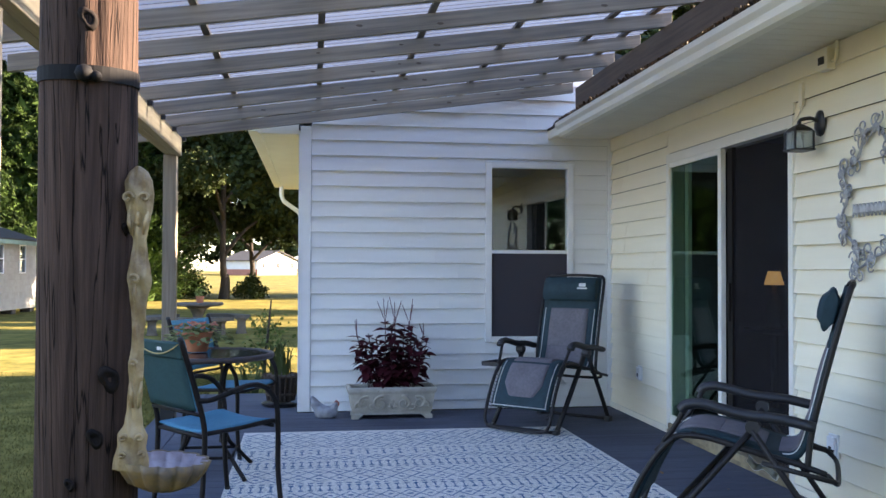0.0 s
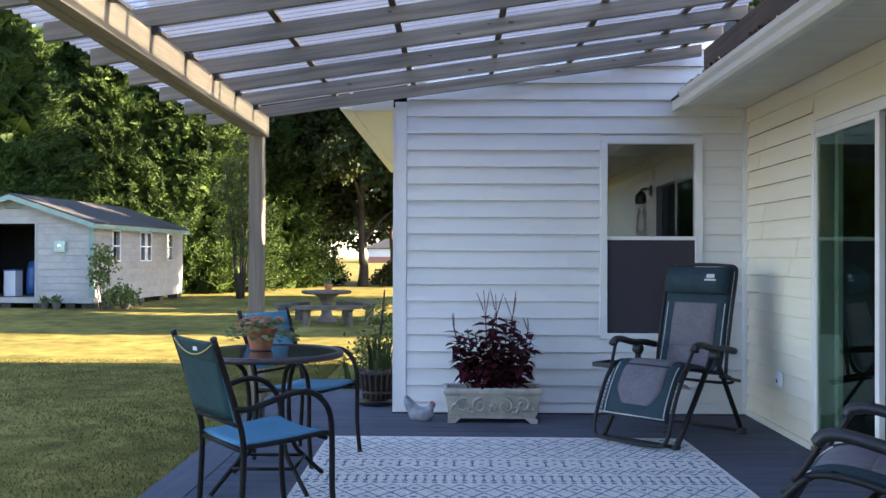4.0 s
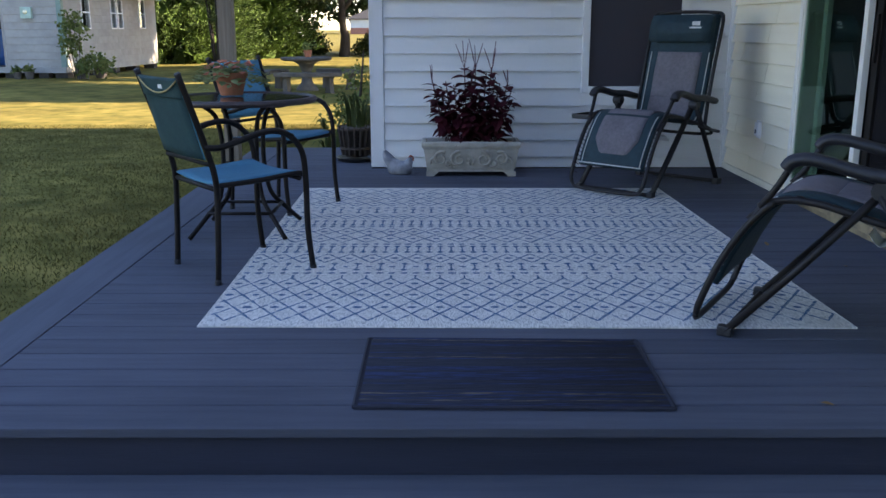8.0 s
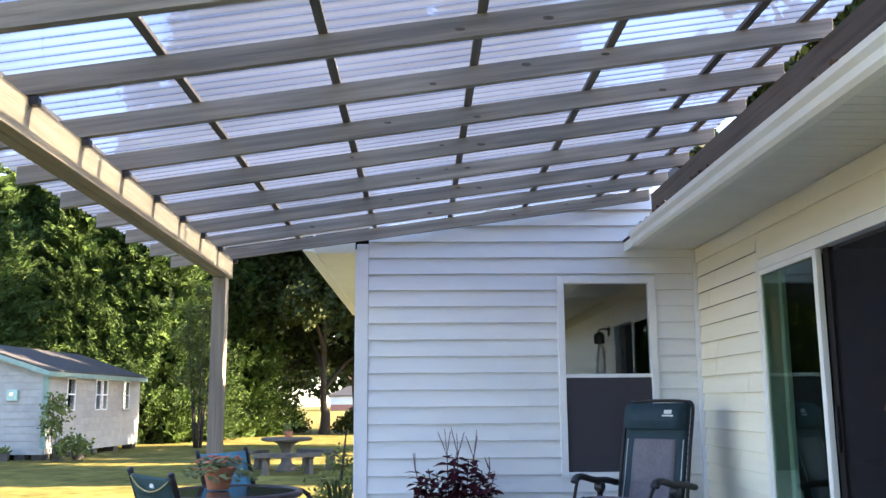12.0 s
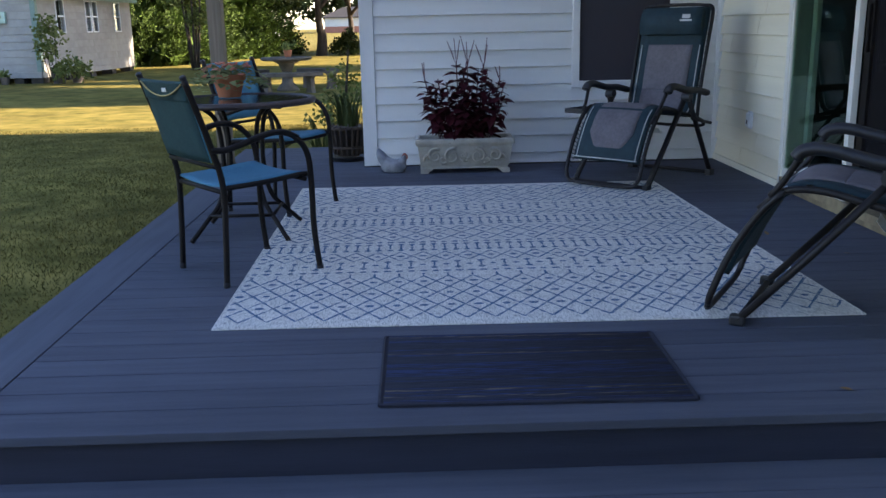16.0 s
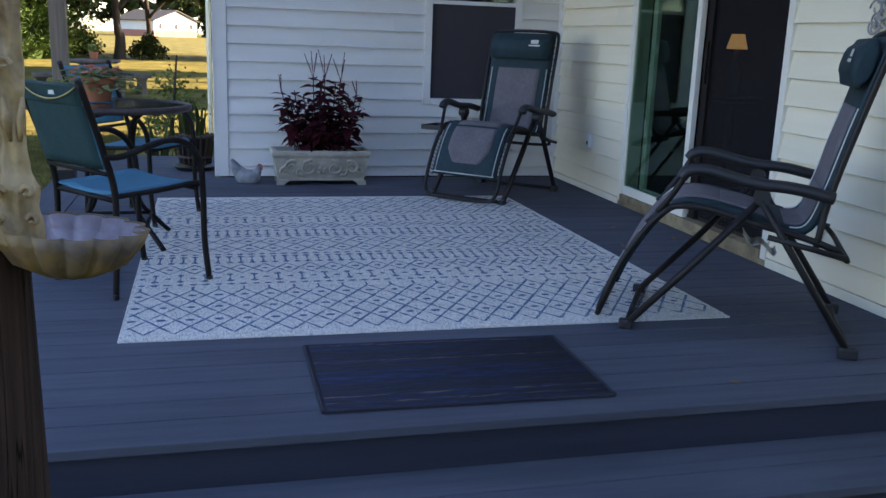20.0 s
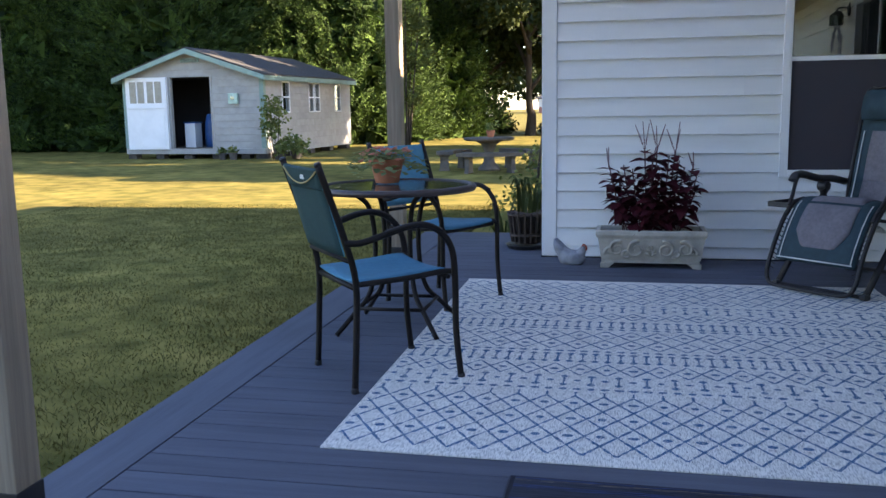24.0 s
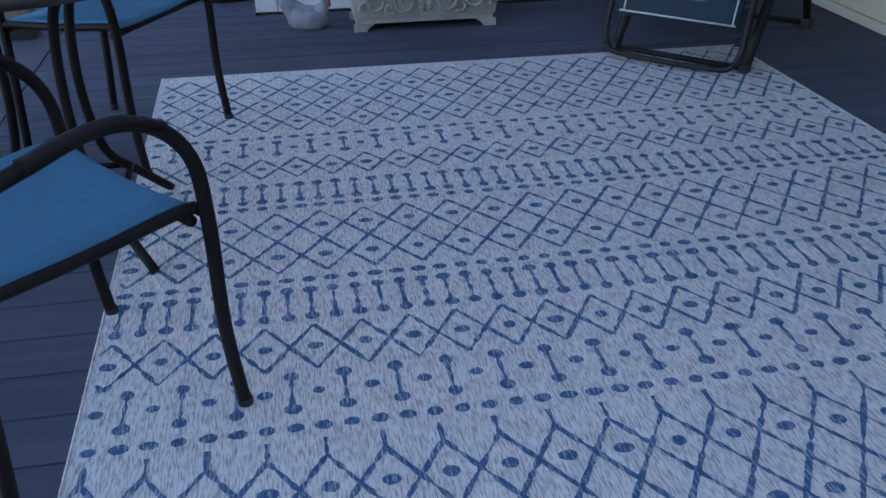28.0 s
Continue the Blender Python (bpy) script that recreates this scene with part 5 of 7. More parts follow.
M_LADLE = surf("painted_ladle", (0.46, 0.32, 0.15), (0.19, 0.105, 0.042), 24, 0.55, 0.9, 60, stain=0.35, mix=(0.42, 0.72))
M_BOWL = surf("ochre_bowl", (0.29, 0.18, 0.065), (0.12, 0.095, 0.085), 20, 0.55, 0.6, 60, stain=0.35, mix=(0.40, 0.66))
M_BOWL_IN = surf("pale_glaze", (0.42, 0.36, 0.39), (0.30, 0.22, 0.22), 18, 0.45, 0.4, 60, stain=0.25)
ladle = thing("ladle_feeder", "weathered cream ornamental ladle with a fluted bowl hung on the pole", "bird feeder", pose(-0.681, 1.207, 0.873))
shape = [(-0.018, 0.037), (0.006, 0.036), (0.026, 0.030), (0.048, 0.031), (0.066, 0.020), (0.088, 0.0165), (0.112, 0.0150), (0.150, 0.0145), (0.180, 0.0165), (0.200, 0.0140), (0.245, 0.0135), (0.285, 0.0155), (0.318, 0.0205), (0.345, 0.0255), (0.370, 0.0225), (0.398, 0.0165), (0.420, 0.0150), (0.448, 0.0195), (0.480, 0.0275), (0.508, 0.0310), (0.534, 0.0290), (0.552, 0.0200), (0.562, 0.0060)]
zs = [z for z, r in shape]
line, rad = [], []
for i in range(150):
    z = zs[0] + (zs[-1] - zs[0]) * i / 149
    line.append((-0.008 + 0.010 * math.sin((z - 0.05) * 5.0), 0.0, z))
    rad.append(0.9 * float(np.interp(z, zs, [r for _, r in shape])))
carved = tube(line, 0.02, 36, radii=rad)
for v in carved.verts:
    q = v.co * 38
    # flattened front to back, with carved grooves running up the front
    v.co.y *= 0.62
    side_f = v.co.x + 0.008
    v.co.y += 0.0022 * math.cos(side_f * 420) * (1 if v.co.y < 0 else 0) + 0.0026 * math.sin(v.co.z * 95 + side_f * 160) * (1 if v.co.y < 0 else 0)
    v.co += Vector((noise.noise(q), noise.noise(q + Vector((9, 0, 0))), 0)) * 0.0022
part("handle", carved, M_LADLE, ladle, "cream carved handle", smooth=True)
for cx, cz, r, turn in ((-0.022, 0.044, 0.008, 1), (0.010, 0.044, 0.008, -1), (-0.024, 0.012, 0.007, 1), (0.014, 0.012, 0.007, -1), (-0.018, 0.500, 0.011, 1), (0.014, 0.500, 0.011, -1), (-0.006, 0.186, 0.007, 1), (-0.003, 0.345, 0.010, -1)):
    curl_p = [(cx + turn * r * (1 - 0.1 * k) * math.cos(k * 0.75), -0.019 - 0.0006 * k, cz + r * (1 - 0.1 * k) * math.sin(k * 0.75)) for k in range(9)]
    part("scroll", tube(smooth_line(curl_p, 3), 0.0034, 6), M_LADLE, ladle, smooth=True)
for cx, cz, dx, dz in ((-0.006, 0.10, -0.004, 0.05), (0.004, 0.10, 0.006, 0.05), (-0.004, 0.30, 0.0, 0.035), (0.0, 0.44, 0.0, 0.04), (-0.012, 0.43, -0.006, 0.045), (0.010, 0.43, 0.008, 0.045)):
    part("leaf_relief", tube([(cx, -0.009, cz), (cx + dx * 0.5, -0.014, cz + dz * 0.5), (cx + dx, -0.012, cz + dz)], 0.005, 6, radii=[0.002, 0.0055, 0.002]), M_LADLE, ladle, smooth=True)
flute = lambda a: 0.85 + 0.145 * abs(math.cos(7 * a)) ** 0.55
bowl = part("bowl", lathe([(0.0, -0.072), (0.035, -0.070), (0.070, -0.052), (0.090, -0.022), (0.097, 0.0), (0.092, 0.0), (0.084, -0.020), (0.064, -0.046), (0.03, -0.060), (0.0, -0.061)], 84, flute), M_BOWL, ladle, "fluted ochre bowl", smooth=True)
bowl.matrix_basis = pose(0.046, 0.022, -0.004, 3, 4, 0) @ Matrix.Diagonal((0.95, 0.70, 0.86, 1))
part("lining", lathe([(0.0, -0.059), (0.03, -0.0585), (0.063, -0.0445), (0.083, -0.0190), (0.0905, -0.0015), (0.0915, -0.003), (0.0835, -0.0205), (0.0, -0.0603)], 84, flute), M_BOWL_IN, bowl, "pale pinkish glaze inside", smooth=True)

# ---- planter with purple foliage, and hen ----
planter = thing("stone_planter", "weathered cast stone trough planter with scroll relief against the siding", "planter", pose(0.305, 6.915, 0.0))
tr = bmesh.new()
rows = [(0.325, 0.120, 0.035), (0.318, 0.115, 0.050), (0.330, 0.120, 0.060), (0.352, 0.134, 0.205), (0.362, 0.140, 0.215), (0.368, 0.146, 0.228), (0.368, 0.146, 0.252), (0.360, 0.138, 0.260), (0.335, 0.115, 0.260), (0.325, 0.106, 0.215), (0.300, 0.090, 0.20)]
rings = [[tr.verts.new((sx * a, sy * b, z)) for sx, sy in ((-1, -1), (1, -1), (1, 1), (-1, 1))] for a, b, z in rows]
for ra, rb in zip(rings, rings[1:]):
    for k in range(4):
        tr.faces.new((ra[k], ra[(k + 1) % 4], rb[(k + 1) % 4], rb[k]))
tr.faces.new(rings[0][::-1])
tr.faces.new(rings[-1])
bmesh.ops.bevel(tr, geom=[e for e in tr.edges], offset=0.004, segments=2, profile=0.5, affect="EDGES")
part("trough", tr, M_STONE, planter)
for sx in (-1, 1):
    for sy in (-1, 1):
        part("foot", prism([(sx * 0.335, 0.0), (sx * 0.335, 0.034), (sx * 0.24, 0.034), (sx * 0.27, 0.012), (sx * 0.275, 0.0)], sy * 0.122 - 0.03 if sy > 0 else -0.125, sy * 0.122 + 0.003 if sy > 0 else -0.095, 0.003), M_STONE, planter)


def curl(cx, cz, r, turn, start, sgn, tail=None):
    pts = []
    for k in range(22):
        f = k / 21
        a = start + sgn * f * turn
        rr = r * (1 - 0.78 * f)
        z = cz + rr * math.sin(a)
        pts.append((cx + rr * math.cos(a), -0.122 - 0.0965 * (z - 0.06) - 0.002, z))
    return pts


for sx in (-1, 1):
    for cx, cz, r, turn, st, sg in ((0.095, 0.130, 0.060, 9.0, 1.9, -1), (0.225, 0.135, 0.055, 9.0, 2.2, -1), (0.275, 0.115, 0.032, 6.5, -0.6, 1), (0.165, 0.105, 0.032, 6.0, -2.4, 1)):
        pts = curl(cx, cz, r, turn, st, sg)
        pts = [(sx * x, y, z) for x, y, z in pts]
        part("scroll_relief", tube(pts, 0.006, 6, radii=[0.0115 - 0.006 * i / 21 for i in range(22)]), M_STONE, planter, smooth=True)
    for k, (dx, dz) in enumerate(((0.012, 0.06), (0.028, 0.045), (0.036, 0.02))):
        part("leaf_relief", tube([(sx * 0.004, -0.125, 0.085), (sx * dx * 0.6, -0.130, 0.085 + dz * 0.8), (sx * dx, -0.132, 0.085 + dz * 1.2)], 0.007, 6, radii=[0.004, 0.009, 0.003]), M_STONE, planter, smooth=True)
part("soil", box(-0.327, 0.327, -0.108, 0.108, 0.205, 0.225, 0.004), M_SOIL, planter)

plant = thing("purple_foliage_plant", "bushy dark burgundy-leaved plant with upright seed spikes in the stone planter", "plant", pose(0.305, 6.915, 0.2255))
rs = random.Random(11)
leaf_meshes = [mesh_of("leaf", leaf_mesh(ln, wd, bd, 0.2), M_PURPLE) for ln, wd, bd in ((0.082, 0.060, 0.35), (0.094, 0.066, 0.45), (0.070, 0.052, 0.25), (0.105, 0.070, 0.55))]
M_STALK = surf("burgundy_stalk", (0.075, 0.015, 0.02), (0.05, 0.01, 0.015), 30, 0.6)
M_SPIKE = leafy("seed_spikes", (0.10, 0.035, 0.045), (0.17, 0.07, 0.08), 0.2)
stalks = [(-0.29, 0.45, 0.16), (-0.22, 0.36, 0.0), (-0.13, 0.42, 0.0), (-0.05, 0.56, 0.20), (0.0, 0.46, 0.15), (0.03, 0.56, 0.22), (0.11, 0.50, 0.0), (0.15, 0.54, 0.22), (0.21, 0.42, 0.0), (0.27, 0.44, 0.15), (-0.24, 0.24, 0.0), (0.29, 0.28, 0.0), (-0.16, 0.28, 0.0), (-0.06, 0.33, 0.0), (0.06, 0.36, 0.0), (0.16, 0.30, 0.0), (0.0, 0.24, 0.0), (-0.10, 0.20, 0.0), (0.10, 0.22, 0.0), (-0.27, 0.36, 0.0), (0.29, 0.37, 0.0), (-0.19, 0.44, 0.0), (0.18, 0.47, 0.0), (0.0, 0.50, 0.0)]
leaves_made = 0
for sx, h, spike in stalks:
    x0 = sx * 0.62
    y0 = rs.uniform(-0.06, 0.05)
    y1 = y0 + rs.uniform(-0.05, 0.03)
    pts = smooth_line([(x0, y0, -0.01), ((x0 + sx) / 2, (y0 + y1) / 2, h * 0.53), (sx, y1, h * 1.06)], 6)
    part("stem", tube(pts, 0.004, 6), M_STALK, plant, smooth=True)
    n_l = int(9 + h * 38)
    for i in range(n_l):
        f = 0.22 + 0.78 * i / n_l
        p = pts[min(int(f * (len(pts) - 1)), len(pts) - 1)]
        a = i * 137.5 + rs.uniform(-25, 25)
        o = part("leaf", rs.choice(leaf_meshes[:3] if f > 0.7 else leaf_meshes), None, plant)
        o.matrix_basis = pose(p.x, p.y, p.z, rs.uniform(-20, 20), rs.uniform(-30, 10) + (1 - f) * 6, a) @ Matrix.Scale(rs.uniform(0.9, 1.25), 4)
        leaves_made += 1
    if spike:
        for k in range(2 if spike < 0.2 else 3):
            sp = bmesh.new()
            lean, top_z = rs.uniform(-0.07, 0.07), h + spike * rs.uniform(0.7, 1.0)
            tube([(sx, y1, h - 0.01), (sx + lean * 0.4, y1, (h + top_z) / 2), (sx + lean, y1 + rs.uniform(-0.03, 0.03), top_z)], 0.0018, 5, bm=sp)
            for i in range(26):
                f = 0.25 + 0.75 * i / 26
                x, z = sx + lean * f, h + (top_z - h) * f
                a = i * 2.4
                r = 0.006 * (1.15 - f * 0.6)
                tube([(x, y1, z), (x + r * math.cos(a), y1 + r * math.sin(a), z + 0.004)], 0.0024, 4, bm=sp)
            part("seed_spike", sp, M_SPIKE, plant, "thin dusky seed spike")

hen = lathe([(0.0, 0.0), (0.050, 0.0), (0.060, 0.010), (0.068, 0.035), (0.062, 0.062), (0.038, 0.080), (0.0, 0.084)], 22)
for v in hen.verts:
    v.co.x *= 1.30
    v.co.y *= 0.85
    if v.co.x < 0:
        v.co.z += 0.75 * max(0, -v.co.x - 0.015) * (v.co.z / 0.085)
join(hen, tube(smooth_line([(0.040, 0, 0.050), (0.062, 0, 0.072), (0.074, 0, 0.092), (0.084, 0, 0.098)], 3), 0.018, 10, radii=[0.036, 0.034, 0.031, 0.028, 0.025, 0.022, 0.020, 0.018, 0.016, 0.012]))
for s_y in (-0.016, 0.0, 0.016):
    join(hen, tube(smooth_line([(-0.040, s_y * 0.5, 0.050), (-0.072, s_y, 0.088), (-0.092, s_y * 1.2, 0.122), (-0.102, s_y, 0.146)], 3), 0.02, 8, radii=[0.036, 0.035, 0.033, 0.030, 0.026, 0.022, 0.017, 0.012, 0.008, 0.004]))
M_HEN = surf("painted_hen", (0.30, 0.31, 0.34), (0.20, 0.205, 0.23), 25, 0.85, 0.8, 70, stain=0.25)
M_COMB = surf("hen_red", (0.42, 0.09, 0.05), (0.32, 0.07, 0.04), 20, 0.7)
first = len(hen.faces)
join(hen, tube(smooth_line([(0.066, 0, 0.104), (0.074, 0, 0.119), (0.084, 0, 0.115), (0.094, 0, 0.103), (0.092, 0, 0.086)], 3), 0.008, 8, flat=0.6))
hen.faces.ensure_lookup_table()
for f in hen.faces[first:]:
    f.material_index = 1
hen_ob = tagged(part("hen_figurine", hen, [M_HEN, M_COMB], smooth=True), "small grey painted hen figurine with red comb on the deck", "figurine")
hen_ob.matrix_basis = pose(-0.235, 6.93, 0.0, 0, 0, -18) @ Matrix.Scale(1.18, 4)

# ---- wall fittings ----
lamp = thing("wall_lantern", "black metal wall lantern with clear glass beside the door", "wall lamp", pose(WALL_X - 0.016, 3.83, 2.0))
part("back_plate", lathe([(0.0, 0.0), (0.062, 0.0), (0.060, 0.012), (0.03, 0.022), (0.0, 0.024)], 20), M_BLACK, lamp, smooth=True).matrix_basis = pose(0, 0, 0.02, 0, -90, 0) @ Matrix.Diagonal((1.15, 0.8, 1, 1))
part("arm", tube(smooth_line([(-0.015, 0, 0.03), (-0.06, 0, 0.045), (-0.115, 0, 0.035), (-0.125, 0, 0.015)], 4), 0.010, 8), M_BLACK, lamp, smooth=True)
rr = [(0.078, 0.0), (0.06, 0.018), (0.03, 0.034), (0.012, 0.042), (0.010, 0.06), (0.0, 0.062)]
part("roof_cap", lathe(rr, 4), M_BLACK, lamp).matrix_basis = pose(-0.125, 0, -0.03, 0, 0, 45)
for sx in (-1, 1):
    for sy in (-1, 1):
        part("cage_bar", box(-0.125 + sx * 0.052 - 0.004, -0.125 + sx * 0.052 + 0.004, sy * 0.052 - 0.004, sy * 0.052 + 0.004, -0.122, -0.028), M_BLACK, lamp)
part("base_ring", box(-0.185, -0.065, -0.060, 0.060, -0.132, -0.122, 0.003), M_BLACK, lamp)
for b in ((-0.176, -0.174, -0.048, 0.048), (-0.076, -0.074, -0.048, 0.048), (-0.173, -0.077, -0.051, -0.049), (-0.173, -0.077, 0.049, 0.051)):
    part("glass_pane", box(*b, -0.121, -0.03), M_GLASS, lamp)
part("bulb", lathe([(0.0, -0.06), (0.016, -0.055), (0.018, -0.03), (0.010, 0.0), (0.008, 0.03), (0.0, 0.03)], 12), M_TRIM, lamp, smooth=True).location = (-0.125, 0, -0.062)

jb = thing("junction_box", "small cream electrical box with conduit under the soffit", "electrical box", pose(WALL_X - 0.019, 3.74, 2.33))
part("box", box(-0.05, 0.0, -0.055, 0.055, -0.05, 0.055, 0.005), M_CREAM, jb)
part("dark_face", box(-0.053, -0.0495, -0.03, 0.025, -0.02, 0.02, 0.001), M_BLACK, jb)
part("conduit", tube(smooth_line([(-0.02, -0.06, -0.01), (-0.022, -0.09, -0.01), (-0.022, -0.10, 0.03), (-0.022, -0.10, 0.085)], 4), 0.010, 8), M_CREAM, jb, smooth=True)
cb = thing("cable_clip", "cream cable cover strip above the lantern", "conduit", pose(WALL_X - 0.016, 4.0, 2.14))
part("cover", box(-0.02, 0.0, -0.018, 0.018, 0.0, 0.13, 0.004), M_CREAM, cb)
part("cable", tube(smooth_line([(-0.010, 0.0, 0.0), (-0.012, 0.03, -0.04), (-0.010, 0.06, -0.06), (-0.010, 0.14, -0.09)], 4), 0.004, 6), M_CREAM, cb, smooth=True)


def outlet(y, z):
    o = thing("wall_outlet", "white weatherproof wall outlet on the cream siding", "outlet", pose(WALL_X - 0.014, y, z), "wall outlets")
    part("plate", box(-0.012, 0.0, -0.042, 0.042, -0.062, 0.062, 0.004), M_TRIM, o)
    part("cover", box(-0.030, -0.0125, -0.032, 0.032, -0.048, 0.05, 0.006), M_TRIM, o)
    part("socket", box(-0.0325, -0.0302, -0.012, 0.012, -0.028, 0.0, 0.001), M_BLACK, o, "dark socket face")
    return o


outlet(6.484, 0.385)
outlet(3.72, 0.33)

M_SILVER = surf("silver_metal", (0.50, 0.50, 0.50), (0.34, 0.34, 0.35), 18, 0.4, 0.3, 80, metal=0.6, stain=0.2)
deco = thing("metal_wall_art", "silver grey scrolled metal wall art on the siding", "wall art", pose(WALL_X - 0.03, 3.36, 1.56))
rs = random.Random(3)
art = [(-0.13, 0.24), (-0.05, 0.36), (0.05, 0.34), (0.13, 0.22), (0.24, 0.16), (0.20, 0.06), (0.26, -0.06), (0.22, -0.14), (0.12, -0.22), (0.12, -0.31), (0.0, -0.26), (-0.12, -0.22), (-0.22, -0.12), (-0.24, 0.02), (-0.22, 0.15), (-0.13, 0.24)]
part("vine", tube(smooth_line([(-0.004, y, z) for y, z in art], 6), 0.007, 6), M_SILVER, deco, smooth=True)
for cy, cz in art[:-1]:
    for q in range(5):
        a0, r = rs.uniform(0, 6.28), rs.uniform(0.022, 0.042)
        oy, oz = cy + rs.uniform(-0.05, 0.05), cz + rs.uniform(-0.05, 0.05)
        pts = [(-0.004 * q, oy + r * (1 - 0.7 * k / 13) * math.cos(a0 + k * 0.5), oz + r * (1 - 0.7 * k / 13) * math.sin(a0 + k * 0.5)) for k in range(14)]
        part("scroll", tube(pts, 0.0045, 5), M_SILVER, deco, smooth=True)
    petal_c = part("flower", lathe([(0.0, 0.0), (0.014, 0.0), (0.028, 0.006), (0.010, 0.010), (0.0, 0.012)], 20, lambda a: 0.6 + 0.4 * abs(math.cos(2.5 * a))), M_SILVER, deco)
    petal_c.matrix_basis = pose(-0.014, cy, cz, 0, -90, 0)
for k in range(9):
    part("letter_bar", tube(smooth_line([(-0.010, 0.15 - k * 0.030, -0.06), (-0.010, 0.145 - k * 0.030, 0.0), (-0.010, 0.132 - k * 0.030, -0.045), (-0.010, 0.125 - k * 0.030, 0.005)], 3), 0.005, 6), M_SILVER, deco, smooth=True)

# ---- seen through the doors ----
tl = thing("table_lamp", "lit table lamp with a warm conical shade in the dark room", "lamp", pose(3.53, 6.54, 0.02))
M_SHADE = glow("lamp_shade", (0.58, 0.36, 0.12), 0.09)
part("shade", lathe([(0.082, 1.09), (0.050, 1.205), (0.047, 1.205), (0.079, 1.09)], 24), M_SHADE, tl, "warm glowing shade", smooth=True)
part("base", lathe([(0.0, 0.72), (0.09, 0.72), (0.05, 0.78), (0.07, 0.90), (0.02, 1.02), (0.02, 1.12), (0.0, 1.12)], 16), M_DARK, tl, smooth=True)
part("lamp_table", lathe([(0.20, 0.0), (0.20, 0.02), (0.03, 0.05), (0.03, 0.66), (0.25, 0.69), (0.25, 0.72), (0.0, 0.72)], 20), M_DARK, tl, "dark lamp table")
door_in = part("handle_plate", box(WALL_X + 0.004, WALL_X + 0.019, DM - 0.075, DM - 0.05, 0.90, 1.15, 0.004), M_BRONZE, dr)
part("screen_stile", box(WALL_X + 0.020, WALL_X + 0.050, DM - 0.09, DM - 0.022, DZ0 + 0.05, DZ1 - 0.07, 0.003), M_BRONZE, dr, "dark bronze screen door stile")
part("latch", box(fx0 + 0.02, fx0 + 0.05, DY0 + 0.051, DY0 + 0.065, 0.98, 1.12, 0.003), M_BLACK, dr)


# ---- small litter on the deck ----
M_DRYLEAF = leafy("dry_leaf", (0.20, 0.11, 0.045), (0.32, 0.20, 0.09), 0.2)
rs = random.Random(8)
dry = mesh_of("leaf_blade", leaf_mesh(0.045, 0.022, -0.15, 0.4), M_DRYLEAF)
for x, y in ((1.42, 5.93), (1.75, 4.6), (1.98, 4.2), (1.25, 2.62), (1.9, 5.1), (2.15, 4.75)):
    t = thing("fallen_leaf", "small dry brown leaf lying on the deck", "leaf", pose(x, y, 0.0095 if y > 3.3 and x < 1.6 or y < 2.8 and 0 < x < 0.7 else 0.002, rs.uniform(-6, 6), rs.uniform(-6, 0), rs.uniform(0, 360)), "fallen leaves")
    part("leaf_blade", dry, None, t)


# ---- yard ----
def kites(name, base, along_v, across_v, material):
    """One mesh of many kite-shaped leaves: base points, and each leaf's long and half-cross vectors."""
    n_k = len(base)
    v = np.empty((n_k, 4, 3))
    v[:, 0] = base
    v[:, 1] = base + along_v * 0.55 + across_v
    v[:, 2] = base + along_v
    v[:, 3] = base + along_v * 0.55 - across_v
    me = bpy.data.meshes.new(name)
    me.from_pydata(v.reshape(-1, 3).tolist(), [], np.arange(n_k * 4).reshape(-1, 4).tolist())
    me.materials.append(material)
    return me


def unit(a):
    return a / np.maximum(np.linalg.norm(a, axis=1, keepdims=True), 1e-6)


def conifer_crown(seed, h, r0, plumes, per, material, size, taper):
    """Feathery plumes standing off a cone, each a tuft of fine sprays, over a darker inner mass."""
    g = np.random.default_rng(seed)
    f = 0.01 + 0.98 * (1 - np.sqrt(g.uniform(0, 1, plumes)))
    a = g.uniform(0, 2 * np.pi, plumes)
    reach = (r0 * (1 - f) ** taper + 0.12) * g.uniform(0.72, 1.08, plumes)
    ln = 0.35 + 0.30 * reach
    axis = unit(np.stack([np.cos(a), np.sin(a), g.normal(0.55, 0.25, plumes)], 1))
    foot = np.stack([reach * 0.72 * np.cos(a), reach * 0.72 * np.sin(a), h * f - 0.2], 1)
    i = np.repeat(np.arange(plumes), per)
    n_k = len(i)
    t = g.uniform(0, 1, (n_k, 1))
    wide = (0.30 * ln[i])[:, None] * (1 - 0.75 * t)
    base = foot[i] + axis[i] * (ln[i][:, None] * t) + unit(g.normal(0, 1, (n_k, 3))) * wide * g.uniform(0.3, 1, (n_k, 1))
    base[:, 2] = np.maximum(base[:, 2], 0.05)
    out = unit(axis[i] + g.normal(0, 0.5, (n_k, 3)))
    across = unit(np.cross(out, g.normal(0, 1, (n_k, 3))))
    lk = g.uniform(0.6, 1.25, (n_k, 1)) * size
    n_in = n_k // 5
    fi, ai = 1 - np.sqrt(g.uniform(0, 1, n_in)), g.uniform(0, 2 * np.pi, n_in)
    ri = (r0 * (1 - fi) ** taper) * g.uniform(0.15, 0.75, n_in)
    bi = np.stack([ri * np.cos(ai), ri * np.sin(ai), h * 0.97 * fi], 1)
    oi = unit(g.normal(0, 1, (n_in, 3)))
    ci = unit(np.cross(oi, g.normal(0, 1, (n_in, 3))))
    base, out, across = np.concatenate([base, bi]), np.concatenate([out * lk, oi * 0.8]), np.concatenate([across * lk * 0.13, ci * 0.26])
    v = np.stack([base - across, base + across, base + out], 1)
    me = bpy.data.meshes.new("crown")
    me.from_pydata(v.reshape(-1, 3).tolist(), [], np.arange(len(base) * 3).reshape(-1, 3).tolist())
    me.materials.append(material)
    return me


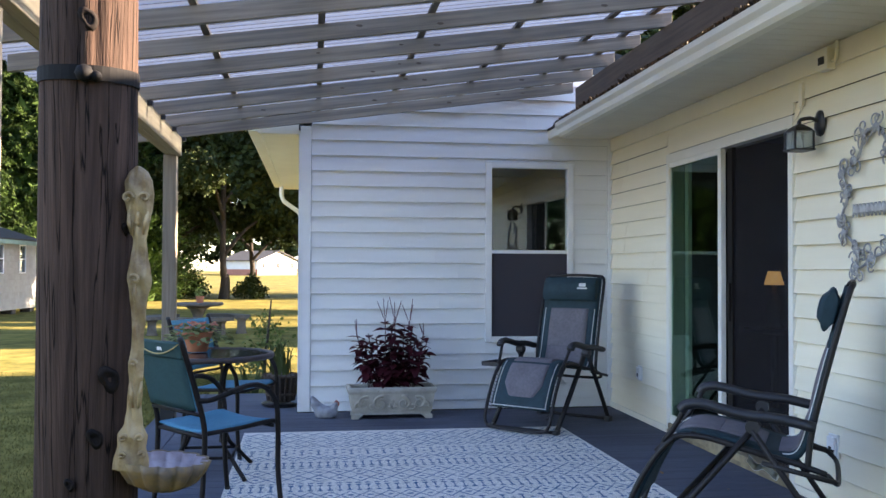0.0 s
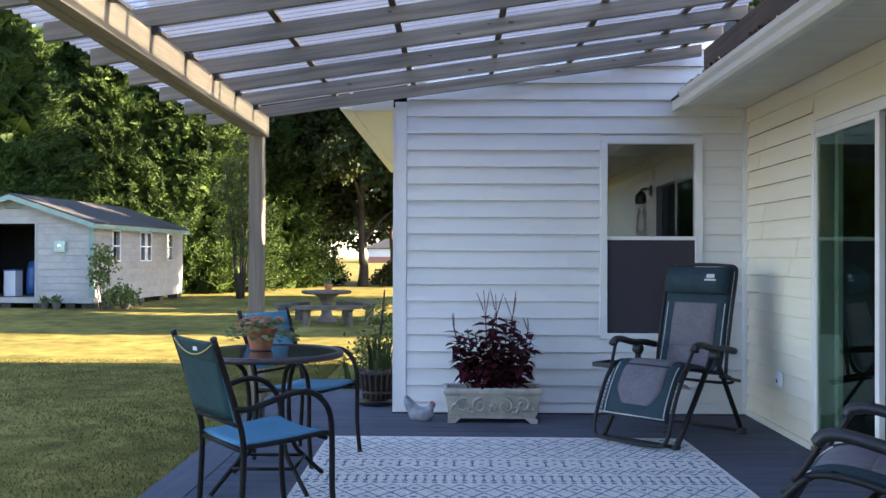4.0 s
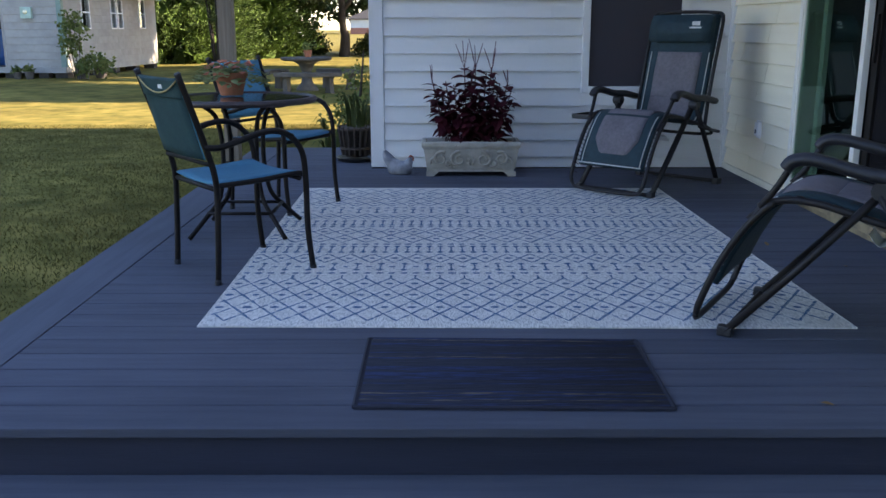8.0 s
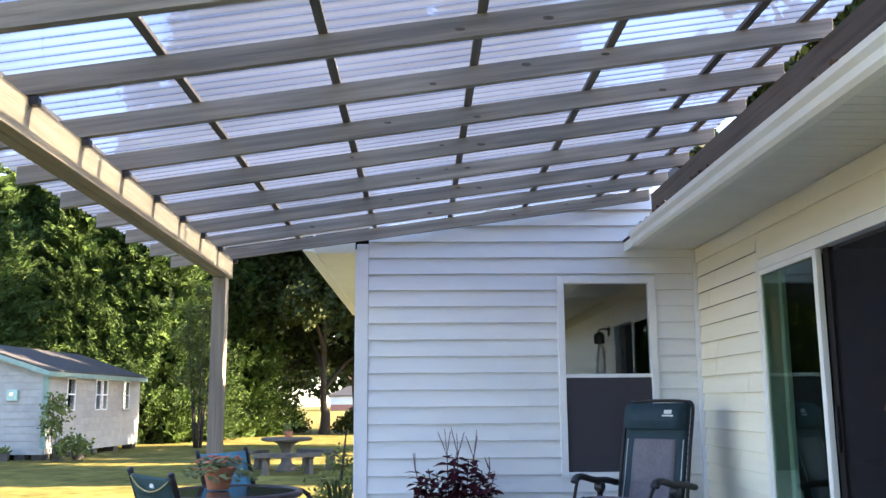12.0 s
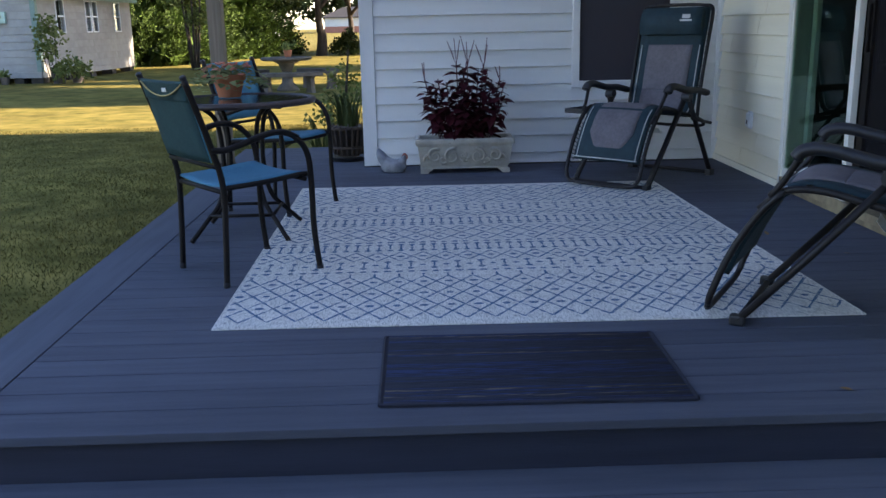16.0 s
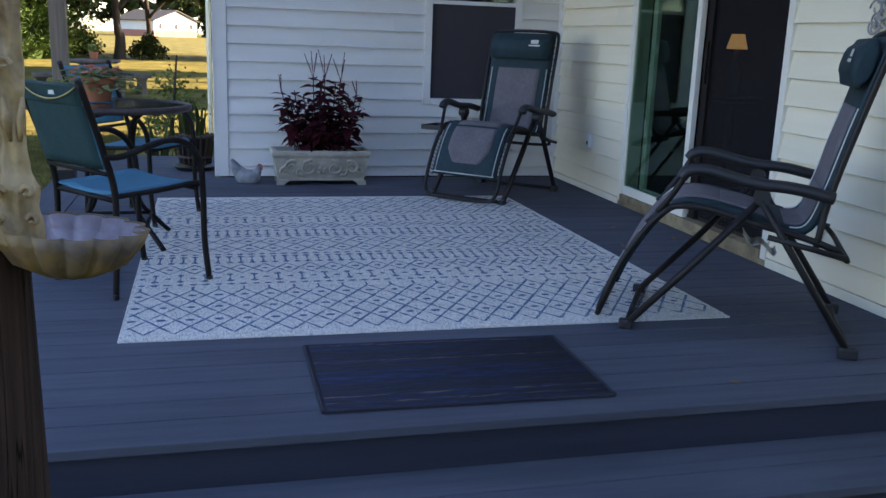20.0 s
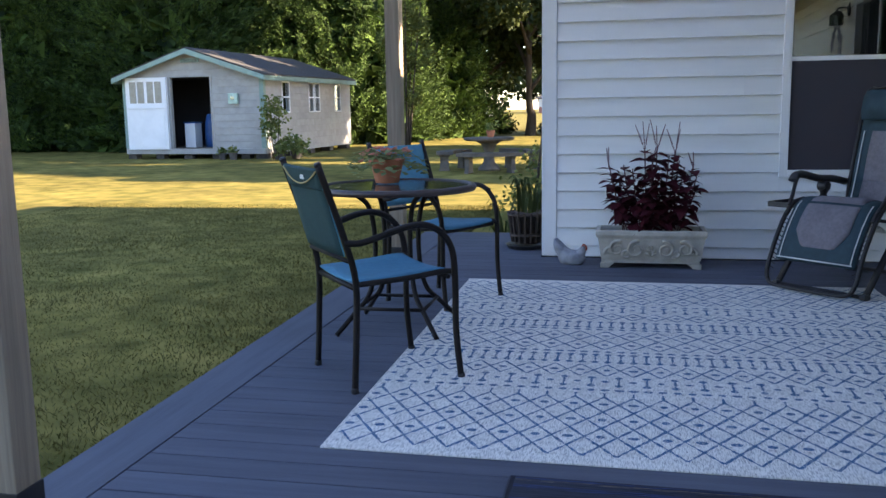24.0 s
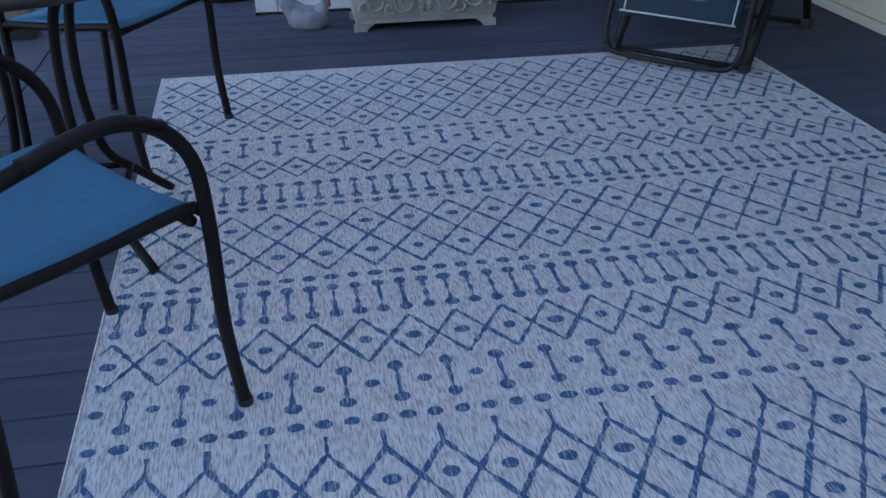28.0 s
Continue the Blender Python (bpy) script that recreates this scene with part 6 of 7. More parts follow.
def broad_crown(seed, blobs, n_k, material, size=0.2):
    """Leaves in loose clumps about the blobs (x, y, z, radius)."""
    g = np.random.default_rng(seed)
    b = np.array(blobs, float)
    pr = b[:, 3] ** 2
    i = g.choice(len(b), n_k, p=pr / pr.sum())
    d = unit(g.normal(0, 1, (n_k, 3)))
    twig = g.integers(0, 60, n_k)
    td = unit(np.random.default_rng(seed + 1).normal(0, 1, (len(b) * 60, 3)))
    tr_ = np.random.default_rng(seed + 2).uniform(0.55, 1.0, len(b) * 60)
    k = i * 60 + twig
    base = b[i, :3] + td[k] * (tr_[k] * b[i, 3])[:, None] * np.array([1, 1, 0.75]) + d * g.uniform(0, 0.34, (n_k, 1)) * b[i, 3][:, None] ** 0.6
    out = unit(g.normal(0, 1, (n_k, 3)) + np.array([0, 0, -0.4]))
    across = unit(np.cross(out, g.normal(0, 1, (n_k, 3))))
    ln = g.uniform(0.6, 1.3, (n_k, 1)) * size
    return kites("crown", base, out * ln, across * ln * 0.34, material)


def limb(points, r0, r1, segs=8):
    line = smooth_line(points, 4)
    return tube(line, r0, segs, radii=[r0 + (r1 - r0) * i / (len(line) - 1) for i in range(len(line))])


con_meshes = [conifer_crown(40 + k, 13.0, 3.7, 850, 95, M_CONIFER, 0.17, 0.7) for k in range(3)]
far_cone = conifer_crown(47, 13.0, 3.7, 400, 30, M_CONIFER, 0.4, 0.7)
trunk_mesh = mesh_of("trunk", limb([(0, 0, -0.2), (0.05, 0, 3), (0, 0.05, 7), (0, 0, 12)], 0.24, 0.03), M_BARK)
rs = random.Random(21)
spots = [(-13.7, 36.5), (-11.3, 37.6), (-17.1, 32.6), (-19.9, 33.4), (-22.6, 33.0), (-25.2, 34.0), (-28.0, 33.2), (-30.8, 34.4), (-16.9, 38.8), (-20.6, 38.5), (-24.5, 40.0), (-9.6, 43.5)]
# conifers added out of view, to block low sky light and fill reflections
unseen_spots = [(-33.5, 33), (-36, 29), (-34, 24), (-33, 18.5), (-36, 13), (-17, -19), (-10, -21), (-3, -22), (4, -22), (11, -20)]
for i, (x, y) in enumerate(spots + unseen_spots):
    t = thing("conifer", "tall dense green conifer at the edge of the lawn", "tree", group="conifer row behind the shed")
    part("trunk", trunk_mesh, None, t)
    part("crown", con_meshes[i % 3] if i < len(spots) else far_cone, None, t)
    sc = rs.uniform(0.9, 1.12)
    t.matrix_basis = pose(x, y, GROUND_Z, 0, 0, rs.uniform(0, 360)) @ Matrix.Diagonal((sc * rs.uniform(0.95, 1.15), sc, sc, 1))


def oak(seed, x, y, h, spread, low, n_k=30000, mt=None, size=0.22, label="large spreading oak with dark leafy crown"):
    r = random.Random(seed)
    t = thing("oak_tree", label, "tree", pose(x, y, GROUND_Z), "oaks beyond the lawn")
    part("trunk", limb([(0, 0, -0.2), (0.08, 0.05, low * 0.5), (-0.05, 0, low + 1), (0.1, 0.1, h * 0.75)], 0.15 + 0.006 * h, 0.07, 12), M_BARK, t, smooth=True)
    blobs = []
    n_b = 15 if h < 18 else 22
    for k in range(n_b):
        a = k * 2.4 + r.uniform(-0.4, 0.4)
        f = r.uniform(0, 1)
        z = low + 0.6 + (h - low) * (0.08 + 0.85 * k / n_b)
        reach = spread * math.sin(math.pi * (0.22 + 0.70 * k / n_b)) * r.uniform(0.5, 0.95)
        p = (reach * math.cos(a), reach * math.sin(a), z)
        blobs.append((*p, spread * r.uniform(0.30, 0.48)))
        part("limb", limb([(0, 0, max(low * 0.7, z - 2.2)), (p[0] * 0.45, p[1] * 0.45, z - 0.9), p], 0.12, 0.03), M_BARK, t, smooth=True)
    part("crown", broad_crown(seed, blobs, n_k, mt or M_OAK, size), None, t)
    return t


oak(61, -8.0, 47.0, 27.0, 6.6, 1.9, 95000, size=0.26)
oak(62, -4.65, 44.2, 24.0, 4.2, 2.0, 90000)
oak(63, 4.2, 48.5, 22.0, 6.4, 2.4, 50000, size=0.3)
oak(64, -11.6, 54.0, 27.0, 6.6, 1.9, 40000, size=0.34)
oak(71, -0.6, 48.0, 17.0, 5.8, 1.8, 45000, size=0.26)
oak(72, -12.5, 62.0, 15.0, 6.0, 2.2, 14000)
oak(73, -4.5, 62.0, 15.0, 6.0, 2.6, 14000)
oak(75, 1.2, 26.3, 17.0, 5.7, 2.5, 140000, size=0.2)
# the next five are added behind the wing, out of view, to cast shade
oak(78, 14.0, 31.0, 26.0, 3.8, 3.5, 70000, size=0.38, label="unseen tall oak added to shade the shed and conifers")
oak(79, 8.5, 30.6, 9.6, 3.4, 2.6, 7500, size=0.22, label="unseen leafy oak added to shade the shed wall")
oak(80, 7.5, 20.9, 7.0, 3.0, 1.6, 30000, size=0.24, label="unseen leafy oak added to shade the picnic table")
oak(77, 13.5, 19.6, 6.8, 2.2, 2.4, 20000)
oak(76, 3.2, 20.2, 5.6, 2.2, 1.0, 12000, size=0.2, label="small leafy tree added beyond the wing to cast dapples")
oak(66, 13.5, 48.5, 17.0, 6.0, 3.0, 30000, size=0.28)
oak(68, 5.0, 55.0, 15.0, 6.0, 3.8, 9000)
oak(70, -15.5, 50.0, 13.0, 5.0, 4.0, 8000)

# slender pale sapling by the shed, shrubs under the oaks
M_SAPLING = leafy("sapling_leaves", (0.055, 0.085, 0.022), (0.15, 0.165, 0.045), 0.3)
sap = thing("sapling", "slender yellow-green young tree at the lawn's edge", "tree", pose(-7.6, 31.5, GROUND_Z))
for k in range(5):
    a = k * 1.26
    part("stem", limb([(0.1 * math.cos(a), 0.1 * math.sin(a), 0), (0.3 * math.cos(a), 0.3 * math.sin(a), 2.2), (0.6 * math.cos(a), 0.6 * math.sin(a), 5.0)], 0.05, 0.012), M_BARK, sap, smooth=True)
part("crown", broad_crown(71, [(0.15, 0, 1.7, 0.45), (-0.3, 0.1, 2.5, 0.6), (0.35, 0.2, 3.2, 0.7), (0.0, 0, 4.6, 0.6), (-0.4, 0, 3.8, 0.6), (0.5, 0.1, 4.2, 0.4), (0.1, 0, 5.4, 0.4)], 5200, M_SAPLING, 0.10), None, sap)
for i, (x, y, s) in enumerate(((-6.6, 47.0, 0.9), (-9.4, 49.0, 0.8), (-3.4, 44.6, 0.8), (-12.0, 46.0, 1.4), (-14.0, 44.0, 1.6), (1.2, 46.0, 1.3))):
    sh = thing("shrub", "low dark leafy shrub under the oaks", "shrub", pose(x, y, GROUND_Z), "shrubs under the oaks")
    part("stem", limb([(0, 0, 0), (0.05, 0, 0.4), (0.1, 0.1, 0.9)], 0.05, 0.015), M_BARK, sh)
    part("foliage", broad_crown(80 + i, [(0, 0, 0.6 * s, 0.7 * s), (0.5 * s, 0, 0.45 * s, 0.55 * s), (-0.5 * s, 0.1, 0.5 * s, 0.55 * s), (0.1, 0, 1.1 * s, 0.5 * s)], 1500, M_OAK, 0.16), None, sh)

# ---- shed ----
shed = thing("garden_shed", "long pale lap-sided garden shed, sage trim, door open", "shed", pose(-10.28, 25.3, 0.03, 0, 0, -3.4))
SW, SL, SE, SP, SF = 4.63, 6.85, 2.08, 2.84, -0.02
DX0, DX1, DT = -3.01, -1.70, 2.09      # doorway across the front


def shed_boards(x0, x1, z0, z1, front=True, y0=0.0, y1=0.0):
    z = z0
    while z < z1 - 0.01:
        zt = min(z + 0.20, z1)
        prof = ((0.0, zt), (0.018, z + 0.006), (0.016, z), (0.0, z))
        bm = bmesh.new()
        e = []
        for r in ((x0, x1) if front else (y0, y1)):
            if front:
                # gable: narrows above the eave
                half = SW / 2 * (1 - max(0, (zt - SE)) / (SP - SE)) if zt > SE else SW / 2
                xx = max(min(r, -SW / 2 + half), -SW / 2 - half)
                e.append([bm.verts.new((xx, -o, q)) for o, q in prof])
            else:
                e.append([bm.verts.new((o, r, q)) for o, q in prof])
        for k in range(4):
            bm.faces.new((e[0][k], e[0][(k + 1) % 4], e[1][(k + 1) % 4], e[1][k]))
        bm.faces.new(e[0][::-1])
        bm.faces.new(e[1])
        bmesh.ops.recalc_face_normals(bm, faces=bm.faces[:])
        part("siding_board", bm, M_SHEDWALL, shed)
        z = zt


part("wall", box(-SW, DX0, 0.0, 0.10, SF, SE), M_SHEDWALL, shed)
part("wall", box(DX1, 0.0, 0.0, 0.10, SF, SE), M_SHEDWALL, shed)
part("wall", box(DX0, DX1, 0.0, 0.10, DT, SE), M_SHEDWALL, shed)
part("gable", prism([(-SW, SE), (0, SE), (-SW / 2, SP)], 0.0, 0.10), M_SHEDWALL, shed)
wins = ((1.25, 1.72), (3.25, 3.58), (3.74, 4.07), (5.45, 5.92))
edges_y = [0.10] + [v for w in wins for v in w] + [SL]
for a, b in zip(edges_y[::2], edges_y[1::2]):
    part("wall", box(-0.10, 0.0, a, b, SF, SE), M_SHEDWALL, shed)
for a, b in wins:
    part("wall", box(-0.10, 0.0, a, b, SF, 1.03), M_SHEDWALL, shed)
    part("wall", box(-0.10, 0.0, a, b, 1.90, SE), M_SHEDWALL, shed)
part("wall", box(-SW, -SW + 0.1, 0.10, SL, SF, SE), M_SHEDWALL, shed)
part("wall", box(-SW, 0.0, SL, SL + 0.1, SF, SE), M_SHEDWALL, shed)
# near-black sheets give the doorway its indoor shade
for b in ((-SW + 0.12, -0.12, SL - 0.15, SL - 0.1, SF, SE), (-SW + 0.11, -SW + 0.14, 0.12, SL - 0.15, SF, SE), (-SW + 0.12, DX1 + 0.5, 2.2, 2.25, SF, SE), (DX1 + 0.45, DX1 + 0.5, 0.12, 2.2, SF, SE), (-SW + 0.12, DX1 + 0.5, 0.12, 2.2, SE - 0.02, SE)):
    part("lining", box(*b), M_DARK, shed, "shed interior lining, painted dark for shade")
part("floor", box(-SW + 0.1, -0.1, 0.0, SL, SF - 0.12, SF, 0.0), M_BATTEN, shed)
shed_boards(-SW, DX0 - 0.06, SF, SE)
shed_boards(DX1 + 0.06, 0.0, SF, SE)
shed_boards(-SW, 0.0, SE, SP - 0.05)
for a, b in zip(edges_y[::2], edges_y[1::2]):
    shed_boards(0, 0, SF, SE, False, a - (0.1 if a == 0.10 else 0), b)
for a, b in wins:
    shed_boards(0, 0, SF, 0.98, False, a, b)
for side_s in (0, 1):
    sx = -SW / 2 + (SW / 2 + 0.18) * (1 if side_s else -1)
    ez = SE - 0.18 * (SP - SE) / (SW / 2)
    rf = prism([(-SW / 2, SP + 0.03), (-SW / 2, SP + 0.10), (sx, ez + 0.10), (sx, ez + 0.03)], -0.28, SL + 0.3)
    part("roof", rf, M_SHINGLE, shed, "dark weathered shingles")
    part("rake_board", prism([(-SW / 2, SP - 0.09), (-SW / 2, SP + 0.055), (sx, ez + 0.055), (sx, ez - 0.08)], -0.31, -0.285), M_GREEN, shed, "sage green rake board")
    part("eave_board", box(sx - 0.012, sx + 0.012, -0.28, SL + 0.3, ez - 0.09, ez + 0.05), M_GREEN, shed, "sage green eave board")
part("corner_board", box(-0.11, 0.024, -0.026, -0.002, SF, SE - 0.05, 0.003), M_GREEN, shed, "sage corner board")
part("corner_board", box(0.0, 0.026, 0.0, 0.12, SF, SE - 0.05, 0.003), M_GREEN, shed, "sage corner board")
part("corner_board", box(-SW - 0.01, -SW + 0.10, -0.026, -0.002, SF, SE - 0.05, 0.003), M_GREEN, shed, "sage corner board")
part("sill_board", box(-SW, 0.0, -0.03, 0.0, SF - 0.16, SF - 0.002, 0.003), M_SHEDWALL, shed)
part("side_skirt", box(-0.02, 0.02, 0.0, SL, SF - 0.16, SF - 0.002, 0.003), M_SHEDWALL, shed)
for fx, w in ((DX0 - 0.06, 0.06), (DX1, 0.06)):
    part("jamb", box(fx, fx + w, -0.03, 0.02, SF, DT + 0.02, 0.003), M_SHEDWALL, shed)
vent = part("gable_vent", box(-SW / 2 - 0.30, -SW / 2 + 0.30, -0.045, -0.02, SP - 0.34, SP - 0.22, 0.004), M_GREEN, shed, "sage louvred gable vent")
for k in range(3):
    part("louvre", box(-SW / 2 - 0.26, -SW / 2 + 0.26, -0.052, -0.046, SP - 0.33 + k * 0.035, SP - 0.315 + k * 0.035), M_BLACK, vent)
# white door leaf, swung open flat against the front
leaf = part("door", box(-4.50, -3.13, -0.085, -0.050, SF - 0.02, DT, 0.004), M_SHEDDOOR, shed, "white door leaf with a four-pane window")
part("panel", box(-4.41, -3.22, -0.093, -0.0855, SF + 0.04, 1.16, 0.006), M_SHEDDOOR, leaf)
part("ledge", box(-4.48, -3.15, -0.115, -0.0855, 1.18, 1.24, 0.004), M_SHEDDOOR, leaf)
for k in range(4):
    x0 = -4.36 + k * 0.27 + (0.05 if k > 1 else 0)
    part("pane", box(x0, x0 + 0.22, -0.090, -0.0855, 1.34, 1.97, 0.001), surf("curtained_glass", (0.20, 0.22, 0.22), (0.14, 0.155, 0.155), 12, 0.15) if k == 0 else bpy.data.materials["curtained_glass"], leaf, "dim curtained pane")
part("second_leaf", box(-3.115, -3.075, -0.16, -0.052, SF - 0.02, DT, 0.004), M_SHEDDOOR, shed, "white door edge standing open")
for a, b in wins:
    w = part("window", box(-0.012, 0.028, a - 0.04, b + 0.04, 0.99, 1.03, 0.003), M_SHEDDOOR, shed, "white framed shed window")
    part("frame", box(-0.012, 0.028, a - 0.04, b + 0.04, 1.90, 1.94, 0.003), M_SHEDDOOR, w)
    part("frame", box(-0.012, 0.028, a - 0.04, a, 1.03, 1.90, 0.003), M_SHEDDOOR, w)
    part("frame", box(-0.012, 0.028, b, b + 0.04, 1.03, 1.90, 0.003), M_SHEDDOOR, w)
    part("mid_rail", box(-0.012, 0.024, a, b, 1.445, 1.485, 0.003), M_SHEDDOOR, w)
    part("pane", box(-0.04, -0.035, a, b, 1.03, 1.90), M_GLASS, w)
for k in range(5):
    part("pier", box(-0.35, 0.0, 0.05 + k * 1.6, 0.40 + k * 1.6, GROUND_Z - 0.05, SF - 0.17, 0.01), M_CONCRETE, shed)
    part("pier", box(-SW + 0.02 + k * 0.95, -SW + 0.30 + k * 0.95, 0.02, 0.3, GROUND_Z - 0.05, SF - 0.17, 0.01), M_CONCRETE, shed)
meter = part("meter_box", box(-1.08, -0.78, -0.12, -0.02, 1.28, 1.58, 0.01), surf("mint_box", (0.42, 0.58, 0.50), None, 8, 0.5, stain=0.1), shed, "pale mint electric box")
part("dial", lathe([(0.0, 0.0), (0.06, 0.0), (0.06, 0.02), (0.0, 0.025)], 14), M_GLASS, meter).matrix_basis = pose(-0.93, -0.122, 1.45, 90, 0, 0)
# things inside the doorway
tote = thing("storage_tub", "blue and white plastic tub inside the shed doorway", "tub", pose(-13.05, 26.3, 0.03, 0, 0, -4))
part("tub", box(-0.18, 0.18, -0.2, 0.2, SF, 0.72, 0.02), M_SHEDDOOR, tote)
part("lid", box(-0.20, 0.20, -0.22, 0.22, 0.722, 0.76, 0.01), surf("blue_plastic", (0.03, 0.12, 0.35), None, 6, 0.4), tote, "blue lid")
bag = thing("blue_bag", "crumpled blue bag inside the shed doorway", "bag", pose(-12.65, 26.7, 0.012))
bm = lathe([(0.0, 0.0), (0.16, 0.0), (0.20, 0.3), (0.17, 0.75), (0.10, 1.0), (0.0, 1.02)], 14)
for v in bm.verts:
    v.co += Vector((noise.noise(v.co * 4), noise.noise(v.co * 4 + Vector((5, 5, 5))), 0)) * 0.05
part("sack", bm, bpy.data.materials["blue_plastic"], bag, smooth=True)
# plants and pots by the shed corner
M_VINE = leafy("vine_leaves", (0.07, 0.11, 0.03), (0.20, 0.22, 0.07), 0.3)
vine = thing("climbing_vine", "light green bushy vine growing up the shed corner", "plant", pose(-9.82, 24.75, GROUND_Z))
for k in range(4):
    part("stem", limb([(0.05 * k, 0, 0), (0.1 * k - 0.15, 0.05, 0.7), (0.14 * k - 0.2, 0.1, 1.5 + 0.1 * k)], 0.012, 0.005, 6), M_BARK, vine)
part("foliage", broad_crown(90, [(-0.05, 0, 0.9, 0.32), (0.1, 0.1, 1.25, 0.30), (0.05, 0.1, 1.6, 0.26), (-0.12, 0, 1.4, 0.22), (0.5, 0.1, 0.5, 0.36), (0.8, 0.2, 0.35, 0.24), (0.25, 0, 0.3, 0.2)], 750, M_VINE, 0.13), None, vine)
M_OLDPOT = surf("old_pot", (0.13, 0.11, 0.095), (0.08, 0.07, 0.06), 9, 0.8, stain=0.3)
for i, (x, y, s) in enumerate(((-11.15, 24.95, 0.13), (-11.5, 25.0, 0.12), (-9.75, 25.1, 0.2), (-9.4, 25.5, 0.2))):
    pt = thing("garden_pot", "small weathered pot standing against the shed", "pot", pose(x, y, GROUND_Z), "pots by the shed")
    part("pot", lathe([(0.0, 0.0), (s * 0.7, 0.0), (s, s * 1.6), (s * 0.9, s * 1.6), (s * 0.8, s * 1.4), (0.0, s * 1.4)], 16), M_OLDPOT, pt)
    part("plant", broad_crown(95 + i, [(0, 0, s * 2.1, s * 0.9)], 120, M_VINE, 0.09), None, pt)["kind"] = "stuff"

# ---- round concrete picnic table with curved benches ----
# concrete colour lowered to carry the tree shade over table and benches
M_PICNIC = surf("shaded_concrete", (0.125, 0.108, 0.088), (0.070, 0.062, 0.052), 6, 0.85, 0.5, 60, stain=0.35)
pic = thing("picnic_table", "round weathered concrete picnic table on the lawn", "table", pose(-2.94, 20.5, GROUND_Z))
part("tabletop", lathe([(0.0, 0.66), (0.50, 0.66), (0.56, 0.68), (0.57, 0.72), (0.55, 0.735), (0.0, 0.735)], 32), M_PICNIC, pic)
part("pedestal", lathe([(0.0, 0.0), (0.26, 0.0), (0.24, 0.06), (0.13, 0.18), (0.10, 0.40), (0.18, 0.58), (0.32, 0.66), (0.0, 0.66)], 20), M_PICNIC, pic, smooth=True)


def bench(a_mid):
    b = thing("concrete_bench", "curved weathered concrete bench beside the round picnic table", "bench", pose(-2.94, 20.5, GROUND_Z, 0, 0, a_mid), "benches round the picnic table")
    own = bmesh.new()
    ring = []
    for k in range(10):
        a = radians(-38 + 76 * k / 9)
        ring.append([own.verts.new((r * math.cos(a), r * math.sin(a), z)) for r, z in ((0.82, 0.36), (1.18, 0.36), (1.18, 0.44), (0.82, 0.44))])
    for p, q in zip(ring, ring[1:]):
        for k in range(4):
            own.faces.new((p[k], p[(k + 1) % 4], q[(k + 1) % 4], q[k]))
    own.faces.new(ring[0][::-1])
    own.faces.new(ring[-1])
    bmesh.ops.recalc_face_normals(own, faces=own.faces[:])
    part("seat", own, M_PICNIC, b)
    for s in (-1, 1):
        a = radians(27 * s)
        part("leg", prism([(-0.13, 0.0), (0.13, 0.0), (0.10, 0.08), (0.09, 0.30), (0.14, 0.358), (-0.14, 0.358), (-0.09, 0.30), (-0.10, 0.08)], -0.05, 0.05, 0.006), M_PICNIC, b).matrix_basis = pose(1.0 * math.cos(a), 1.0 * math.sin(a), 0, 0, 0, 27 * s)
    return b


for a_mid in (-80, 165, 45):
    bench(a_mid)
pp = thing("garden_pot", "small potted plant on the picnic table", "pot", pose(-2.90, 20.5, GROUND_Z + 0.735))
part("pot", lathe([(0.0, 0.0), (0.07, 0.0), (0.10, 0.15), (0.09, 0.15), (0.0, 0.13)], 14), M_TERRA, pp)
part("plant", broad_crown(99, [(0, 0, 0.22, 0.12)], 90, M_VINE, 0.08), None, pp)["kind"] = "stuff"

# ---- planting by the wing's corner ----
M_STRAPLEAF = leafy("strap_leaves", (0.035, 0.055, 0.016), (0.10, 0.115, 0.035), 0.25)
rs = random.Random(31)


def strap_clump(x, y, z, n_s, h, spread):
    t = thing("strap_leaf_plant", "clump of long arching green strap leaves by the wing wall", "plant", pose(x, y, z), "strap leaf clumps")
    for i in range(n_s):
        a, hh = rs.uniform(0, 360), h * rs.uniform(0.6, 1.1)
        ln = bmesh.new()
        r = spread * rs.uniform(0.3, 1.0)
        pts = smooth_line([(0.03, 0, 0), (r * 0.35, 0, hh * 0.65), (r * 0.75, 0, hh * 0.95), (r * 1.15, 0, hh * 0.80)], 3)
        tube(pts, 0.012, 4, flat=0.12, bm=ln, radii=[0.013 * (1 - 0.9 * (k / (len(pts) - 1)) ** 2) for k in range(len(pts))])
        part("leaf", ln, M_STRAPLEAF, t).matrix_basis = pose(rs.uniform(-0.06, 0.06), rs.uniform(-0.06, 0.06), 0, 0, 0, a)
    return t


strap_clump(-0.98, 8.78, GROUND_Z, 18, 0.55, 0.38)
strap_clump(-0.70, 8.95, GROUND_Z, 18, 0.66, 0.32)
strap_clump(-0.80, 10.2, GROUND_Z, 22, 0.72, 0.4)
bush = thing("flowering_bush", "loose light green shrub beside the wing wall", "shrub", pose(-1.0, 11.6, GROUND_Z))
part("stem", limb([(0, 0, 0), (0.05, 0, 0.5), (0.1, 0.1, 1.1)], 0.03, 0.01), M_BARK, bush)
part("foliage", broad_crown(101, [(0, 0, 0.38, 0.30), (0.15, 0.2, 0.6, 0.28), (-0.22, 0, 0.32, 0.26), (0.0, 0.3, 0.78, 0.2)], 620, M_VINE, 0.065), None, bush)
M_BASKET = surf("dark_basket_wood", (0.075, 0.052, 0.040), (0.045, 0.032, 0.026), 20, 0.85, 0.4, 60, stain=0.2)
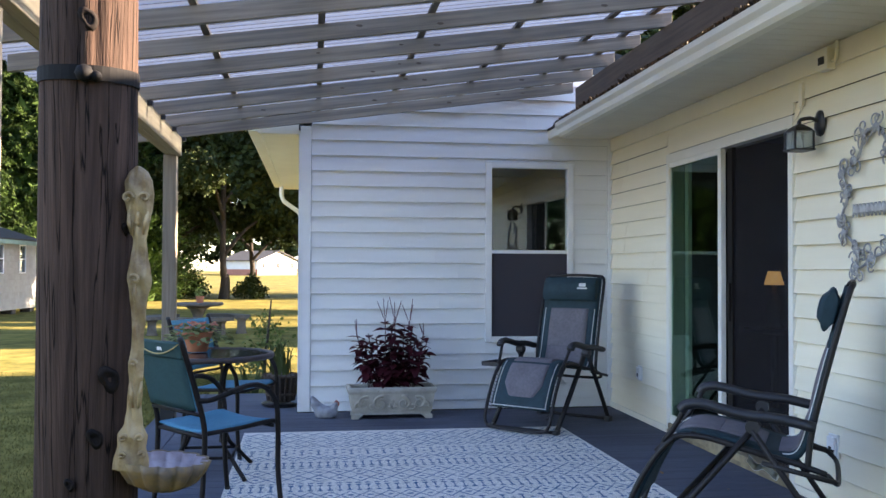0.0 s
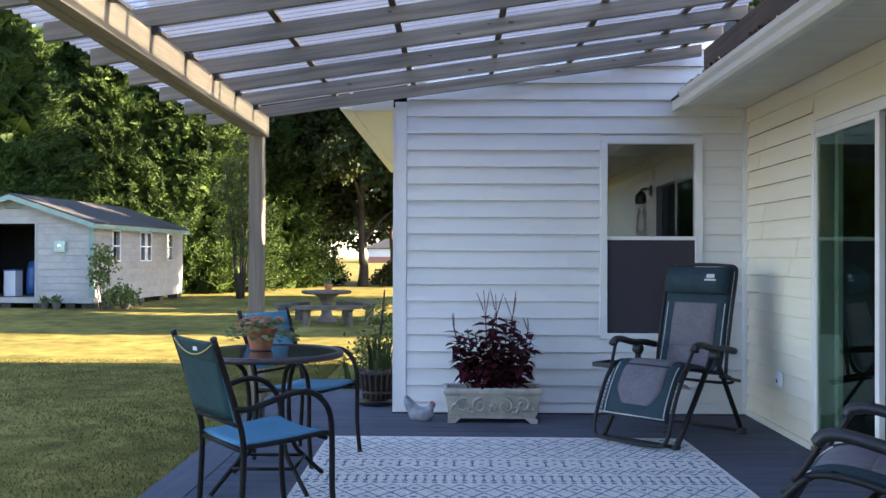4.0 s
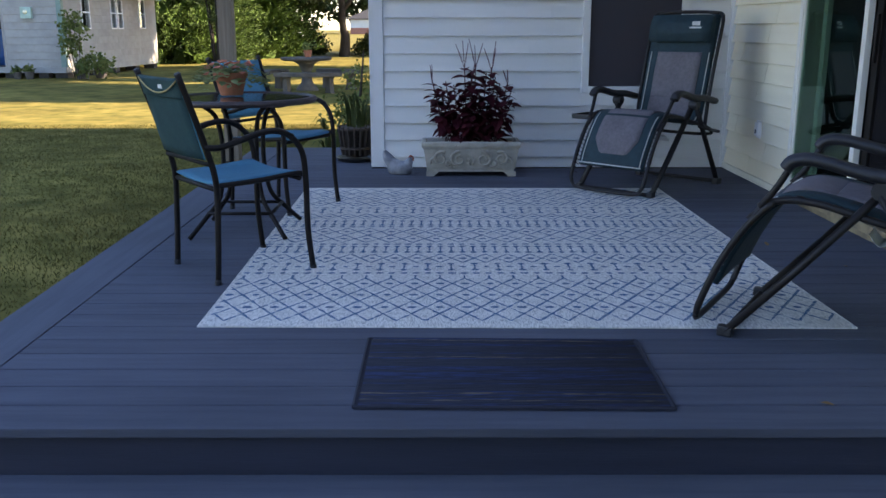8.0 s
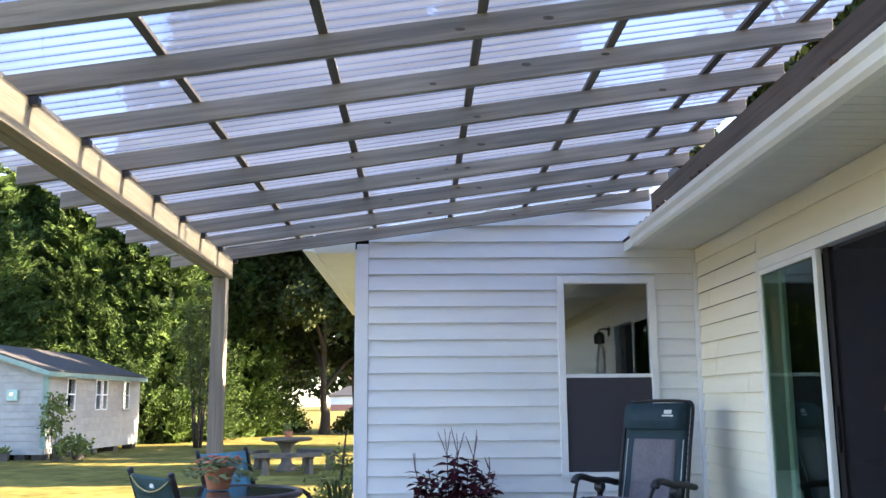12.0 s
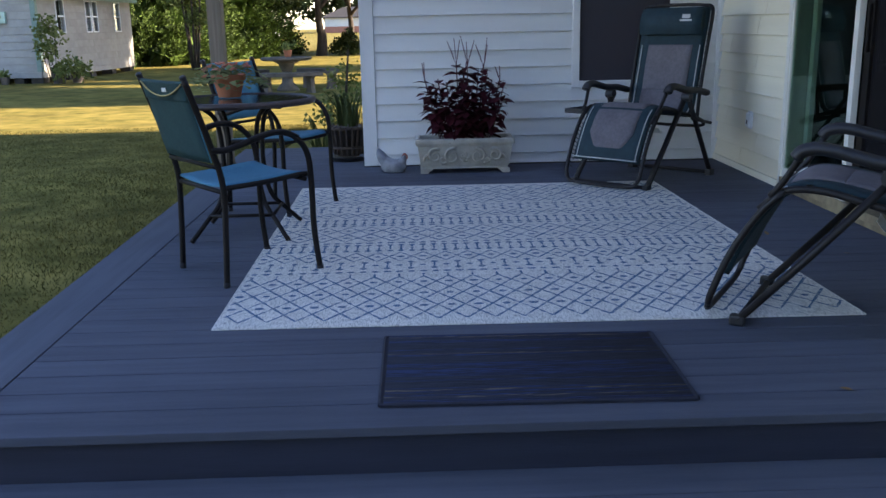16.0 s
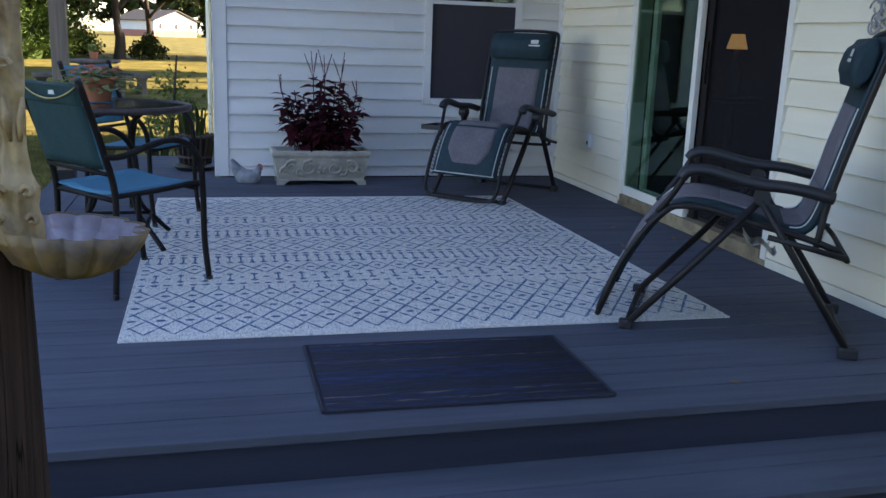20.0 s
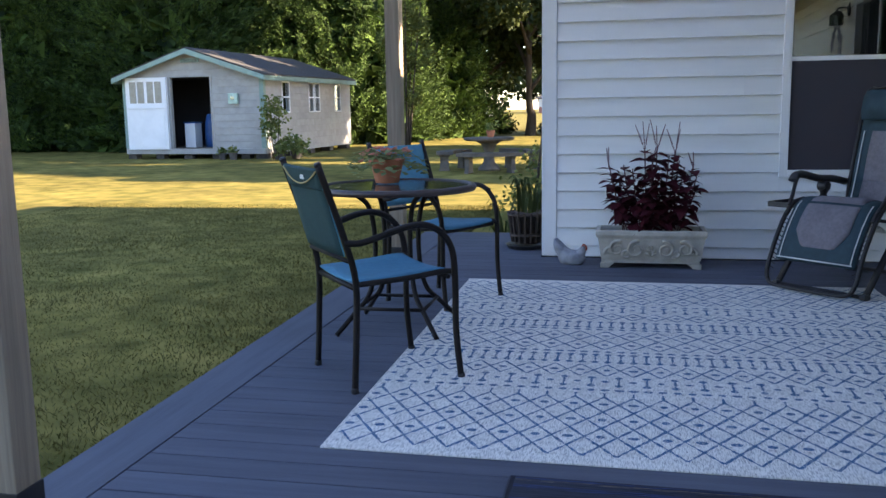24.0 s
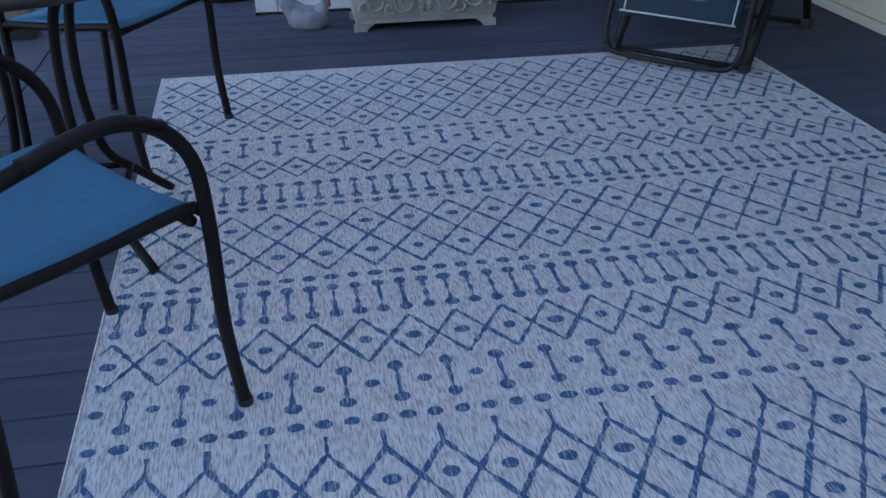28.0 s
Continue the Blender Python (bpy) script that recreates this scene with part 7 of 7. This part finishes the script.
bask = thing("basket_planter", "weathered slatted wooden basket planter with grassy leaves on the deck", "planter", pose(-0.625, 7.63, 0.0, 0, 0, 8))
part("saucer", lathe([(0.0, 0.0), (0.15, 0.0), (0.18, 0.03), (0.17, 0.032), (0.14, 0.012), (0.0, 0.012)], 20), M_BLACK, bask, "dark saucer")
for k in range(18):
    a = 2 * math.pi * k / 18
    part("slat", box(-0.012, 0.012, -0.006, 0.006, 0.0, 0.24, 0.002), M_BASKET, bask).matrix_basis = pose(0.115 * math.cos(a), 0.115 * math.sin(a), 0.05, 0, 8, math.degrees(a))
part("liner", lathe([(0.0, 0.035), (0.09, 0.035), (0.125, 0.26), (0.0, 0.26)], 18), M_SOIL, bask)
for z in (0.10, 0.26):
    part("hoop", lathe([(0.118 + z * 0.10, z), (0.130 + z * 0.10, z), (0.130 + z * 0.10, z + 0.018), (0.118 + z * 0.10, z + 0.018)], 22), M_BASKET, bask)
strap_clump(-0.625, 7.63, 0.262, 15, 0.30, 0.20)

# ---- downspout of the wing ----
ds = thing("downspout", "cream rain downspout at the wing's corner", "downspout", kind="structure")
part("pipe", tube([(-0.80, 12.5, SOFFIT_Z - 0.01), (-0.80, 12.5, 2.28), (-0.77, 12.5, 2.20), (-0.56, 12.5, 2.05), (-0.52, 12.5, 1.97), (-0.52, 12.5, GROUND_Z + 0.05)], 0.04, 8, flat=0.8), M_CREAM, ds)
part("gutter", box(-0.92, -0.828, WALL_Y + 0.1, WING_END + 0.3, SOFFIT_Z + 0.01, SOFFIT_Z + 0.11, 0.01), M_CREAM, ds)

# ---- leaf litter caught behind the gutter ----
g = np.random.default_rng(19)
n_l = 5200
lx, ly = g.uniform(1.76, 1.94, n_l), 2.6 + 4.5 * g.uniform(0, 1, n_l)
heap = 0.5 + 0.5 * np.sin(ly * 5.3 + 1.7 * np.sin(ly * 2.1))
base = np.stack([lx, ly, 2.50 + 0.31 * (lx - 1.73) + g.uniform(0, 0.05, n_l) * (0.25 + 0.75 * heap) * (0.3 + 3.2 * (lx - 1.70))], 1)
out = unit(g.normal(0, 1, (n_l, 3)))
across = unit(np.cross(out, g.normal(0, 1, (n_l, 3))))
ln = g.uniform(0.02, 0.05, (n_l, 1))
tagged(part("leaf_litter", kites("leaf_litter", base, out * ln, across * ln * 0.3, M_LITTER), None), "brown leaf litter caught on the roof edge behind the gutter", "leaves", "", "stuff")

# ---- far woods ----
rw = random.Random(77)
wood_blobs = [(x + rw.uniform(-3, 3), 205 + rw.uniform(-6, 6), rw.uniform(3, 15), rw.uniform(5, 8)) for x in range(-130, 61, 5) for _ in range(2)]
woods = part("far_woods", broad_crown(201, wood_blobs, 42000, M_OAK, 1.5), None)
tagged(woods, "dark distant woods closing the view beyond the houses", "woods", "", "stuff")

# ---- far houses and a car ----
M_FARWALL = surf("far_white_wall", (0.62, 0.60, 0.57), (0.54, 0.52, 0.50), 0.5, 0.7)
M_FARBRICK = surf("far_brick", (0.42, 0.17, 0.11), (0.33, 0.13, 0.09), 3, 0.85, stain=0.1)


def far_house(x, y, turn, w, d, label):
    hse = thing("far_house", label, "house", pose(x, y, GROUND_Z, 0, 0, turn))
    part("wall", box(-w / 2, w / 2, 0, d, 0.0, 1.2), M_FARBRICK, hse, "red brick base")
    part("wall", box(-w / 2, w / 2, 0, d, 1.2, 3.0), M_FARWALL, hse, "white upper wall")
    for s in (-1, 1):
        part("roof", prism([(0, 4.8), (0, 4.95), (s * (w / 2 + 0.5), 2.95), (s * (w / 2 + 0.5), 2.8)], -0.5, d + 0.5), M_SHINGLE, hse)
    part("gable", prism([(-w / 2, 3.0), (w / 2, 3.0), (0, 4.7)], 0.05, 0.2), M_FARWALL, hse)
    for k in range(3):
        wd = part("window", box(-w / 2 + 1.2 + k * (w - 3.4) / 2, -w / 2 + 2.2 + k * (w - 3.4) / 2, -0.06, 0.0, 1.3, 2.5), M_TRIM, hse)
        part("pane", box(-w / 2 + 1.28 + k * (w - 3.4) / 2, -w / 2 + 2.12 + k * (w - 3.4) / 2, -0.07, -0.061, 1.38, 2.42), M_DARK, wd)
    return hse


far_house(-7.2, 180.0, 52, 12, 9, "far white house with a brick base beyond the trees")
far_house(-24.0, 112.0, 50, 11, 9, "far white house with a dark carport beyond the trees")
car = thing("parked_car", "white sedan parked far beyond the lawn", "car", pose(-16.2, 94.0, GROUND_Z, 0, 0, 8))
part("body", prism([(-2.2, 0.35), (2.2, 0.35), (2.25, 0.75), (1.5, 0.92), (0.7, 1.40), (-0.9, 1.42), (-1.7, 0.98), (-2.25, 0.90)], -0.85, 0.85, 0.06), M_SHEDDOOR, car)
for s in (-1, 1):
    part("side_glass", prism([(-1.45, 0.98), (1.2, 0.95), (0.62, 1.33), (-0.85, 1.35)], s * 0.855 - 0.006, s * 0.855 + 0.006), M_DARK, car)
    for x in (-1.4, 1.4):
        wh = part("wheel", lathe([(0.0, -0.1), (0.33, -0.1), (0.34, 0.0), (0.33, 0.1), (0.0, 0.1)], 20), M_BLACK, car)
        wh.matrix_basis = pose(x, s * 0.82, 0.34, 90, 0, 0)
        part("rim", lathe([(0.0, -0.115), (0.2, -0.11), (0.2, 0.11), (0.0, 0.115)], 16), M_SILVER, wh)

# ---- lawn blades near the deck ----
g = np.random.default_rng(7)
n_b = 190000
px = DECK_X0 - 0.02 - g.uniform(0, 1, n_b) ** 1.6 * 6.5
py = 13.2 - g.uniform(0, 1, n_b) ** 1.15 * 19.0
px = np.where(py < 2.12, px + g.uniform(0, 3.9, n_b) * (g.uniform(0, 1, n_b) < 0.6), px)
patch = np.sin(px * 2.1 + 1.3 * np.sin(py * 1.7)) + np.sin(py * 2.7 + px)
base = np.stack([px, py, np.full(n_b, GROUND_Z - 0.003)], 1)
ln = g.uniform(0.018, 0.042, (n_b, 1)) * (1 + 0.25 * patch[:, None].clip(-1, 1))
out = unit(np.stack([g.normal(0, 0.75, n_b), g.normal(0, 0.75, n_b), np.full(n_b, 1.0)], 1))
across = unit(np.cross(out, g.normal(0, 1, (n_b, 3))))
tagged(part("grass", kites("grass", base, out * ln, across * 0.0024, M_BLADE), None), "short mown grass with dry straw blades beside the deck", "grass", "", "stuff")
